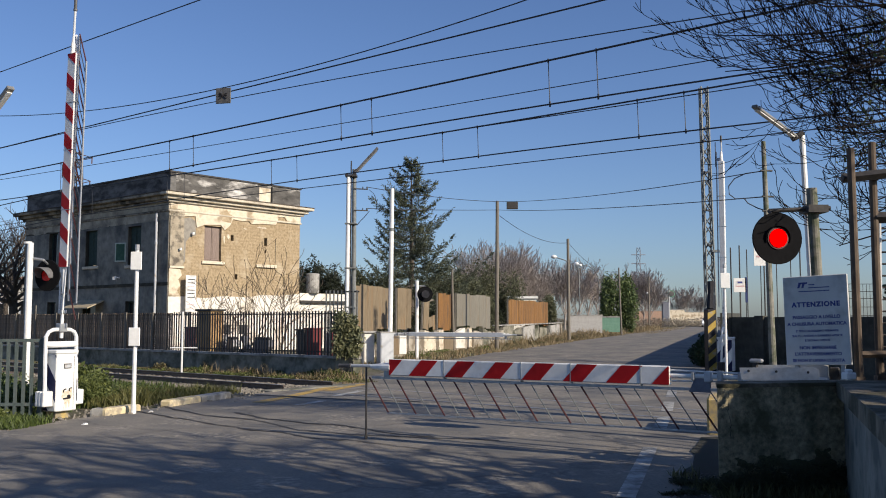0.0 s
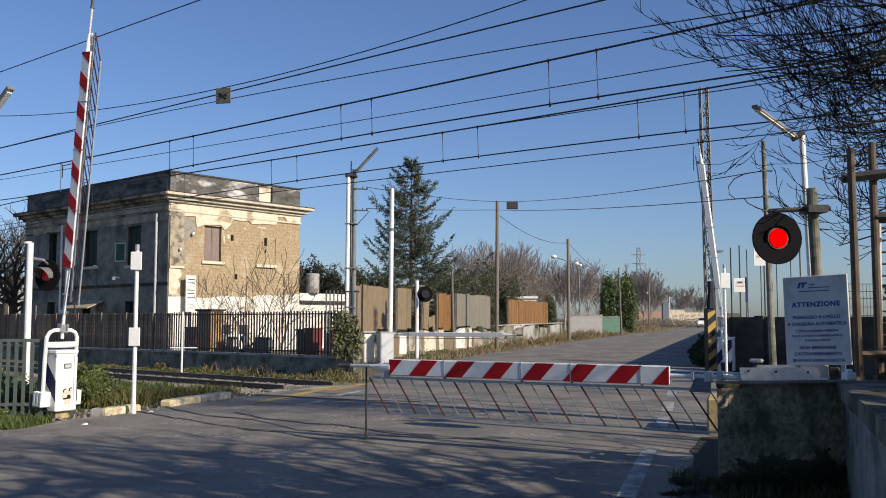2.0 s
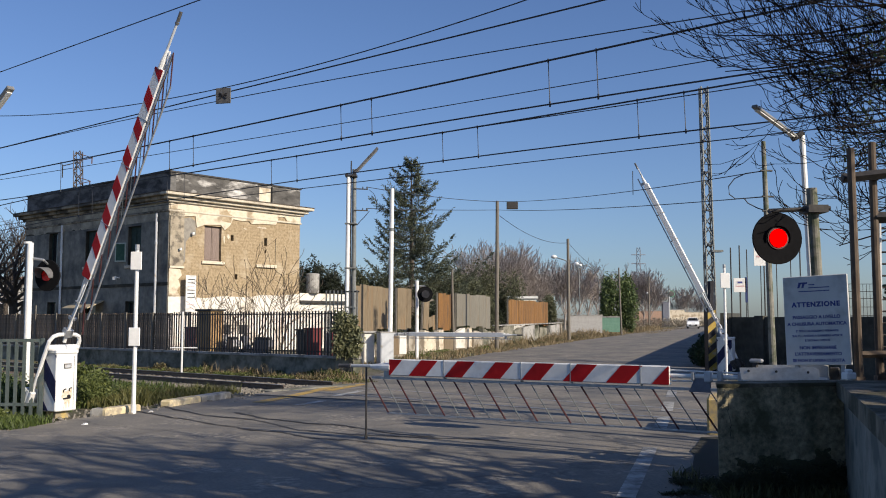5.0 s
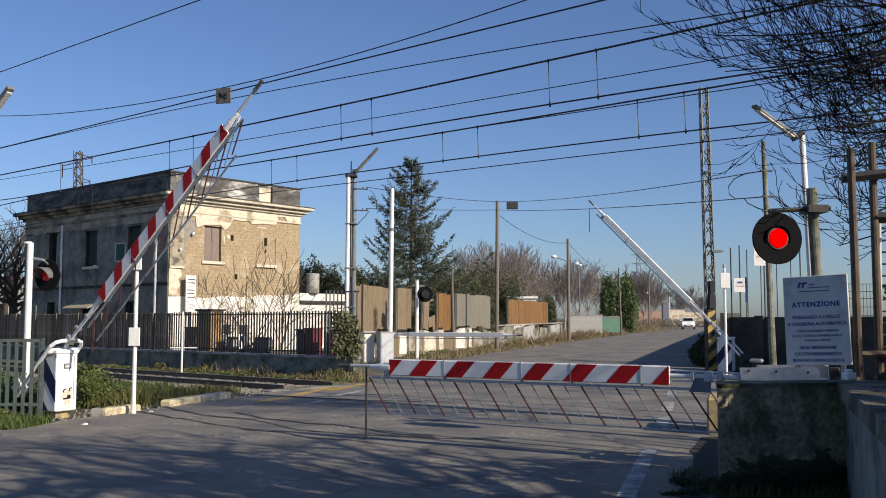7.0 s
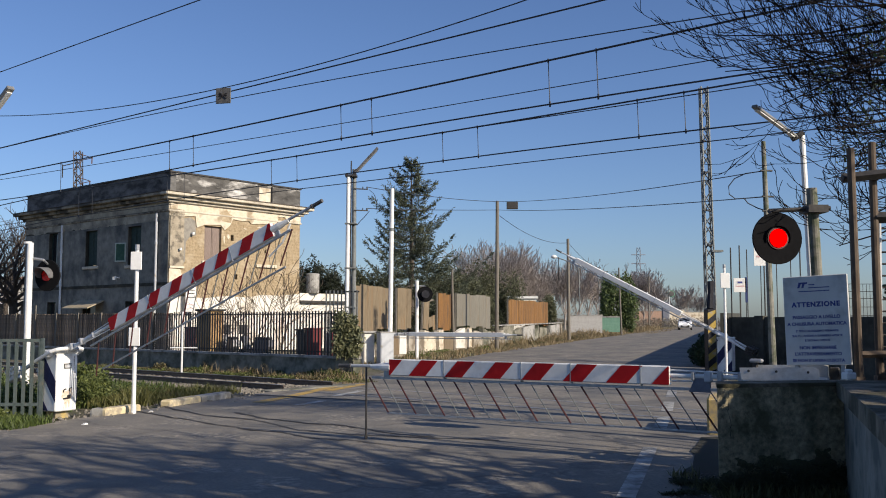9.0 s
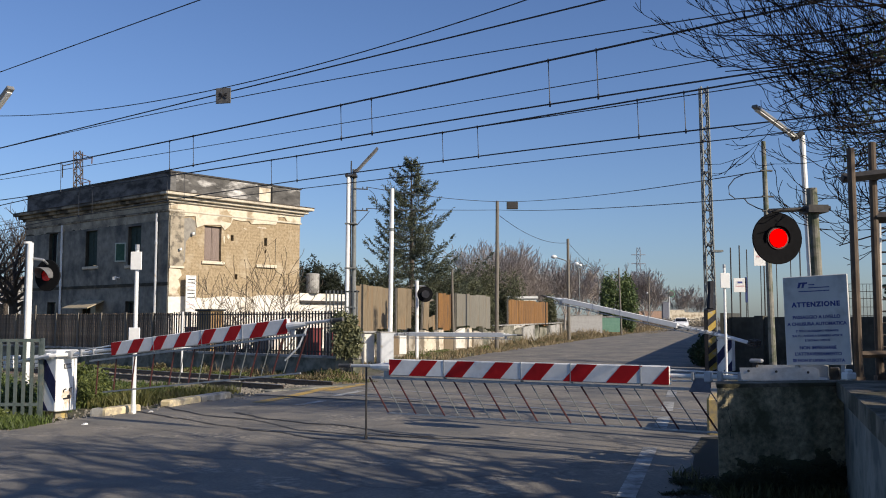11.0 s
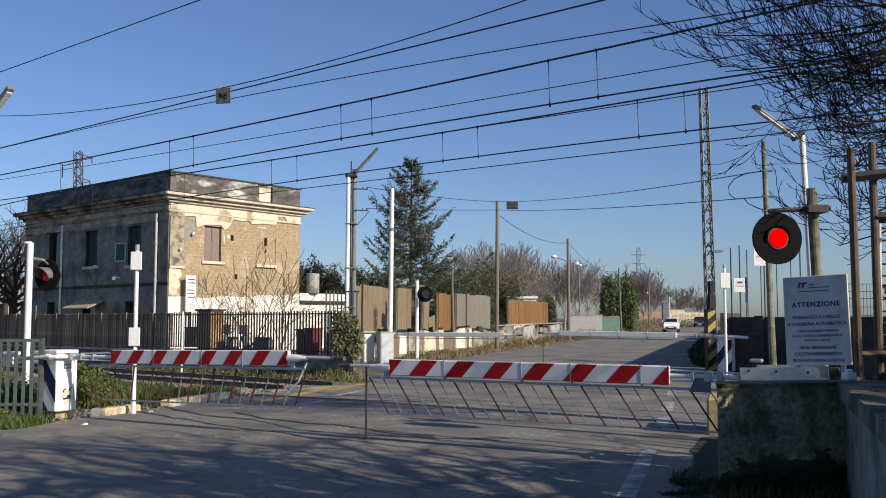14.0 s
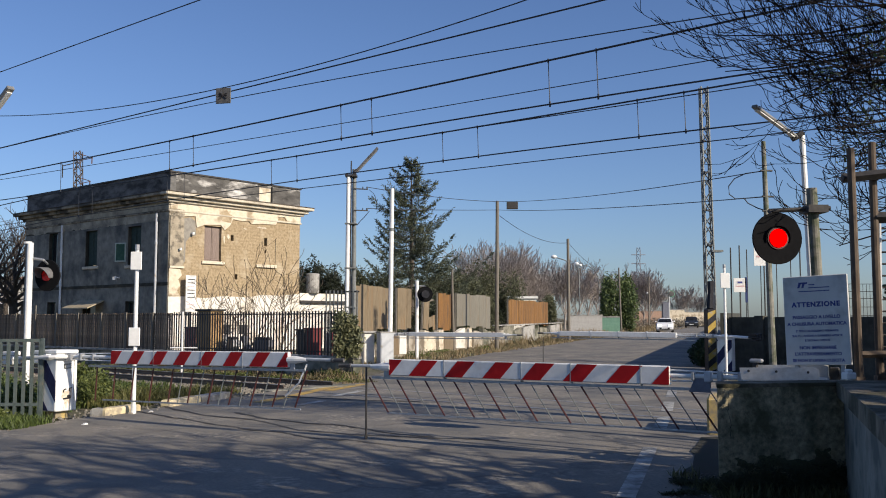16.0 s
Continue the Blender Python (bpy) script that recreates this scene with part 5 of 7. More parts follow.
def far_lamps():
    street_lamp([(8.27, 60.9, 5.42), (8.0, 60.9, 5.55), (7.45, 60.9, 5.72)], (7.32, 60.9, 5.76), "street lamp on an arm fixed to a wooden pole", 0.035)
    street_lamp([(11.83, 80, 0.3), (11.8, 80, 4.5), (11.76, 80, 5.9), (11.62, 80, 6.4)], (11.58, 80, 6.48))
    street_lamp([(16.05, 95, 0.4), (16.03, 95, 5.0), (15.95, 95, 6.0), (15.6, 95, 6.75), (15.0, 95, 7.15), (14.3, 95, 7.25)], (14.1, 95, 7.25))
    street_lamp([(26.74, 120, 0.5), (26.7, 120, 4.3), (26.6, 120, 4.95)], (26.55, 120, 5.1))
    # traffic mirror on a slim pole, and a grey distribution pillar beside it
    w = thing("traffic_mirror", pose(36.6, 150, 0.6), "round traffic mirror on a slim pale pole far off", "traffic mirror")
    part("pole", rodded(((0, 0, 0), (0.03, 0, 5.9), 0.13), n=8), M_GALV, w)
    part("mirror", rodded(((0.4, -0.25, 5.3), (0.4, -0.1, 5.3), 0.42), n=20), M_TUBE, w)
    part("mirror_rim", rodded(((0.4, -0.1, 5.3), (0.4, 0.02, 5.3), 0.6), n=20), M_PLASTGREEN, w)
    w = thing("distribution_pillar", pose(35.85, 149.5, 0.5), "tall blue-grey distribution pillar far off", "utility cabinet")
    part("body", boxed(((-0.5, -0.4, 0), (0.5, 0.4, 3.9)), bevel=0.04), M_SHIELD, w)
    part("cap", boxed(((-0.55, -0.45, 3.9), (0.55, 0.45, 4.05)), bevel=0.04), M_SHIELD, w)
    p = thing("pylon", pose(0, 0, 0), "lattice electricity pylon far off with haze in its colour", "pylon")
    a, b = Vector((88.54, 420.00, 3.59)), Vector((89.05, 420.00, 34.91))
    a.z = 0.9
    lattice(p, a, b, 2.0, 3.0, M_FARSTEEL)
    for k in (0.9, 0.78, 0.66):
        q = a.lerp(b, k)
        part("crossarm", rodded((q - Vector((3.2, 0, 0)), q + Vector((3.2, 0, 0)), 0.18), n=4), M_FARSTEEL, p)


M_MASTRUST = surface("rusty_mast", (0.045, 0.036, 0.032), (0.09, 0.07, 0.06), 6, 0.8, bump=0.1)
# steel tone paled so that the colour holds the haze
M_FARSTEEL = surface("haze_toned_steel", (0.2, 0.21, 0.24), (0.25, 0.26, 0.29), 3, 0.8, bump=0)


def bmesh_ring(m):
    """A short round collar for a signal lens."""
    bm = bmesh.new()
    bmesh.ops.create_cone(bm, cap_ends=True, segments=32, radius1=0.132, radius2=0.132, depth=0.012, matrix=m @ pose(0, -0.022, 0, 90, 0, 0))
    return bm


def signal(pole_at, z0, z1, r_pole, disc, lit, label, arm_from, pole_mat, face_turn, visor=0.3, lean=0.0):
    """A crossing signal: pole, bracket, round black backboard, lens and visor."""
    s = thing("crossing_signal", pose(0, 0, 0), label, "level crossing signal", "signals of the crossing")
    x, y = pole_at
    part("pole", rodded(((x + lean, y, z0), (x, y, z1), r_pole, r_pole * 0.95), n=14), pole_mat, s)
    d = Vector(disc)
    m = Matrix.Translation(d) @ pose(0, 0, 0, 0, 0, face_turn)
    part("bracket", rodded((arm_from, (d.x, y, arm_from[2] - 0.03), 0.028), ((d.x, y, arm_from[2] - 0.03), (d.x, d.y + 0.05, d.z + 0.2), 0.022), n=8), M_DARKSTEEL if lit else M_GALV, s)
    bm = bmesh.new()
    bmesh.ops.create_cone(bm, cap_ends=True, segments=40, radius1=0.31, radius2=0.31, depth=0.03, matrix=m @ pose(0, 0, 0, 90, 0, 0))
    part("backboard", bm, M_SIGNALBLACK, s, "round black backboard")
    bm = bmesh.new()
    bmesh.ops.create_cone(bm, cap_ends=True, segments=32, radius1=0.155, radius2=0.14, depth=0.18, matrix=m @ pose(0, 0.1, 0, 90, 0, 0))
    part("lamp_case", bm, M_PAINT_B, s)
    bm = bmesh.new()
    bmesh.ops.create_cone(bm, cap_ends=True, segments=32, radius1=0.112, radius2=0.112, depth=0.02, matrix=m @ pose(0, -0.028, 0, 90, 0, 0))
    part("lens_rim", bmesh_ring(m), M_REDRIM, s, "dark lens rim") if lit else None
    part("lens", bm, M_RED if lit else M_REDDIM, s, "red lens")
    if visor:
        bm = bmesh.new()
        n = 20
        vs = []
        for i in range(n + 1):
            a = radians(-20 + 220 * i / n)
            ln = visor * (0.55 + 0.45 * math.sin(a))
            for r in (0.15, 0.157):
                vs.append((bm.verts.new(m @ Vector((r * math.cos(a), -0.016, r * math.sin(a)))), bm.verts.new(m @ Vector((r * math.cos(a), -0.016 - ln, r * math.sin(a) * 0.97)))))
        for i in range(n):
            a0, b0, a1, b1 = vs[2 * i], vs[2 * i + 1], vs[2 * i + 2], vs[2 * i + 3]
            for q in ((a0[0], a0[1], a1[1], a1[0]), (b0[0], b0[1], b1[1], b1[0]), (a0[1], b0[1], b1[1], a1[1]), (a0[0], b0[0], b1[0], a1[0])):
                bm.faces.new(q)
        part("visor", bm, M_SIGNALBLACK if lit else M_VISOR_PALE, s)
    return s


def signals():
    d = (3.99, 11.00, 2.53)
    s = signal((4.52, 11.25), -0.03, 3.17, 0.066, d, True, "black round crossing signal showing a lit red light", (4.72, 11.2, 2.92), M_POLEMOSS, 8, visor=0.045, lean=0.1)
    part("clamp", boxed(((4.42, 11.1, 2.86), (4.66, 11.4, 2.95))), M_DARKSTEEL, s)
    d = (-7.79, 18.20, 2.44)
    s = signal((-8.06, 18.0), -0.03, 3.07, 0.065, d, False, "white pole with a round crossing signal seen from the side", (-7.99, 18.0, 2.76), M_PAINT_W, -22, visor=0.26)
    part("cap", rodded(((-8.11, 18.00, 3.05), (-8.11, 18.00, 3.09), 0.075), n=12), M_PAINT_W, s)
    d = (-0.71, 36.50, 2.59)
    s = signal((-1.04, 37.0), -0.03, 3.15, 0.075, d, False, "white pole with a round crossing signal seen from behind", (-1.17, 37.0, 2.95), M_PAINT_W, 190, visor=0)


M_POLEMOSS = surface("stained_concrete_pole", (0.15, 0.145, 0.12), (0.3, 0.285, 0.24), 12, 0.9, bump=0.3, stain=(0.1, 0.11, 0.07), stain_scale=6, stain_at=0.53)


def lettering(parent, text, x, z, size, y, material, align="CENTER", bold=0.0, space=1.0):
    cu = bpy.data.curves.new("lettering", "FONT")
    cu.body, cu.size, cu.align_x, cu.extrude, cu.offset, cu.space_character = text, size, align, 0.001, bold, space
    tmp = bpy.data.objects.new("lettering", cu)
    scene.collection.objects.link(tmp)
    me = bpy.data.meshes.new_from_object(tmp.evaluated_get(bpy.context.evaluated_depsgraph_get()))
    bpy.data.objects.remove(tmp)
    me.materials.append(material)
    ob = new("lettering", me)
    ob.parent = parent
    ob.matrix_basis = pose(x, y, z, 90, 0, 0)
    return ob


def notice():
    w, h, k = 0.628, 0.896, 0.968
    s = thing("warning_notice", pose(3.748, 9.3, 1.556, 0, 0, -38) @ pose(0, 0, 0, -2.5) @ pose(0, 0, 0, 0, -2.0) @ pose(0, 0, -h / 2), "white enamel notice with dark blue warning text about the crossing", "notice board")
    part("board", boxed(((-w / 2, -0.012, 0), (w / 2, 0.012, h)), bevel=0.006), M_ENAMEL, s)
    bm = bmesh.new()
    for u in (-0.02, 0.02):
        prism(bm, [(u - 0.15, h - 0.12), (u - 0.13, h - 0.12), (u - 0.115, h - 0.08), (u - 0.095, h - 0.08), (u - 0.088, h - 0.063), (u - 0.135, h - 0.063)], -0.0165, -0.0125, "y")
    part("emblem", bm, M_INK, s)
    for z, x0, x1 in ((h - 0.095, -0.06, 0.0), (h - 0.125, -0.06, 0.14), (h - 0.16, -0.16, 0.14)):
        part("text_bar", boxed(((x0, -0.015, z), (x1, -0.0125, z + 0.009))), M_INK, s)
    y = -0.0135
    lettering(s, "ATTENZIONE", 0, 0.605 * k, 0.068 * k, y, M_INK, bold=0.0034, space=1.2)
    for t, z, sz in (("PASSAGGIO A LIVELLO", 0.48, 0.047), ("A CHIUSURA AUTOMATICA", 0.41, 0.047), ("NON IMPEGNARE", 0.165, 0.046), ("L'ATTRAVERSAMENTO", 0.1, 0.046), ("SE NON E' LIBERA L'USCITA", 0.035, 0.042)):
        lettering(s, t, 0, z * k, sz * k, y, M_INK, bold=0.0016)
    for t, z in (("E' PERICOLOSISSIMO FERMARSI", 0.342), ("SUL P.L. ANCHE A BARRIERE APERTE", 0.292), ("E SEGNALI SPENTI", 0.245)):
        lettering(s, t, 0, z * k, 0.031 * k, y, M_INK, bold=0.0008)
    for x in (-0.22, 0.22):
        part("post", boxed(((x - 0.02, 0.014, -1.0 + 0.02), (x + 0.02, 0.05, h - 0.1))), M_GALV, s)


def marker_posts():
    """Slim white posts with two white plates."""
    for post_x, d, zt, plates, w, hh in ((-5.19, 15.66, 2.84, (2.56, 1.28), 0.095, 0.155), (7.46, 24.5, 3.04, (2.61,), 0.125, 0.2)):
        m = thing("marker_post", pose(post_x, d, 0), "slim white post with small white plates", "marker post", "marker posts")
        part("post", rodded(((0, 0, 0), (0, 0, zt), 0.035, 0.033), n=10), M_PAINT_W, m)
        part("band", rodded(((0, 0, zt - 0.1), (0, 0, zt), 0.037), n=10), M_GALV, m)
        part("foot", rodded(((0, 0, 0), (0, 0, 0.14), 0.045), n=10), M_PAINT_W, m)
        for z in plates:
            part("plate", boxed(((-w, -0.06, z - hh), (w, -0.04, z + hh)), bevel=0.008), M_PAINT_W, m)
    m = thing("marker_post", pose(-7.72, 27.5, 0), "thin white post with a low crossbar beside the track", "marker post", "marker posts")
    part("post", rodded(((0, 0, 0), (0, 0, 1.82), 0.03), n=8), M_PAINT_W, m)
    part("crossbar", rodded(((-0.35, 0, 0.75), (0.45, 0, 0.75), 0.02), n=8), M_PAINT_W, m)


def pavement_frame():
    """Brown posts, beams and the ladder frame behind the side wall."""
    f = thing("steel_frame", pose(0, 0, 0), "weathered brown steel posts with cross beams behind the wall", "frame")
    for a, b in (((4.11, 9.20, 0.87), (4.10, 9.20, 3.28)), ((4.41, 9.40, 0.86), (4.41, 9.40, 3.38))):
        part("post", boxed(((a[0] - 0.045, a[1] - 0.045, 0.0), (a[0] + 0.045, a[1] + 0.045, 1.0))), M_POSTBROWN, f)
        part("post", rodded((a, b, 0.042, 0.038), n=10), M_POSTBROWN, f)
    part("beam", rodded(((4.05, 9.30, 2.99), (4.68, 9.30, 3.06), 0.05), n=4), M_DARKSTEEL, f)
    part("beam", rodded(((4.41, 9.40, 2.60), (4.94, 9.40, 2.61), 0.06), n=4), M_DARKSTEEL, f)
    part("beam", rodded(((4.13, 9.30, 1.21), (4.84, 9.30, 1.23), 0.035), n=4), M_POSTBROWN, f)
    l0, l1 = Vector((4.56, 9.70, 0.84)), Vector((4.60, 9.70, 2.58))
    part("ladder_rail", rodded((l0, l1, 0.02), n=5), M_BOXGREY, f)
    o = Vector((0.1, 0.0, 0))
    part("ladder_rail", rodded((l0 + o, l1 + o, 0.012), n=5), M_DARKSTEEL, f)
    for i in range(14):
        p = l0.lerp(l1, (i + 0.5) / 14)
        part("rung", rodded((p, p + o, 0.01), n=4), M_DARKSTEEL, f)
    # mesh fence far behind the posts, and slim fence posts over the far wall
    g = thing("mesh_fence", pose(0, 0, 0), "grey wire mesh fence on the far wall", "fence")
    for i in range(8):
        x = 11.85 + i * 0.102
        part("wire", rodded(((x, 27, -0.03), (x, 27, 2.62), 0.007), n=4), M_DARKSTEEL, g)
    for z in (1.7, 1.95, 2.2, 2.4, 2.62):
        part("wire", rodded(((11.83, 27, z), (12.58, 27, z), 0.008), n=4), M_DARKSTEEL, g)
    for post_x, zt, r in ((7.89, 3.55, 0.03), (8.13, 3.61, 0.03), (8.33, 3.50, 0.022), (8.80, 3.23, 0.03), (8.99, 3.23, 0.03), (8.94, 3.12, 0.025), (9.14, 3.50, 0.02), (9.53, 3.66, 0.02), (9.79, 3.52, 0.03)):
        pole("fence_post", (post_x * 1.225, 31.0, 0), (post_x * 1.225, 31.0, 1.55 + (zt - 1.55) * 1.225), r * 0.75, r * 0.75, M_DARKSTEEL, "slim dark steel post behind the wall", "post", "slim posts")
    for (a, b, c, d), mat, lab in (((7.93, 2.33, 8.27, 2.71), M_SIGNFACE, "small white sign with a red ring"), ((8.50, 3.05, 8.87, 3.65), M_SIGNFACE, "white sign with red lines"), ((8.24, 2.05, 8.30, 2.74), M_SIGNBLUE, "narrow blue sign behind the far wall")):
        b, d = 1.55 + (b - 1.55) * 1.225, 1.55 + (d - 1.55) * 1.225
        s = thing("sign_plate", pose((a + c) / 2 * 1.225, 30.9, b), lab, "sign", "signs behind the wall")
        w, h = (c - a) / 2 * 1.225, d - b
        part("plate", boxed(((-w, -0.01, 0), (w, 0.01, h))), mat, s)
        part("post", rodded(((0, 0.03, -b - 0.03), (0, 0.03, h - 0.02), 0.014), n=6), M_DARKSTEEL, s)
        if mat is M_SIGNFACE:
            part("red_bar", boxed(((-w * 0.7, -0.014, h * 0.38), (w * 0.7, -0.011, h * 0.46))), M_FADEDRED, s)
            part("red_bar", boxed(((-w * 0.4, -0.014, h * 0.62), (w * 0.4, -0.011, h * 0.76))), M_FADEDRED if w < 0.17 else M_INK, s)


M_SIGNBLUE = surface("sign_blue", (0.02, 0.035, 0.11), (0.03, 0.05, 0.15), 4, 0.4, bump=0)


# ---- fences and yard ----
def picket_fence():
    """Steel pickets on a low concrete wall along the track."""
    s0, s1 = -38.6, -18.03
    w = part("wall_plinth", boxed(((s0, 0, -0.1), (s1 + 0.55, 0.26, 0.54))), M_PLINTH, None, "low stained concrete wall below the steel fence", pose(*rail_at(0, 17.3), 0, 0, TURN))
    tagged(w, category="wall", kind="structure")
    part("coping", boxed(((s0, -0.04, 0.54), (s1 + 0.57, 0.3, 0.6))), M_CONC, w)
    f = thing("picket_fence", pose(*rail_at(0, 17.43), 0, 0, TURN), "dark steel picket fence on a low wall", "fence")
    bar = mesh_of("picket", boxed(((-0.025, -0.009, 0.605), (0.025, 0.009, 1.82))), M_DARKSTEEL)
    rusty = mesh_of("picket", boxed(((-0.044, -0.01, 0.605), (0.044, 0.01, 1.8))), M_FENCEBROWN)
    n = 163
    split = -25.88
    for i in range(n):
        s = s0 + (i + 0.5) * (s1 - s0) / n
        o = new("picket", bar if s > split else rusty)
        o.parent = f
        o.location = (s, 0, random.uniform(-0.012, 0.012))
    for z in (0.7, 1.74):
        part("fence_rail", boxed(((s0, 0.011, z - 0.017), (s1, 0.03, z + 0.017))), M_DARKSTEEL, f)
    for i in range(8):
        s = s0 + (split - s0) * (i + 0.3) / 8
        part("fence_post", boxed(((s - 0.042, -0.05, 0.6), (s + 0.042, -0.011, 1.84 + 0.3 * (i == 2)))), M_POLEWOOD, f, "pale timber fence post")
    # the taller gate leaf at the end
    g = thing("yard_gate", pose(*rail_at(s1 - 1.0, 17.75), 0, 0, TURN + 20), "tall grey steel gate leaf beside the fence", "gate")
    for i in range(9):
        part("bar", boxed(((i * 0.118 - 0.017, -0.01, 0.0), (i * 0.118 + 0.017, 0.01, 2.39))), M_MAST, g)
    for z in (0.5, 1.34, 2.33):
        part("rail", boxed(((-0.04, 0.011, z), (1.0, 0.03, z + 0.042))), M_DARKSTEEL, g)


M_FENCEBROWN = surface("brown_fence_paint", (0.1, 0.072, 0.048), (0.25, 0.185, 0.125), 8, 0.8, bump=0.2, vary=0.6)


M_BROKENWALL = surface("broken_whitewash", (0.24, 0.21, 0.165), (0.42, 0.38, 0.31), 4, 0.92, bump=0.4, stain=(0.17, 0.14, 0.1), stain_scale=1.6, stain_at=0.5)


def along_fence(u):
    return Vector((-3.46 + 11.1 * u, 35 + 29 * u, 0))


def board_fences():
    a, b = along_fence(-0.02), along_fence(1.06)
    ang = math.degrees(math.atan2(29, 11.1))
    ln = (b - a).length
    w = part("wall_boundary", boxed(((0, -0.1, -0.1), (ln, 0.1, 0.5))), M_BROKENWALL, None, "broken whitewashed low boundary wall", pose(a.x, a.y, 0.02, 0, -0.45, ang))
    tagged(w, category="wall", kind="structure")
    rng = random.Random(17)
    x = 0.05
    while x < ln - 0.4:
        wd = rng.uniform(0.5, 1.9) * (0.75 + x / ln)
        x1, h0, h1 = min(x + wd, ln), rng.uniform(0.74, 1.08), rng.uniform(0.78, 1.08)
        bm = bmesh.new()
        prism(bm, [(x, 0.1), (x1, 0.08), (x1 - rng.uniform(0, 0.06), h1), ((x + x1) / 2 + rng.uniform(-0.2, 0.2), (h0 + h1) / 2 + rng.uniform(-0.1, 0.06)), (x + rng.uniform(0, 0.06), h0)], -0.125 - rng.uniform(0, 0.04), 0.12, "y")
        part("wall_slab", bm, rng.choice((M_PLASTER_W, M_PLASTER_C, M_BROKENWALL, M_BROKENWALL, M_WOOD) if x < 14 else (M_BROKENWALL, M_BROKENWALL, M_CONC, M_PLINTH)), w)
        x = x1 + rng.choice((0.02, 0.05, 0.18, 0.35))
    part("wall_cap", boxed(((ln * 0.55, -0.17, 1.09), (ln, 0.17, 1.15))), M_CONC, w)
    for u0, u1, zt, mat, lab, tilt in ((-0.002, 0.114, 2.88, M_WOOD, "tall fence panel of brown weathered boards", 0), (0.138, 0.185, 2.85, M_WOOD, "narrow fence panel of brown weathered boards", 1), (0.226, 0.246, 2.45, M_WOOD, "broken leaning fence boards", 7), (0.256, 0.281, 1.62, M_WOOD, "low broken fence boards", -5), (0.290, 0.352, 2.75, M_WOODO, "fence panel of brown boards", 1.5), (0.372, 0.544, 2.78, M_WOODG, "fence panel of grey boards", 0), (0.657, 0.948, 2.6, M_WOODO, "fence panel of orange-brown boards", 0)):
        p, q = along_fence(u0), along_fence(u1)
        f = thing("board_fence", pose(p.x, p.y, rise(p.y) * 0.9, 0, tilt, ang), lab, "fence", "board fences")
        l = (q - p).length
        rng = random.Random(int(u0 * 1000) + 40)
        cuts = [0.0]
        while cuts[-1] < l - 0.25:
            cuts.append(min(l, cuts[-1] + rng.uniform(0.45, 1.0) * (0.55 if mat is M_WOODO else 1.0)))
        cuts[-1] = l
        for x0, x1 in zip(cuts, cuts[1:]):
            y0, low, top = rng.uniform(-0.006, 0.006), 1.1 + rng.uniform(-0.12, 0.08), zt + rng.uniform(-0.05, 0.02)
            bm = bmesh.new()
            prism(bm, [(x0 + 0.003, low), (x1 - 0.003, low + rng.uniform(-0.03, 0.03)), (x1 - 0.003, top + rng.uniform(-0.03, 0.03)), ((x0 + x1) / 2, top + rng.uniform(-0.015, 0.02)), (x0 + 0.003, top)], y0 - 0.012, y0 + 0.012, "y")
            part("board", bm, mat, f)
        for z in (1.4, 2.3):
            part("rail", boxed(((0, 0.03, z), (l, 0.09, z + 0.08))), M_POLEWOOD, f)
        part("post", boxed(((-0.06, 0.02, 0.9), (0.0, 0.1, zt))), M_POLEWOOD, f)
    # concrete pillar and relay box at the end of the wall
    t = thing("gate_pillar", pose(-2.71, 33.5, 0, 0, 0, 20), "whitewashed broken gate pillar", "pillar")
    part("shaft", boxed(((-0.2, -0.18, -0.05), (0.2, 0.18, 1.1)), bevel=0.03), M_PLASTER_W, t)
    part("cap", boxed(((-0.26, -0.24, 1.1), (0.26, 0.24, 1.18)), bevel=0.02), M_CONC, t)
    t = thing("relay_cabinet", pose(-2.04, 33.2, 0, 0, 0, 25), "grey steel relay cabinet beside the barrier", "cabinet")
    part("body", boxed(((-0.28, -0.2, 0.05), (0.22, 0.2, 1.12)), bevel=0.01), M_BOXGREY, t)
    part("door", boxed(((-0.25, -0.215, 0.12), (0.19, -0.203, 1.05))), M_BOXGREY, t)
    part("roof", boxed(((-0.31, -0.23, 1.12), (0.25, 0.23, 1.16))), M_CONC, t)
    part("base", boxed(((-0.3, -0.22, -0.05), (0.24, 0.22, 0.05))), M_CONC, t)


def near_fence():
    """Grey-green steel fence at the pavement's edge."""
    f = thing("pavement_railing", pose(-7.39, 14.9, 0, 0, 0, 4), "grey-green steel railing at the pavement edge", "railing")
    zt = 1.24
    bar = mesh_of("bar", boxed(((-0.023, -0.02, 0.05), (0.023, 0.02, zt))), M_RAILGREEN)
    ln = -6.44 - -7.39
    for i in range(8):
        o = new("bar", bar)
        o.parent = f
        o.location = (0.04 + i * ln / 7.6, 0, 0)
    for z in (0.22, zt):
        part("rail", boxed(((0, -0.022, z - 0.03), (ln, 0.026, z + 0.02))), M_RAILGREEN, f)
    part("post", boxed(((ln - 0.03, -0.03, -0.05), (ln + 0.02, 0.03, zt + 0.03))), M_RAILGREEN, f)


M_RAILGREEN = surface("grey_green_paint", (0.05, 0.068, 0.064), (0.095, 0.118, 0.112), 10, 0.6, bump=0.08, stain=(0.12, 0.1, 0.07), stain_scale=5, stain_at=0.62)


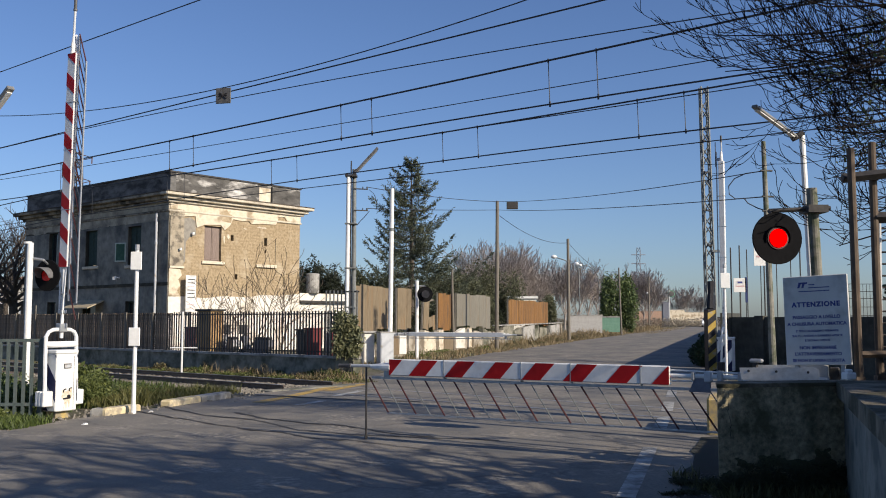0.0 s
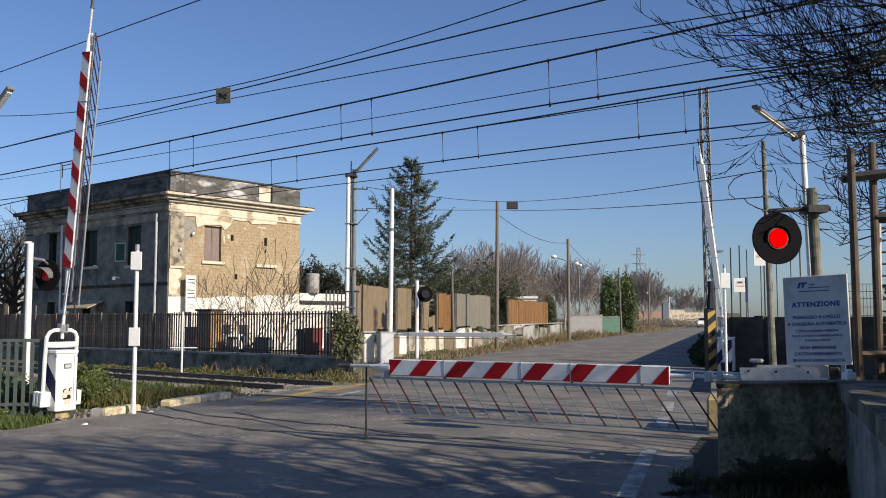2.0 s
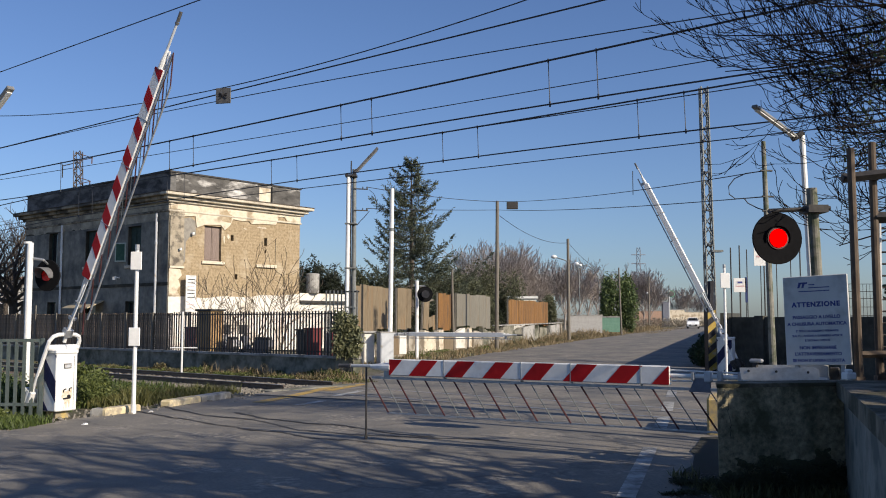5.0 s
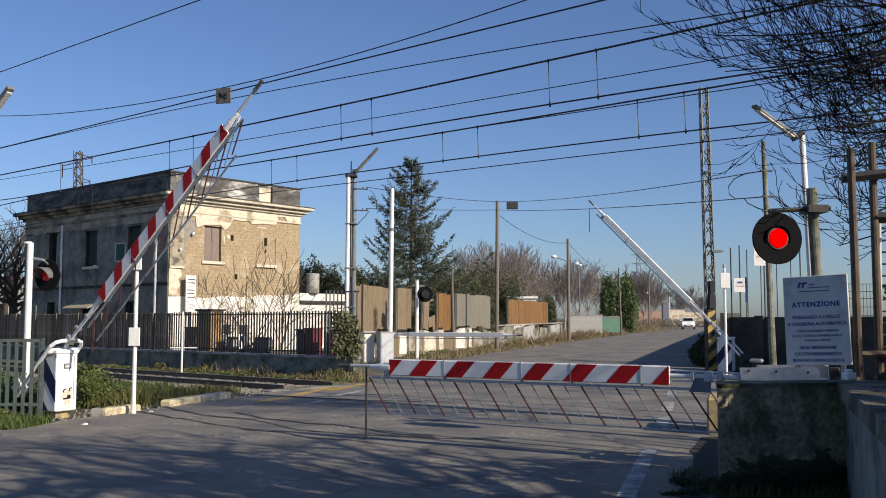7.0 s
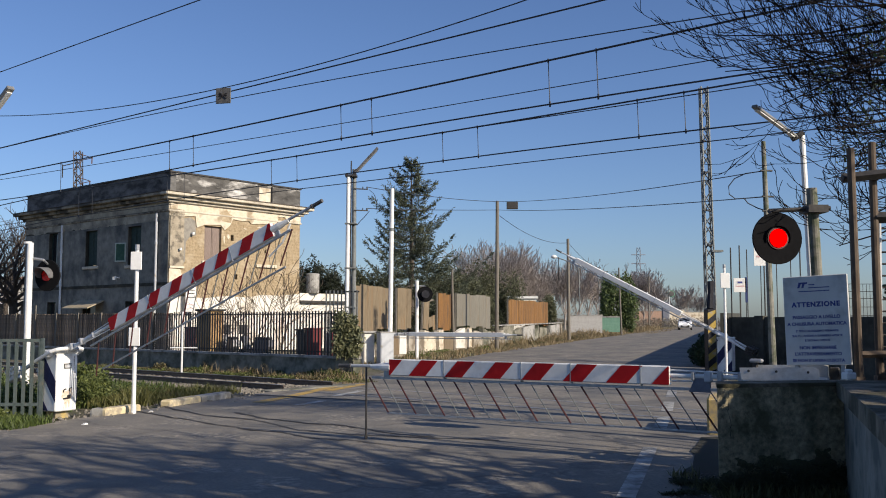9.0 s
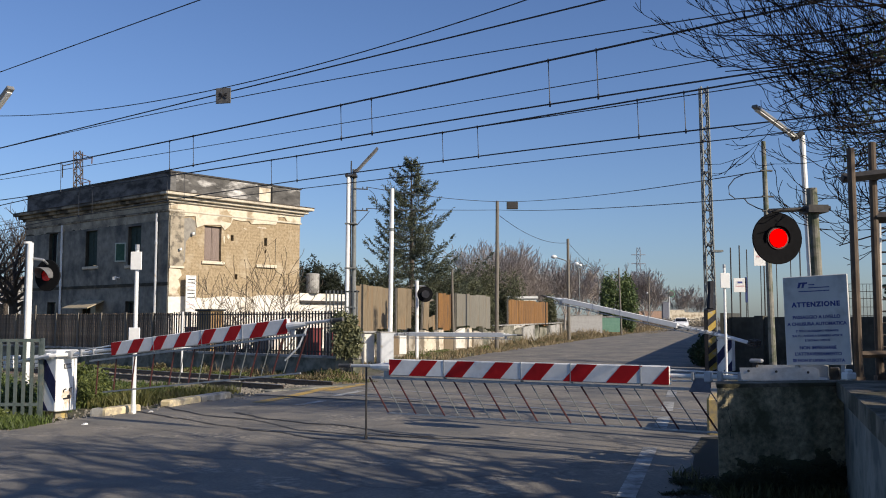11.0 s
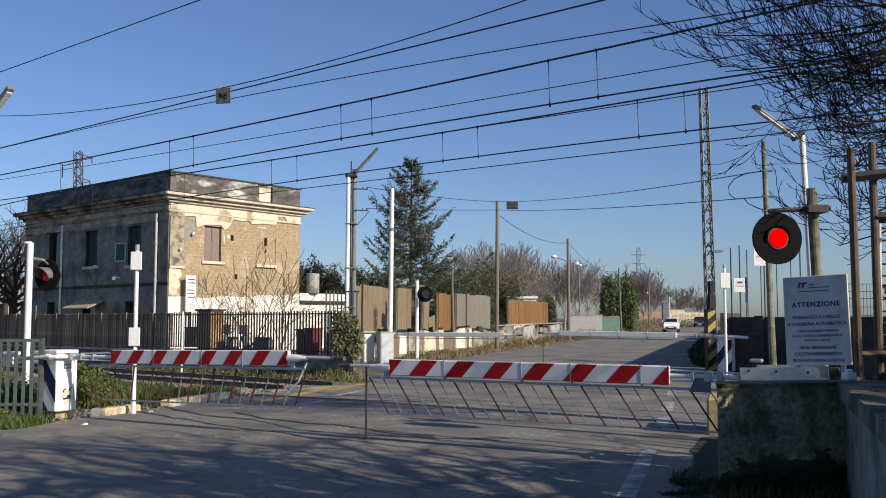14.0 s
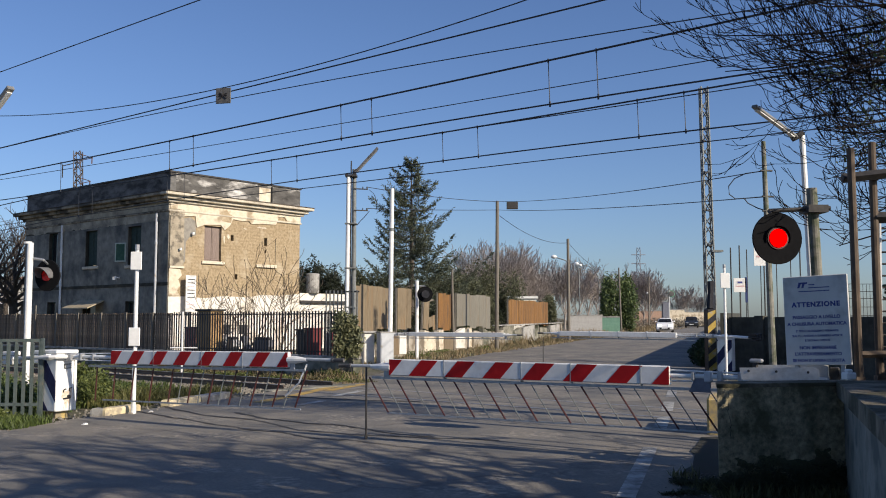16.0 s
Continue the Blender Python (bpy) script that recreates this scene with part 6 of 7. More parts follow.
def yard_clutter():
    """Scrap, bins and cabinets between the fence and the station house."""
    def at(s0, c):
        return rail_at(s0, c)
    t = thing("wooden_cupboard", pose(*at(-29.61, 21.6), 0, 0, TURN), "old brown wooden cupboard standing in the yard", "cupboard")
    part("body", boxed(((-0.45, -0.3, 0), (0.45, 0.3, 1.92)), bevel=0.02), M_CUPBOARD, t)
    for x in (-0.22, 0.22):
        part("door", boxed(((x - 0.2, -0.325, 0.1), (x + 0.2, -0.303, 1.84))), M_CUPBOARD, t)
    part("top", boxed(((-0.5, -0.35, 1.92), (0.5, 0.35, 1.99))), M_DARKSTEEL, t)
    for x, c, w, h, mat, lab in ((-23.88, 21.7, 0.45, 1.25, M_BINRED, "dark red plastic bin in the yard"), (-24.65, 22.0, 0.5, 1.2, M_DARKSTEEL, "black bin in the yard"), (-22.79, 21.6, 0.4, 1.1, M_BINRED, "dark red plastic bin in the yard"), (-31.04, 21.8, 0.4, 1.25, M_BINPINK, "faded pinkish plastic bin in the yard")):
        b = thing("wheelie_bin", pose(*at(x, c), 0, 0, TURN + random.uniform(-20, 20)), lab, "bin", "bins in the yard")
        bm = boxed(((-w / 2, -w / 2, 0.08), (w / 2, w / 2, h)), bevel=0.04)
        for v in bm.verts:
            k = 0.82 + 0.18 * v.co.z / h
            v.co.x *= k
            v.co.y *= k
        part("tub", bm, mat, b)
        part("lid", boxed(((-w / 2 - 0.02, -w / 2 - 0.04, h), (w / 2 + 0.02, w / 2 + 0.02, h + 0.06)), bevel=0.02), mat, b)
        for sx in (-1, 1):
            part("wheel", rodded(((sx * w * 0.32, w * 0.4, 0.1), (sx * w * 0.42, w * 0.4, 0.1), 0.1), n=12), M_TYRE, b)
    # a row of parked scooters under covers
    for x, c, k in ((-28.84, 21.9, 0), (-27.33, 21.9, 2)):
        m = thing("motor_scooter", pose(*at(x, c), 0, 0, TURN + 70 + 12 * k), "dark motor scooter parked behind the fence", "scooter", "scooters")
        for y in (-0.6, 0.6):
            part("wheel", rodded(((-0.05, y, 0.26), (0.05, y, 0.26), 0.26), n=16), M_TYRE, m)
        bm = bmesh.new()
        prism(bm, [(-0.75, 0.45), (-0.2, 0.3), (0.3, 0.3), (0.5, 0.75), (0.62, 0.95), (0.5, 1.0), (0.35, 0.6), (-0.1, 0.45), (-0.2, 0.85), (-0.85, 0.85), (-0.9, 0.6)], -0.14, 0.14, "x")
        part("body", bm, M_SCOOT, m)
        part("seat", boxed(((-0.13, -0.85, 0.85), (0.13, -0.15, 0.95)), bevel=0.03), M_TYRE, m)
        part("handlebar", rodded(((-0.33, 0.52, 1.08), (0.33, 0.52, 1.08), 0.02), ((0, 0.58, 0.3), (0, 0.5, 1.08), 0.03), n=8), M_DARKSTEEL, m)
        part("windscreen", boxed(((-0.2, 0.58, 1.05), (0.2, 0.6, 1.4))), M_DARKSTEEL, m)
    # low annex behind the house with a cistern
    a = thing("annex", pose(-12.19, 41.0, 0, 0, 0, TURN) @ pose(-0.1, 7.7, 0), "low white annex with a flat roof behind the house", "shed")
    part("wall", boxed(((-3, 0, 0), (0, 4.0, 2.45))), M_PLASTER_W, a)
    part("roof", boxed(((-3, 0.0, 2.45), (0.18, 4.1, 2.58))), M_DARKSTEEL, a)
    part("roof_edge", boxed(((-3, 0.0, 2.58), (0.12, 4.05, 2.95))), M_PLASTER_W, a)
    t = thing("cistern", pose(-6.70, 47.6, 2.97), "grey cylindrical cistern on the annex roof", "tank")
    part("tank", rodded(((0, 0, 0), (0, 0, 0.95), 0.32, 0.34), n=20), M_CONC, t)
    part("lid", rodded(((0, 0, 0.95), (0, 0, 1.0), 0.36, 0.3), n=20), M_CONC, t)


M_BINPINK = surface("faded_red_plastic", (0.3, 0.12, 0.1), (0.42, 0.19, 0.16), 6, 0.6, bump=0.1)
M_BINRED = surface("dark_red_plastic", (0.12, 0.02, 0.02), (0.18, 0.035, 0.03), 6, 0.5, bump=0.05)
M_CUPBOARD = surface("yellow_brown_wood", (0.24, 0.15, 0.06), (0.4, 0.26, 0.11), 6, 0.7, bump=0.2, stretch=(6, 6, 0.7))
M_SCOOT = surface("scooter_paint", (0.07, 0.072, 0.085), (0.13, 0.13, 0.14), 6, 0.4, bump=0.03)


def far_walls():
    for (x0, x1, d, z0, z1), mat, lab in (((10.23, 12.88, 75, 0.55, 1.96), M_PALECONC, "low grey concrete wall by the far road"), ((13.40, 14.87, 78, 0.60, 1.83), M_PLASTGREEN, "green sheet fence panel by the far road"), ((32.74, 39.17, 160, 0.3, 3.20), M_BRICKRED, "long low brick wall far off"), ((36.73, 39.10, 150, 0.3, 3.28), M_PLASTER_C, "low tan building far off"), ((38.92, 42.57, 151, 0.3, 2.92), M_PLASTER_C, "low pale building far off")):
        t = thing("far_wall", pose(x0, d, z0), lab, "wall", "walls along the far road")
        part("face", boxed(((0, 0, 0), (x1 - x0, 0.3, z1 - z0))), mat, t)
        part("coping", boxed(((-0.05, -0.05, z1 - z0), (x1 - x0 + 0.05, 0.35, z1 - z0 + 0.08))), M_CONC, t)
    b = thing("far_house", pose(-35.13, 75, 0.3, 0, 0, -15), "pale low house far behind the trees", "house")
    part("wall", boxed(((-5, 0, 0), (3, 6, 4.6))), M_PLASTER_W, b)
    part("roof", boxed(((-5.3, -0.3, 4.6), (3.3, 6.3, 4.8))), M_BRICKRED, b)
    for x in (-3.4, -1.0, 1.2):
        part("window", boxed(((x, -0.05, 1.2), (x + 0.9, 0.02, 2.6))), M_DARK, b)
    b = thing("white_shed", pose(6.44, 75, 0.4), "white flat roof behind the orange fence", "shed")
    part("wall", boxed(((-1.1, 0, 0), (1.1, 3, 2.95))), M_PLASTER_W, b)
    part("roof", boxed(((-1.25, -0.15, 2.95), (1.25, 3.1, 3.12))), M_PAINT_W, b)


# ---- cars ----
M_HEADLIT = glowing("lit_headlight", (1.0, 0.97, 0.92), 1.6)
M_SCREEN = surface("reflecting_windscreen", (0.02, 0.022, 0.026), (0.06, 0.063, 0.068), 1.5, 0.15, bump=0)


def car(at, paint, label, length, width, height, lamps):
    c = thing("car", at, label, "car", "cars on the far road")
    L2, W2 = length / 2, width / 2
    bm = bmesh.new()
    prism(bm, [(-L2, 0.4), (-L2 + 0.04, 0.8), (-L2 + 0.2, 0.95), (L2 - 0.95, 0.98), (L2 - 0.45, 0.88), (L2 - 0.12, 0.72), (L2, 0.5), (L2 - 0.03, 0.3), (L2 - 0.2, 0.22), (-L2 + 0.2, 0.22)], -W2, W2, "y")
    bmesh.ops.bevel(bm, geom=list(bm.edges), offset=0.09, segments=3, affect="EDGES")
    body = part("body", bm, paint, c)
    bm = bmesh.new()
    lo, hi = [(-L2 + 0.08, 0.9), (L2 - 0.9, 0.94)], [(-L2 + 0.5, height), (L2 - 1.7, height)]
    va = [bm.verts.new((x, y, z)) for x, z in lo for y in (-W2 + 0.06, W2 - 0.06)]
    vb = [bm.verts.new((x, y, z)) for x, z in hi for y in (-W2 + 0.22, W2 - 0.22)]
    for q in ((0, 1, 3, 2),):
        bm.faces.new([va[i] for i in q])
        bm.faces.new([vb[i] for i in q])
    for i, j in ((0, 1), (1, 3), (3, 2), (2, 0)):
        bm.faces.new((va[i], va[j], vb[j], vb[i]))
    bmesh.ops.bevel(bm, geom=list(bm.edges), offset=0.07, segments=3, affect="EDGES")
    part("cabin", bm, paint, c)
    xw0, xw1 = L2 - 0.9, L2 - 1.7
    bm = bmesh.new()
    k0, k1 = 0.06, 0.84
    f = lambda k, s: (xw0 + (xw1 - xw0) * k + 0.012, s * ((W2 - 0.12) + (-0.16) * k), 0.94 + (height - 0.94) * k + 0.01)
    bm.faces.new([bm.verts.new(f(k0, -1)), bm.verts.new(f(k0, 1)), bm.verts.new(f(k1, 1)), bm.verts.new(f(k1, -1))])
    bmesh.ops.solidify(bm, geom=list(bm.faces), thickness=0.01)
    part("windscreen", bm, M_SCREEN, c)
    for s in (-1, 1):
        part("side_window", boxed(((-L2 + 0.7, s * (W2 - 0.15) - 0.03, 0.95), (L2 - 1.65, s * (W2 - 0.15) + 0.03, height - 0.15))), M_GLASSD, c)
        part("headlight", boxed(((L2 - 0.2, s * (W2 - 0.28) - 0.17, 0.6), (L2 - 0.02, s * (W2 - 0.28) + 0.17, 0.76)), bevel=0.03), lamps, c)
        part("mirror", boxed(((L2 - 1.3, s * (W2 + 0.07) - 0.07, 0.98), (L2 - 1.18, s * (W2 + 0.07) + 0.07, 1.09)), bevel=0.02), paint, c)
        for x in (-L2 + 0.75, L2 - 0.8):
            w = part("wheel", rodded(((x, s * (W2 - 0.2), 0.3), (x, s * (W2 + 0.005), 0.3), 0.3), n=20), M_TYRE, c)
            part("rim", rodded(((x, s * (W2 + 0.006), 0.3), (x, s * (W2 + 0.012), 0.3), 0.19), n=16), M_CHROME, w)
    part("grille", boxed(((L2 - 0.06, -0.45, 0.32), (L2 + 0.01, 0.45, 0.5))), M_DARK, c)
    part("number_plate", boxed(((L2 + 0.011, -0.26, 0.4), (L2 + 0.018, 0.26, 0.5))), M_PAINT_W, c)
    return c


def road_pose(x, y, dx, dy):
    return pose(x, y, rise(y) + 0.02, 0, 0.3, math.degrees(math.atan2(dy, dx)))


white_car = car(road_pose(38.2, 132, -0.4, -0.92), M_CARW, "small white hatchback approaching on the far road", 3.7, 1.5, 1.36, M_HEADLIT)
dark_car = car(road_pose(60, 190, -0.4, -0.92), M_CARD, "dark hatchback approaching on the far road", 4.0, 1.72, 1.48, M_CHROME)


def cars_move():
    def drive(ob, rows):
        out = []
        for i, (t, x, y) in enumerate(rows):
            out.append((t, road_pose(x, y, -0.262, -0.965)))
        walk(ob, out)
    drive(white_car, [(0.0, 37.6, 132), (2.5, 34.6, 124), (4.2, 32.3, 118.6), (6.3, 29.8, 112), (8.5, 27.7, 105.8), (11.3, 25.1, 98), (12.5, 23.9, 94.8), (14.5, 21.9, 89.6), (16.0, 20.6, 86)])
    drive(dark_car, [(0.0, 57.0, 192), (8.0, 45.6, 158), (12.5, 39.1, 139), (14.5, 36.0, 131), (16.0, 33.5, 125)])


def shade_wall():
    """Unseen wall added by the pavement; closes the place, shades the low wall."""
    bm = bmesh.new()
    prism(bm, [(2.9, 2.6), (6.0, 10.42), (6.25, 10.32), (3.15, 2.5)], -0.05, 1.6, "z")
    tagged(part("wall_unseen", bm, M_WALLMOSS, None, "unseen plain concrete wall added beside the pavement for shade"), category="wall", kind="structure")


shade_wall()
markings()
cracks()
railway()
kerbs()
walls()
house()
overhead()
poles()
far_lamps()
signals()
notice()
marker_posts()
pavement_frame()
picket_fence()
board_fences()
near_fence()
yard_clutter()
far_walls()


# ---- plants ----
def seg_tube(V, F, pts, radii, sides):
    """Adds an open tapered tube to the lists."""
    base = len(V)
    for i, p in enumerate(pts):
        d = (pts[min(i + 1, len(pts) - 1)] - pts[max(i - 1, 0)])
        d = d.normalized() if d.length > 1e-6 else Vector((0, 0, 1))
        a = d.orthogonal().normalized()
        b = d.cross(a)
        for k in range(sides):
            w = 2 * math.pi * k / sides
            V.append(tuple(p + (a * math.cos(w) + b * math.sin(w)) * radii[i]))
    for i in range(len(pts) - 1):
        for k in range(sides):
            F.append((base + i * sides + k, base + i * sides + (k + 1) % sides, base + (i + 1) * sides + (k + 1) % sides, base + (i + 1) * sides + k))


def grow(out, rng, p, d, length, r, level, levels, kids, wander=0.22, lift=0.1, keep=0.62, rmin=0.004, fork=(0.45, 1.0)):
    """A limb that wanders, thins and bears smaller limbs."""
    steps = 5 if level < 2 else 4 if level < 4 else 2
    pts, radii = [p.copy()], [r]
    for i in range(steps):
        d = (d + Vector((rng.gauss(0, wander), rng.gauss(0, wander), rng.gauss(0, wander) + lift * (0.3 + 0.3 * level)))).normalized()
        p = p + d * length / steps
        pts.append(p.copy())
        radii.append(max(rmin, r * (1 - 0.7 * (i + 1) / steps)))
    seg_tube(*out[0 if level < 2 else 1], pts, radii, 7 if level == 0 else 5 if level == 1 else 3)
    if level + 1 >= levels:
        return
    for k in range(kids[level]):
        f = 0.25 + 0.75 * (k + rng.random()) / kids[level]
        i = min(int(f * steps), steps - 1)
        q = pts[i].lerp(pts[i + 1], f * steps - i)
        ax = (pts[i + 1] - pts[i]).normalized()
        side = ax.orthogonal().normalized()
        side.rotate(Matrix.Rotation(rng.uniform(0, 2 * math.pi), 3, ax))
        a = rng.uniform(*fork)
        nd = (ax * math.cos(a) + side * math.sin(a)).normalized()
        grow(out, rng, q, nd, length * keep * rng.uniform(0.7, 1.2) * (1.1 - 0.4 * f), max(rmin, radii[i] * 0.55), level + 1, levels, kids, wander, lift, keep, rmin, fork)


def bare_tree(at, seed, trunk, limbs, label, levels=5, kids=(0, 6, 5, 4, 3), mats=None, group="bare trees", r0=0.16, wander=0.22, lift=0.1, rmin=0.004, lean=(0, 0), name="bare_tree", limb=0.45, keep=0.62, fork=(0.45, 1.0)):
    """A leafless tree: a trunk of the given height and limbs given as direction and length."""
    rng = random.Random(seed)
    t = thing(name, pose(*at), label, "tree", group)
    out = (([], []), ([], []))
    top = Vector((lean[0], lean[1], trunk))
    pts = [Vector((lean[0] * k * k, lean[1] * k * k, trunk * k)) + Vector((rng.gauss(0, 0.03), rng.gauss(0, 0.03), 0)) * (k > 0) for k in (0, 0.25, 0.5, 0.75, 1)]
    seg_tube(*out[0], pts, [r0 * 1.25, r0, r0 * 0.9, r0 * 0.8, r0 * 0.7], 9)
    for dx, dy, dz, ln, zf in limbs:
        p = pts[2].lerp(pts[4], zf)
        grow(out, rng, p, Vector((dx, dy, dz)).normalized(), ln, r0 * limb, 1, levels, kids, wander, lift, keep, rmin, fork)
    mt = mats or (M_BARK, M_TWIG)
    raw("trunk", out[0][0], out[0][1], mt[0], t)
    raw("crown", out[1][0], out[1][1], mt[1], t)
    return t


def ring_limbs(seed, n, ln, up=(0.5, 1.4)):
    rng = random.Random(seed)
    return [(math.cos(i * 2.4), math.sin(i * 2.4), rng.uniform(*up), ln * rng.uniform(0.75, 1.15), (i + 0.5) / n) for i in range(n)]


def bush(at, seed, rx, ry, rz, n, size, material, label, name="bush", group="bushes", slim=0.6, stems=True, lumps=9, category="shrub"):
    """A leafy clump with an uneven outline: leaves gather in lobes on a few stems."""
    rng = random.Random(seed)
    t = thing(name, pose(*at), label, category, group)
    lobes = [(Vector((rng.uniform(-0.7, 0.7) * rx, rng.uniform(-0.7, 0.7) * ry, rng.uniform(0.12, 0.68) * rz)), rng.uniform(0.2, 0.36)) for _ in range(lumps)]
    pts = []
    for _ in range(n):
        c, r = rng.choice(lobes)
        v = Vector((rng.gauss(0, 1), rng.gauss(0, 1), rng.gauss(0, 1))).normalized() * (rng.random() ** 0.4) * r
        q = c + Vector((v.x * rx * 1.3, v.y * ry * 1.3, v.z * rz))
        if q.z > 0.01:
            pts.append(q)
    leaves("crown", pts, size, material, t, rng, slim=slim)
    if stems:
        V, F = [], []
        for c, r in lobes:
            seg_tube(V, F, [Vector((0.15 * c.x, 0.15 * c.y, -0.03)), c * 0.55, c], [0.03, 0.02, 0.008], 4)
        raw("stem", V, F, M_BARK, t)
    return t


def conifer(at, height, width, seed):
    """A tall open conifer: tiers of boughs that sink and turn up at the tip, hung with needle sprays."""
    rng = random.Random(seed)
    t = thing("conifer", pose(*at), "tall grey-green conifer with open upturned boughs", "tree", "evergreens")
    TV, TF, V, F = [], [], [], []
    seg_tube(TV, TF, [Vector((0, 0, 0)), Vector((0.05, 0, height * 0.5)), Vector((0, 0, height))], [0.22, 0.13, 0.012], 8)

    def spray(p, d, ln):
        """A short twig of needles."""
        for i in range(5):
            q = p + d * ln * (i + rng.random()) / 5
            e = (d + Vector((rng.gauss(0, 0.55), rng.gauss(0, 0.55), rng.gauss(0.05, 0.45)))).normalized()
            s = rng.uniform(0.11, 0.2)
            w = e.orthogonal().normalized()
            w.rotate(Matrix.Rotation(rng.uniform(0, 6.28), 3, e))
            w *= s * 0.16
            b = len(V)
            V.extend((tuple(q), tuple(q + e * s * 0.5 + w), tuple(q + e * s), tuple(q + e * s * 0.5 - w)))
            F.append((b, b + 1, b + 2, b + 3))

    z = 1.2
    while z < height - 0.1:
        f = (z - 1.2) / (height - 1.2)
        reach = width / 2 * (1 - f) ** 0.85
        for k in range(rng.randint(5, 8)):
            a = rng.uniform(0, 2 * math.pi)
            ln = reach * rng.choice((0.5, 0.7, 0.85, 1.0, 1.3)) * rng.uniform(0.85, 1.1) + 0.12
            o = Vector((math.cos(a), math.sin(a), 0))
            side = Vector((-o.y, o.x, 0))
            bend = rng.uniform(-0.12, 0.12) * ln
            pts = [Vector((0, 0, z)) + o * ln * u + side * bend * u * u + Vector((0, 0, ln * (-0.2 * u + 0.52 * u ** 3))) for u in (0, 0.2, 0.4, 0.6, 0.8, 1.0)]
            seg_tube(TV, TF, pts, [0.034 * (1 - f) + 0.01, 0.026, 0.02, 0.014, 0.009, 0.004], 4)
            for i in range(int(6 + ln * 18)):
                u = 0.22 + 0.78 * rng.random() ** 0.75
                k5 = min(int(u * 5), 4)
                p = pts[k5].lerp(pts[k5 + 1], u * 5 - k5)
                ax = (pts[k5 + 1] - pts[k5]).normalized()
                d = (ax * rng.uniform(0.3, 0.9) + side * rng.choice((-1, 1)) * rng.uniform(0.3, 0.9) + Vector((0, 0, rng.uniform(-0.55, 0.3)))).normalized()
                spray(p, d, (0.16 + 0.16 * ln * (1.1 - u)) * rng.uniform(0.7, 1.3))
            spray(pts[-1], (pts[-1] - pts[-2]).normalized(), 0.22)
        z += rng.uniform(0.22, 0.36)
    raw("trunk", TV, TF, M_BARK, t)
    raw("crown", V, F, M_NEEDLE, t)


def blades(name, spots, material, label, h, seed, w=0.012):
    """Grass and weeds as many single blades, on patches given as centre, half sizes, turn and count."""
    rng = random.Random(seed)
    V, F = [], []
    for cx, cy, rx, ry, turn, n in spots:
        ca, sa = math.cos(radians(turn)), math.sin(radians(turn))
        for _ in range(n):
            u, v = rng.uniform(-1, 1) * rx, rng.uniform(-1, 1) * ry
            x, y = cx + u * ca - v * sa, cy + u * sa + v * ca
            thick = 0.5 + 0.9 * noise.noise((x * 1.3, y * 1.3, seed))
            if thick < 0.2:
                continue
            hh = h * rng.uniform(0.35, 1.2) * min(1.4, thick + 0.3)
            a = rng.uniform(0, 6.28)
            lx, ly = rng.gauss(0, 0.35) * hh, rng.gauss(0, 0.35) * hh
            z = rise(y) - 0.04
            b = len(V)
            dx, dy = math.cos(a) * w, math.sin(a) * w
            V += [(x - dx, y - dy, z), (x + dx, y + dy, z), (x + lx * 0.4 + dx * 0.7, y + ly * 0.4 + dy * 0.7, z + hh * 0.6), (x + lx * 0.4 - dx * 0.7, y + ly * 0.4 - dy * 0.7, z + hh * 0.6), (x + lx, y + ly, z + hh)]
            F += [(b, b + 1, b + 2, b + 3), (b + 3, b + 2, b + 4)]
    return tagged(raw(name, V, F, material), label, "grass", kind="stuff")


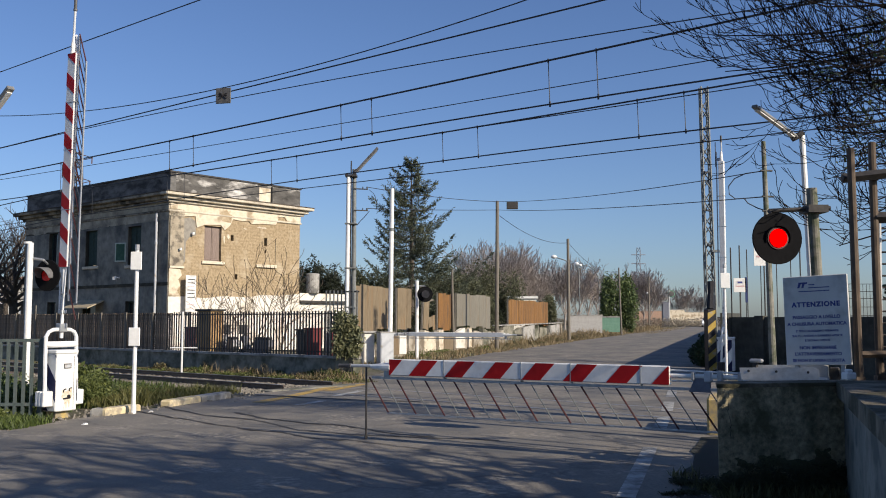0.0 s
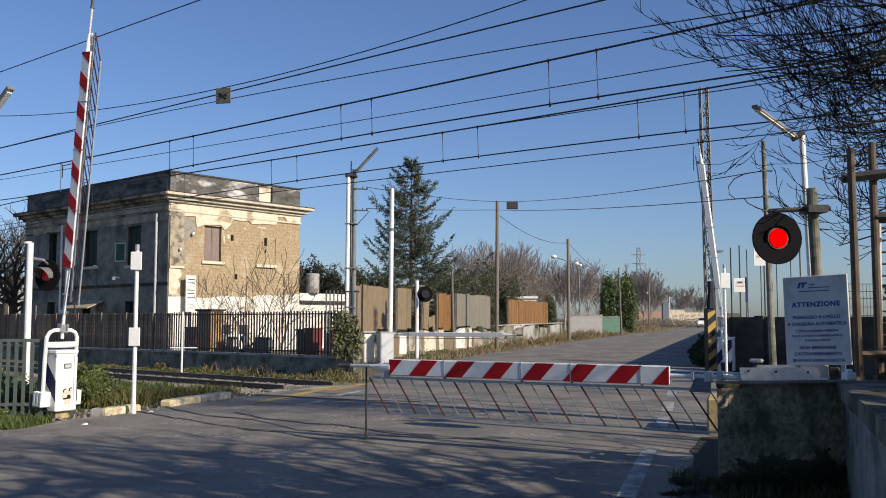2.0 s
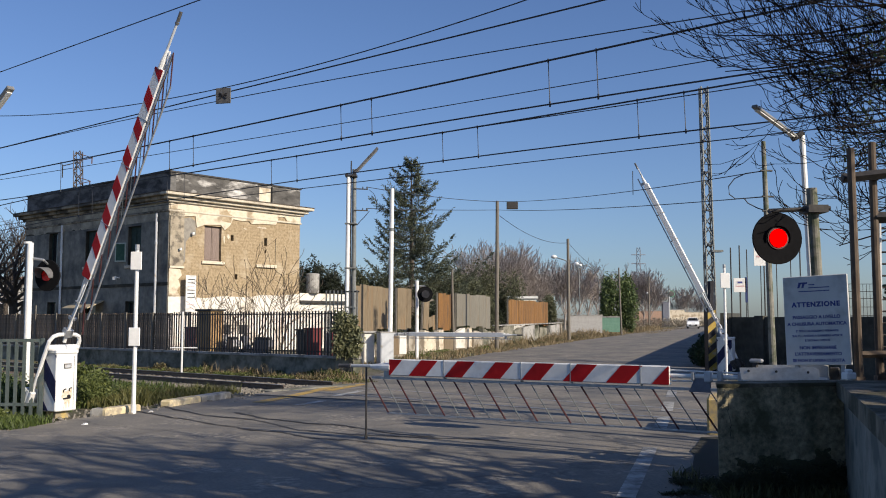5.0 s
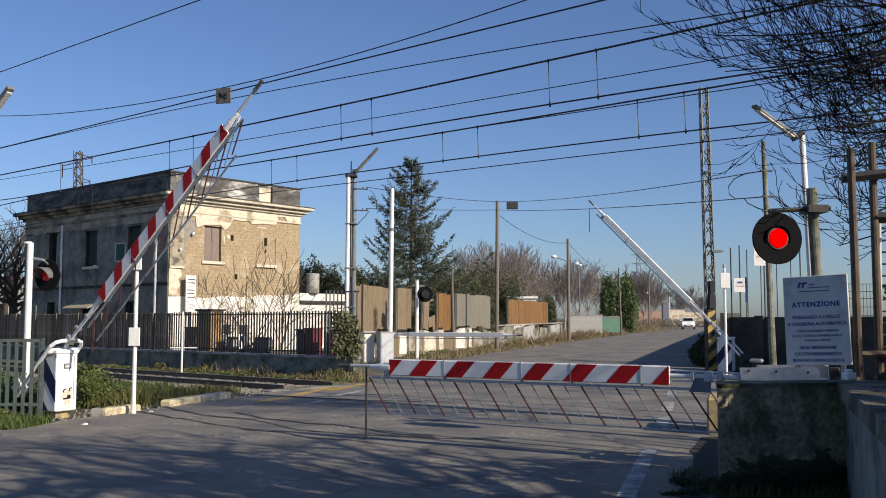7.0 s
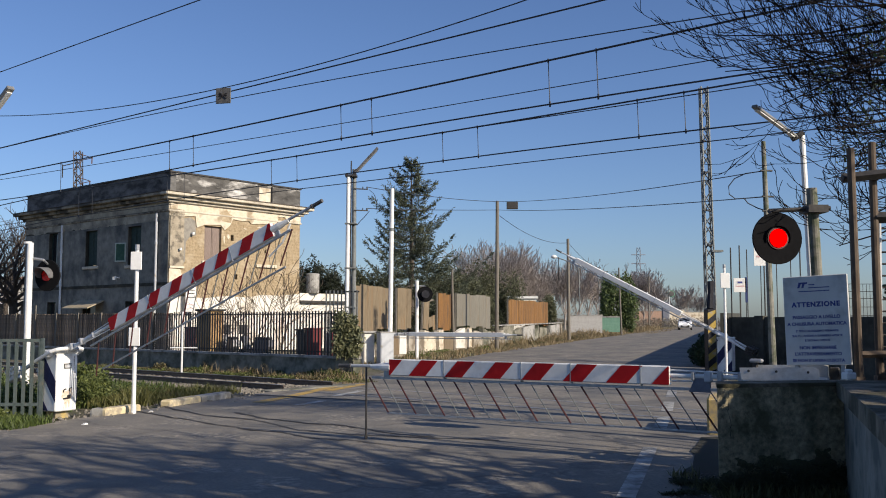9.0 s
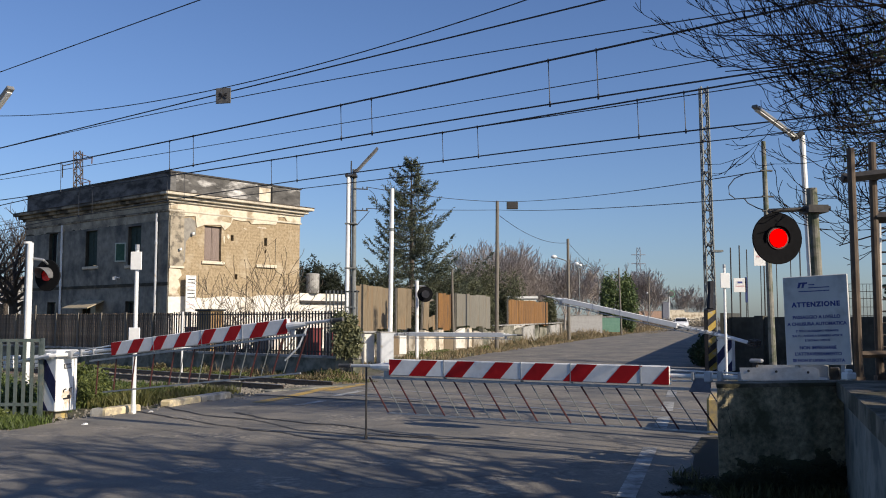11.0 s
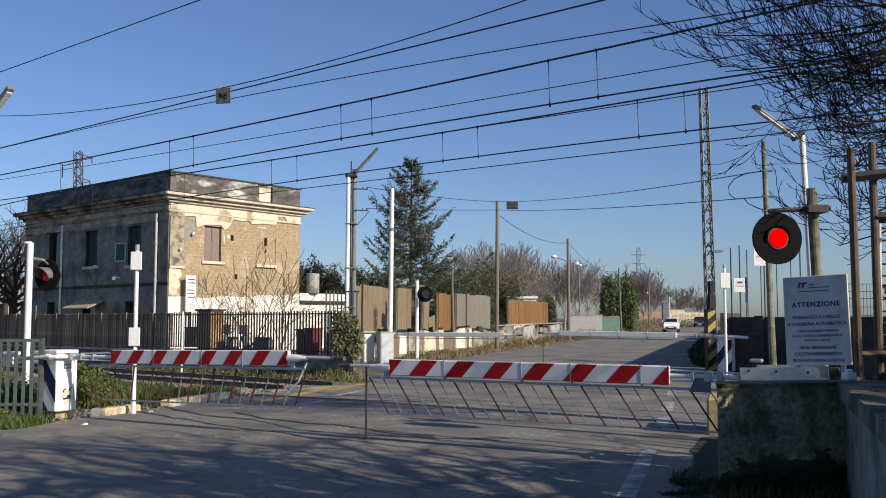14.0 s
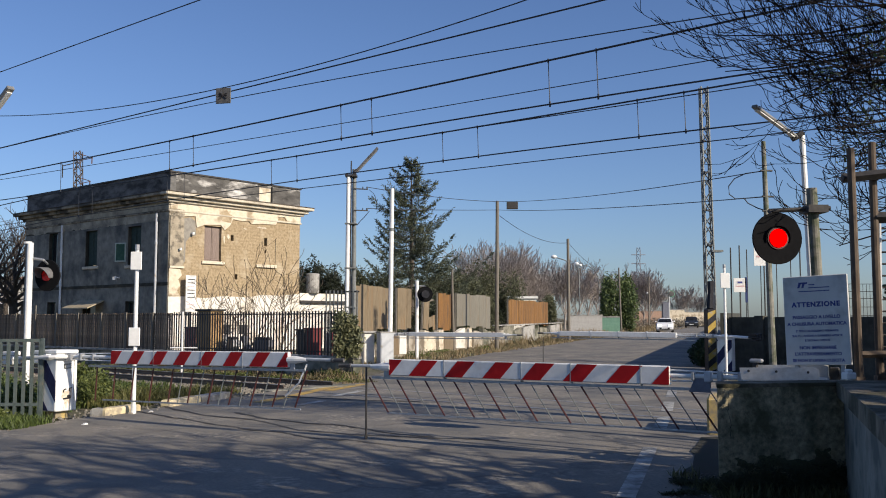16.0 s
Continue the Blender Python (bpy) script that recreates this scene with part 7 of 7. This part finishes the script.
def plants():
    # the bare tree over the pavement, and those beside the camera whose shadows cross the road
    rng = random.Random(5)
    boughs = []
    for n, (z0, z1), (a0, a1), (l0, l1) in ((14, (5.6, 7.4), (-30, 2), (2.9, 3.6)), (15, (4.7, 6.0), (-38, -4), (2.5, 3.1)), (12, (3.8, 4.9), (-44, -2), (1.9, 2.7))):
        for k in range(n):
            a = radians(a0 + (a1 - a0) * ((k * 4) % n + rng.random()) / n)
            boughs.append((-math.cos(a), rng.uniform(-0.3, 0.3), math.sin(a), rng.uniform(l0, l1), (z0 + (z1 - z0) * (k + 0.5) / n - 3.9) / 3.9))
    boughs += [(0.8, 0.3, 0.5, 2.4, 0.9), (0.6, -0.6, 0.6, 2.4, 1.0), (0.1, 0.8, 0.8, 2.4, 1.0)]
    bare_tree((7.3, 11.7, -0.05), 11, 7.8, boughs, "leafless tree with a wide crown of arching dark branches", 5, (0, 6, 5, 2), (M_TWIG, M_TWIG), r0=0.17, wander=0.09, lift=0.16, rmin=0.005, lean=(-0.2, -0.1), limb=0.14, keep=0.5, fork=(0.3, 0.85))
    iv = thing("ivy_growth", pose(0, 0, 0), "sparse green ivy leaves climbing among the bare branches", "ivy")
    ip = []
    for q in ((4.88, 11.50, 4.69), (5.27, 11.50, 5.18), (5.51, 11.60, 4.56), (5.14, 11.60, 3.66), (5.45, 11.60, 3.73), (5.61, 11.60, 4.99), (5.40, 11.60, 4.19)):
        for _ in range(45):
            ip.append(Vector(q) + Vector((rng.gauss(0, 0.1), rng.gauss(0, 0.15), rng.gauss(0, 0.11))))
    leaves("crown", ip, 0.06, M_LEAFD, iv, rng)
    bare_tree((9.7, 5.5, -0.05), 30, 3.6, ring_limbs(0, 9, 2.6), "leafless roadside tree with stout dark branches", 3, (0, 5, 4), r0=0.2, rmin=0.025, limb=0.6, keep=0.7)
    for k, (x, y, h, ln) in enumerate(( (5.2, 2.8, 4.2, 3.3), (4.1, 0.5, 4.6, 3.4), (6.2, 2.6, 4.3, 3.2), (7.8, 0.8, 4.6, 3.4), (5.2, 1.2, 4.2, 3.2), (7.0, 2.9, 6.0, 3.4))):
        bare_tree((x, y, -0.05), 31 + k, h, ring_limbs(1 + k, 9, ln), "leafless roadside tree with thin dark branches", 4, (0, 4, 3, 2), r0=0.2, rmin=0.014, limb=0.7, keep=0.68)
    conifer((-2.08, 60, 0.2), 12.0, 9.4, 5)
    # evergreens and shrubs behind the yard
    for k, (x, d, zt, w, mat, lab) in enumerate(((-7.64, 56, 5.52, 1.3, M_LEAFK, "dark evergreen shrub behind the house"), (-6.62, 56, 4.73, 1.2, M_LEAFK, "dark evergreen shrub behind the house"), (-8.62, 58, 6.09, 1.3, M_LEAFK, "dark evergreen shrub behind the house"), (-4.38, 58, 5.55, 2.0, M_LEAFO, "olive green tree behind the board fence"), (0.31, 64, 6.55, 2.6, M_LEAFO, "olive green tree behind the board fence"), (2.24, 68, 6.62, 2.5, M_LEAFO, "olive green tree behind the board fence"), (-0.72, 62, 5.56, 2.2, M_LEAFO, "olive green tree behind the board fence"), (4.44, 76, 6.00, 2.2, M_LEAFO, "olive green shrub behind the board fence"), (8.82, 80, 4.62, 1.0, M_LEAFO, "small olive green tree behind the fence"))):
        bush((x, d, 0.15), 50 + k, w, w, zt - 0.15, 12000, 0.22, mat, lab, "evergreen_tree", "evergreens", slim=0.35, lumps=16, category="tree")
    bush((16.6, 88, 0.3), 70, 1.7, 1.6, 6.3, 11000, 0.24, M_LEAFG, "dense dark green evergreen tree by the far road", "evergreen_tree", "evergreens", lumps=26, category="tree")
    bush((-2.56, 24.68, 0.58), 81, 0.52, 0.36, 1.3, 3200, 0.11, M_LEAF, "ivy covered bush at the end of the fence", "ivy_bush", lumps=14)
    bush((-2.40, 33.9, 0.7), 82, 0.5, 0.3, 0.6, 500, 0.1, M_LEAF, "ivy sprawling over the wall", "ivy_bush", lumps=6, stems=False)
    # bare shrub before the house
    for k, (s0, c, h) in enumerate(((-30.51, 22.6, 2.3), (-27.97, 22.4, 2.9), (-26.69, 22.7, 2.4))):
        p = rail_at(s0, c)
        bare_tree((p.x, p.y, 0), 90 + k, 0.7, ring_limbs(9 + k, 6, h, (1.0, 2.6)), "leafless shrub with thin upright branches", 4, (0, 4, 3, 2), (M_TWIGB, M_TWIGB), "bare shrubs", r0=0.05, wander=0.12, rmin=0.009, name="bare_shrub")
    # bare tree left of the house, woods far off with haze in their colour
    bare_tree((-29.23, 62, 0.2), 120, 4.2, ring_limbs(4, 10, 4.6), "leafless tree behind the station house", 4, (0, 7, 6, 5), (M_BARK, M_TWIG_FAR2), r0=0.2, rmin=0.014)
    bare_tree((-26.76, 55, 0.2), 121, 4.0, ring_limbs(6, 9, 4.2), "leafless tree behind the station house", 4, (0, 7, 6, 5), (M_BARK, M_TWIG_FAR2), r0=0.2, rmin=0.014)
    bare_tree((-24.3, 52.5, 0.1), 122, 3.4, ring_limbs(7, 11, 4.4), "stout leafless tree beside the station house", 4, (0, 8, 6, 5), (M_BARK, M_TWIG_FAR2), r0=0.27, rmin=0.014)
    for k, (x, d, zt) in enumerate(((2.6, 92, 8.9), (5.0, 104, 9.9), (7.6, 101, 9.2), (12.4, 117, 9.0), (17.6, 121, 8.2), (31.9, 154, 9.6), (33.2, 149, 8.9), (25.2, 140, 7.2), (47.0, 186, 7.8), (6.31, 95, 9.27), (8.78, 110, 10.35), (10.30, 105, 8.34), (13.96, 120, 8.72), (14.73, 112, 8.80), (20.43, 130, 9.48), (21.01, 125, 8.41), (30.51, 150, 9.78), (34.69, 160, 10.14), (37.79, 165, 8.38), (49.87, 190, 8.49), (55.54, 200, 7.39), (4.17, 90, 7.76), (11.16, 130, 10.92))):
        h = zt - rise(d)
        bare_tree((x, d, rise(d) - 0.1), 140 + k, h * 0.28, ring_limbs(20 + k, 11, h * 0.52, (1.3, 3.4)), "leafless tree in the distance with haze in its colour", 5, (0, 6, 5, 4), (M_TWIG_FAR, M_TWIG_FAR), "distant trees", r0=h * 0.014, wander=0.1, rmin=0.019, fork=(0.25, 0.7))
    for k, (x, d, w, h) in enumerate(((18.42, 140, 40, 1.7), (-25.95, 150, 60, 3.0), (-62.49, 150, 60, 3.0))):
        bush((x, d, rise(d) - 0.1), 200 + k, w, 3, h, 22000, 0.2, M_HEDGEFAR, "brown hedge in the distance with haze in its colour", "hedge", "distant hedges", lumps=60, stems=False, category="hedge")
    for k, (s, c, rx, rz) in enumerate(((-17.6, 17.1, 0.5, 0.34), (-19.0, 17.1, 0.5, 0.2), (-20.5, 17.1, 0.4, 0.16), (-18.2, 17.05, 0.4, 0.3), (-24.1, 17.1, 0.4, 0.16))):
        p = rail_at(s, c)
        bush((p.x, p.y, -0.02), 300 + k, rx, 0.22, rz, 500, 0.08, M_LEAFD if k % 2 else M_WEEDLEAF, "low creeper at the foot of the fence wall", "creeper", "creepers", lumps=10, stems=False)
    # two shrubs added out of view to keep sun off the low wall
    bush((4.9, 6.75, 0.0), 341, 0.5, 0.6, 2.75, 12000, 0.14, M_LEAFD, "unseen evergreen shrub added to shade the low wall", "bush", lumps=34)
    bush((5.0, 7.4, 0.0), 340, 0.42, 0.42, 2.6, 9000, 0.14, M_LEAFD, "unseen tall evergreen shrub added to shade the low wall", "bush", lumps=34)
    # unseen shrub added to cast shade on the far barrier's machine
    bush((13.1, 24.0, 0.0), 342, 1.1, 1.4, 5.3, 14000, 0.2, M_LEAFD, "unseen tall evergreen shrub added to shade the far barrier", "bush", lumps=40)
    rs = random.Random(9)
    for k in range(13):
        q = along_fence(0.02 + 0.085 * k + rs.uniform(-0.03, 0.03))
        off = rs.uniform(0.35, 1.9)
        bush((q.x + off, q.y - 0.35 * off, rise(q.y) - 0.03), 350 + k, rs.uniform(0.4, 0.9), rs.uniform(0.4, 0.8), rs.uniform(0.18, 0.5), 300, 0.09, rs.choice((M_DRYLEAF, M_DRYLEAF, M_WEEDLEAF)), "dry shrub on the verge of the far road", "dry_shrub", "dry shrubs", lumps=10, stems=False, slim=0.3)
    # weeds and grass
    e = lambda s, c: (rail_at(s, c).x, rail_at(s, c).y)
    blades("grass", [(-7.7, 14.0, 1.7, 0.5, -8, 6500), (-7.6, 15.6, 1.0, 1.2, 0, 900)], M_GRASS, "green tufts of grass at the pavement edge", 0.2, 3, 0.011)
    blades("weeds", [(-7.1, 16.9, 0.9, 0.8, 68, 1300), (-6.3, 18.9, 0.9, 0.55, 68, 1100), (-8.2, 20.3, 1.6, 1.0, 68, 1600), (*e(-21.5, 12.6), 3.0, 0.5, TURN, 1500)], M_GRASS, "green weeds beside the track", 0.15, 4, 0.014)
    blades("weeds", [(*e(-19.0, 16.85), 2.6, 0.3, TURN, 2200), (*e(-25, 16.8), 4.0, 0.3, TURN, 900)], M_WEED, "dry green weeds at the foot of the wall", 0.13, 5, 0.016)
    blades("dry_grass", [(*e(-18.4, 16.85), 1.6, 0.3, TURN, 900), (*e(-21.5, 16.9), 2.0, 0.2, TURN, 350)], M_DRYGRASS, "tall dry stalks at the foot of the fence wall", 0.34, 14, 0.008)
    blades("dry_grass", [(*e(-17.6, 16.2), 1.2, 0.5, TURN, 900), (-6.2, 18.5, 1.2, 0.7, 68, 900)], M_DRYGRASS, "short dry grass beside the track", 0.14, 15, 0.01)
    blades("dry_grass", [(-0.2, 38.6, 6.0, 1.25, 69, 1800), (4.0, 50.0, 8.0, 1.35, 70, 3200), (10.3, 69, 13.0, 1.6, 70, 5000), (24, 104, 22, 2.0, 71, 2600)], M_DRYGRASS, "dry straw-coloured grass along the far road", 0.16, 6, 0.02)
    blades("dry_grass", [(10.2, 70, 11.5, 0.9, 69.7, 5200), (20.0, 97, 16.0, 1.0, 70, 3000), (3.6, 50.5, 5.0, 0.5, 70, 500)], M_DRYGRASS, "tall dry brown grass along the far verge", 0.55, 12, 0.02)
    blades("weeds", [(0.1, 39.0, 5.5, 1.1, 69, 350), (4.2, 50.5, 8.0, 1.3, 70, 700), (10.4, 69.5, 12.0, 1.4, 70, 900)], M_WEED, "green-brown weeds on the far verge", 0.16, 8, 0.02)
    blades("dry_grass", [(2.38, 8.6, 0.06, 0.3, 20, 250), (3.0, 8.3, 0.6, 0.12, 12, 600), (2.4, 9.1, 0.12, 0.4, 0, 200)], M_WEED, "dark grass at the foot of the low wall", 0.15, 7, 0.008)
    for k, (x, y, rx, ry, rz, n, mat, lab) in enumerate(((-8.0, 13.9, 0.8, 0.3, 0.42, 2400, M_WEEDLEAF, "bushy green grass clump at the pavement edge"), (-7.1, 14.4, 0.5, 0.3, 0.28, 900, M_WEEDLEAF, "bushy green grass clump at the pavement edge"), (-6.6, 17.2, 0.45, 0.6, 0.72, 2000, M_WEEDLEAF, "lush green weeds behind the kerb"), (-6.1, 18.4, 0.5, 0.5, 0.34, 1100, M_WEEDLEAF, "lush green weeds behind the kerb"), (-5.35, 19.7, 0.5, 0.5, 0.2, 700, M_WEEDLEAF, "low green weeds behind the kerb"))):
        bush((x, y, -0.02), 400 + k, rx, ry, rz, n, 0.07, mat, lab, "weed_clump", "weeds", lumps=18, stems=False, slim=0.34)
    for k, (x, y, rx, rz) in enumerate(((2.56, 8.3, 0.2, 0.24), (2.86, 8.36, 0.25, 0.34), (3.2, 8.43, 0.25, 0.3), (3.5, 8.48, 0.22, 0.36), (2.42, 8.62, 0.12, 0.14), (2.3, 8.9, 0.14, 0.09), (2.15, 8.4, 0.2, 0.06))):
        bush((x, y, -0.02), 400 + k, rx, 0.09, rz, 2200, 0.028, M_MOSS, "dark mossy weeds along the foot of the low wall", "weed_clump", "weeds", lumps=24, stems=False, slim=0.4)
    for k in range(24):
        p = rail_at(-17.0 - 0.72 * k, (16.45, 16.7, 16.95)[k % 3])
        bush((p.x, p.y, -0.03), 450 + k, 0.7, 0.2, (0.1, 0.14, 0.09)[k % 3] * (1.4 if k < 8 else 0.9), 330, 0.06, (M_WEEDLEAF, M_DRYLEAF, M_DRYLEAF)[k % 3], "dry leafy weeds between the track and the wall", "weed_clump", "weeds", lumps=14, stems=False)
    for k in range(13):
        p = rail_at(-17.2 - 0.8 * k, (16.5, 17.0, 17.05)[k % 3])
        bush((p.x, p.y, -0.03), 420 + k, (0.3, 0.5, 0.25)[k % 3], 0.22, (0.14, 0.1, 0.26)[k % 3], 380, 0.065, (M_WEEDLEAF, M_DRYLEAF)[k % 2], "leafy weeds at the foot of the plinth wall", "weed_clump", "weeds", lumps=14, stems=False)
    for k, (x, y, rx, rz) in enumerate(((-7.9, 16.2, 0.6, 0.75), (-8.9, 16.4, 0.7, 0.8), (-7.2, 15.9, 0.35, 0.6), (-8.4, 17.6, 0.9, 0.8))):
        bush((x, y, -0.02), 470 + k, rx, 0.5, rz, 2200, 0.08, M_LEAFG, "tall dark green weeds behind the railing", "weed_clump", "weeds", lumps=20, stems=False, slim=0.34)
    blades("weeds", [(-6.3, 17.6, 0.7, 0.9, 68, 1600), (-5.7, 18.8, 0.9, 0.55, 68, 1800), (-5.1, 20.0, 0.7, 0.5, 68, 900)], M_YELLOWGRASS, "yellow-green grass behind the kerb", 0.26, 9, 0.01)
    bush((-7.2, 18.4, -0.02), 83, 0.6, 0.6, 0.8, 2200, 0.1, M_WEEDLEAF, "low green weeds behind the kerb", "weed_clump", "weeds", lumps=14, stems=False)
    bush((-6.4, 19.4, -0.02), 84, 0.7, 0.4, 0.22, 700, 0.08, M_WEEDLEAF, "low green weeds behind the kerb", "weed_clump", "weeds", lumps=16, stems=False)
    bush((-7.6, 20.0, -0.02), 85, 0.7, 0.6, 0.7, 1000, 0.09, M_WEEDLEAF, "low green weeds behind the kerb", "weed_clump", "weeds", lumps=12, stems=False)
    bush((8.85, 31.4, 0.0), 86, 0.42, 1.0, 1.15, 3000, 0.12, M_LEAFD, "dark shrub beside the far road", "bush", lumps=12)


def litter():
    """Loose stones along the road's edge and in the ballast, and scraps of paper."""
    rng = random.Random(77)
    V, F = [], []
    def stone(x, y, z, r):
        b = len(V)
        for k in range(6):
            a = k * math.pi / 3 + rng.uniform(-0.3, 0.3)
            V.append((x + r * math.cos(a) * rng.uniform(0.7, 1.2), y + r * math.sin(a) * rng.uniform(0.7, 1.2), z - 0.01))
        for k in range(3):
            a = k * 2.09 + rng.uniform(-0.4, 0.4)
            V.append((x + r * 0.5 * math.cos(a), y + r * 0.5 * math.sin(a), z + r * rng.uniform(0.5, 0.9)))
        for k in range(3):
            F.extend(((b + 2 * k, b + 2 * k + 1, b + 6 + k), (b + 2 * k + 1, b + (2 * k + 2) % 6, b + 6 + k), (b + (2 * k + 2) % 6, b + 6 + (k + 1) % 3, b + 6 + k)))
        F.append((b + 6, b + 7, b + 8))
    for _ in range(420):
        y = rng.uniform(12.5, 20)
        stone(road_left(y) + rng.gauss(-0.25, 0.3), y, 0.0, rng.uniform(0.008, 0.035))
    for _ in range(3600):
        p = rail_at(-16.0 - abs(rng.gauss(0, 5)), 14.6 + rng.uniform(-1.75, 1.5))
        stone(p.x, p.y, -0.03, rng.uniform(0.02, 0.05))
    for _ in range(260):
        y = rng.uniform(7.5, 9.5)
        stone(2.35 + 0.3 * (y - 8.4) + rng.gauss(0, 0.18), y, 0.0, rng.uniform(0.008, 0.03))
    tagged(raw("loose_stones", V, F, M_STONES), "loose grey-brown stones along road and track", "stones", kind="stuff")
    for x, y, a in ((-4.97, 15.88, 20), (-5.36, 13.99, 60)):
        bm = boxed(((-0.045, -0.03, 0.0), (0.045, 0.03, 0.01)), ((-0.02, -0.03, 0.01), (0.04, 0.02, 0.024)), bevel=0.005)
        tagged(part("paper_scrap", bm, M_PAINT_W, None, "crumpled scrap of white paper on ground", pose(x, y, 0.0, 0, 0, a)), category="litter", group="paper scraps")


M_STONES = surface("loose_stone", (0.08, 0.072, 0.06), (0.28, 0.255, 0.215), 3, 0.95, bump=0)
litter()


M_TWIGB = surface("brown_twigs", (0.1, 0.075, 0.05), (0.19, 0.145, 0.1), 6, 0.9, bump=0)
M_TWIG_FAR2 = surface("dark_brown_twigs", (0.035, 0.03, 0.026), (0.08, 0.066, 0.056), 4, 0.95, bump=0)
# leaf tones paled in place of haze over the far hedges
M_HEDGEFAR = leafy("haze_toned_hedge", (0.16, 0.14, 0.11), (0.24, 0.21, 0.16))
M_DRYLEAF = leafy("dry_weed_leaves", (0.07, 0.06, 0.025), (0.2, 0.17, 0.08))
M_WEED = leafy("weed_blades", (0.05, 0.06, 0.02), (0.17, 0.16, 0.07))
M_WEEDLEAF = leafy("weed_leaves", (0.045, 0.065, 0.014), (0.17, 0.2, 0.05))
plants()

motions()
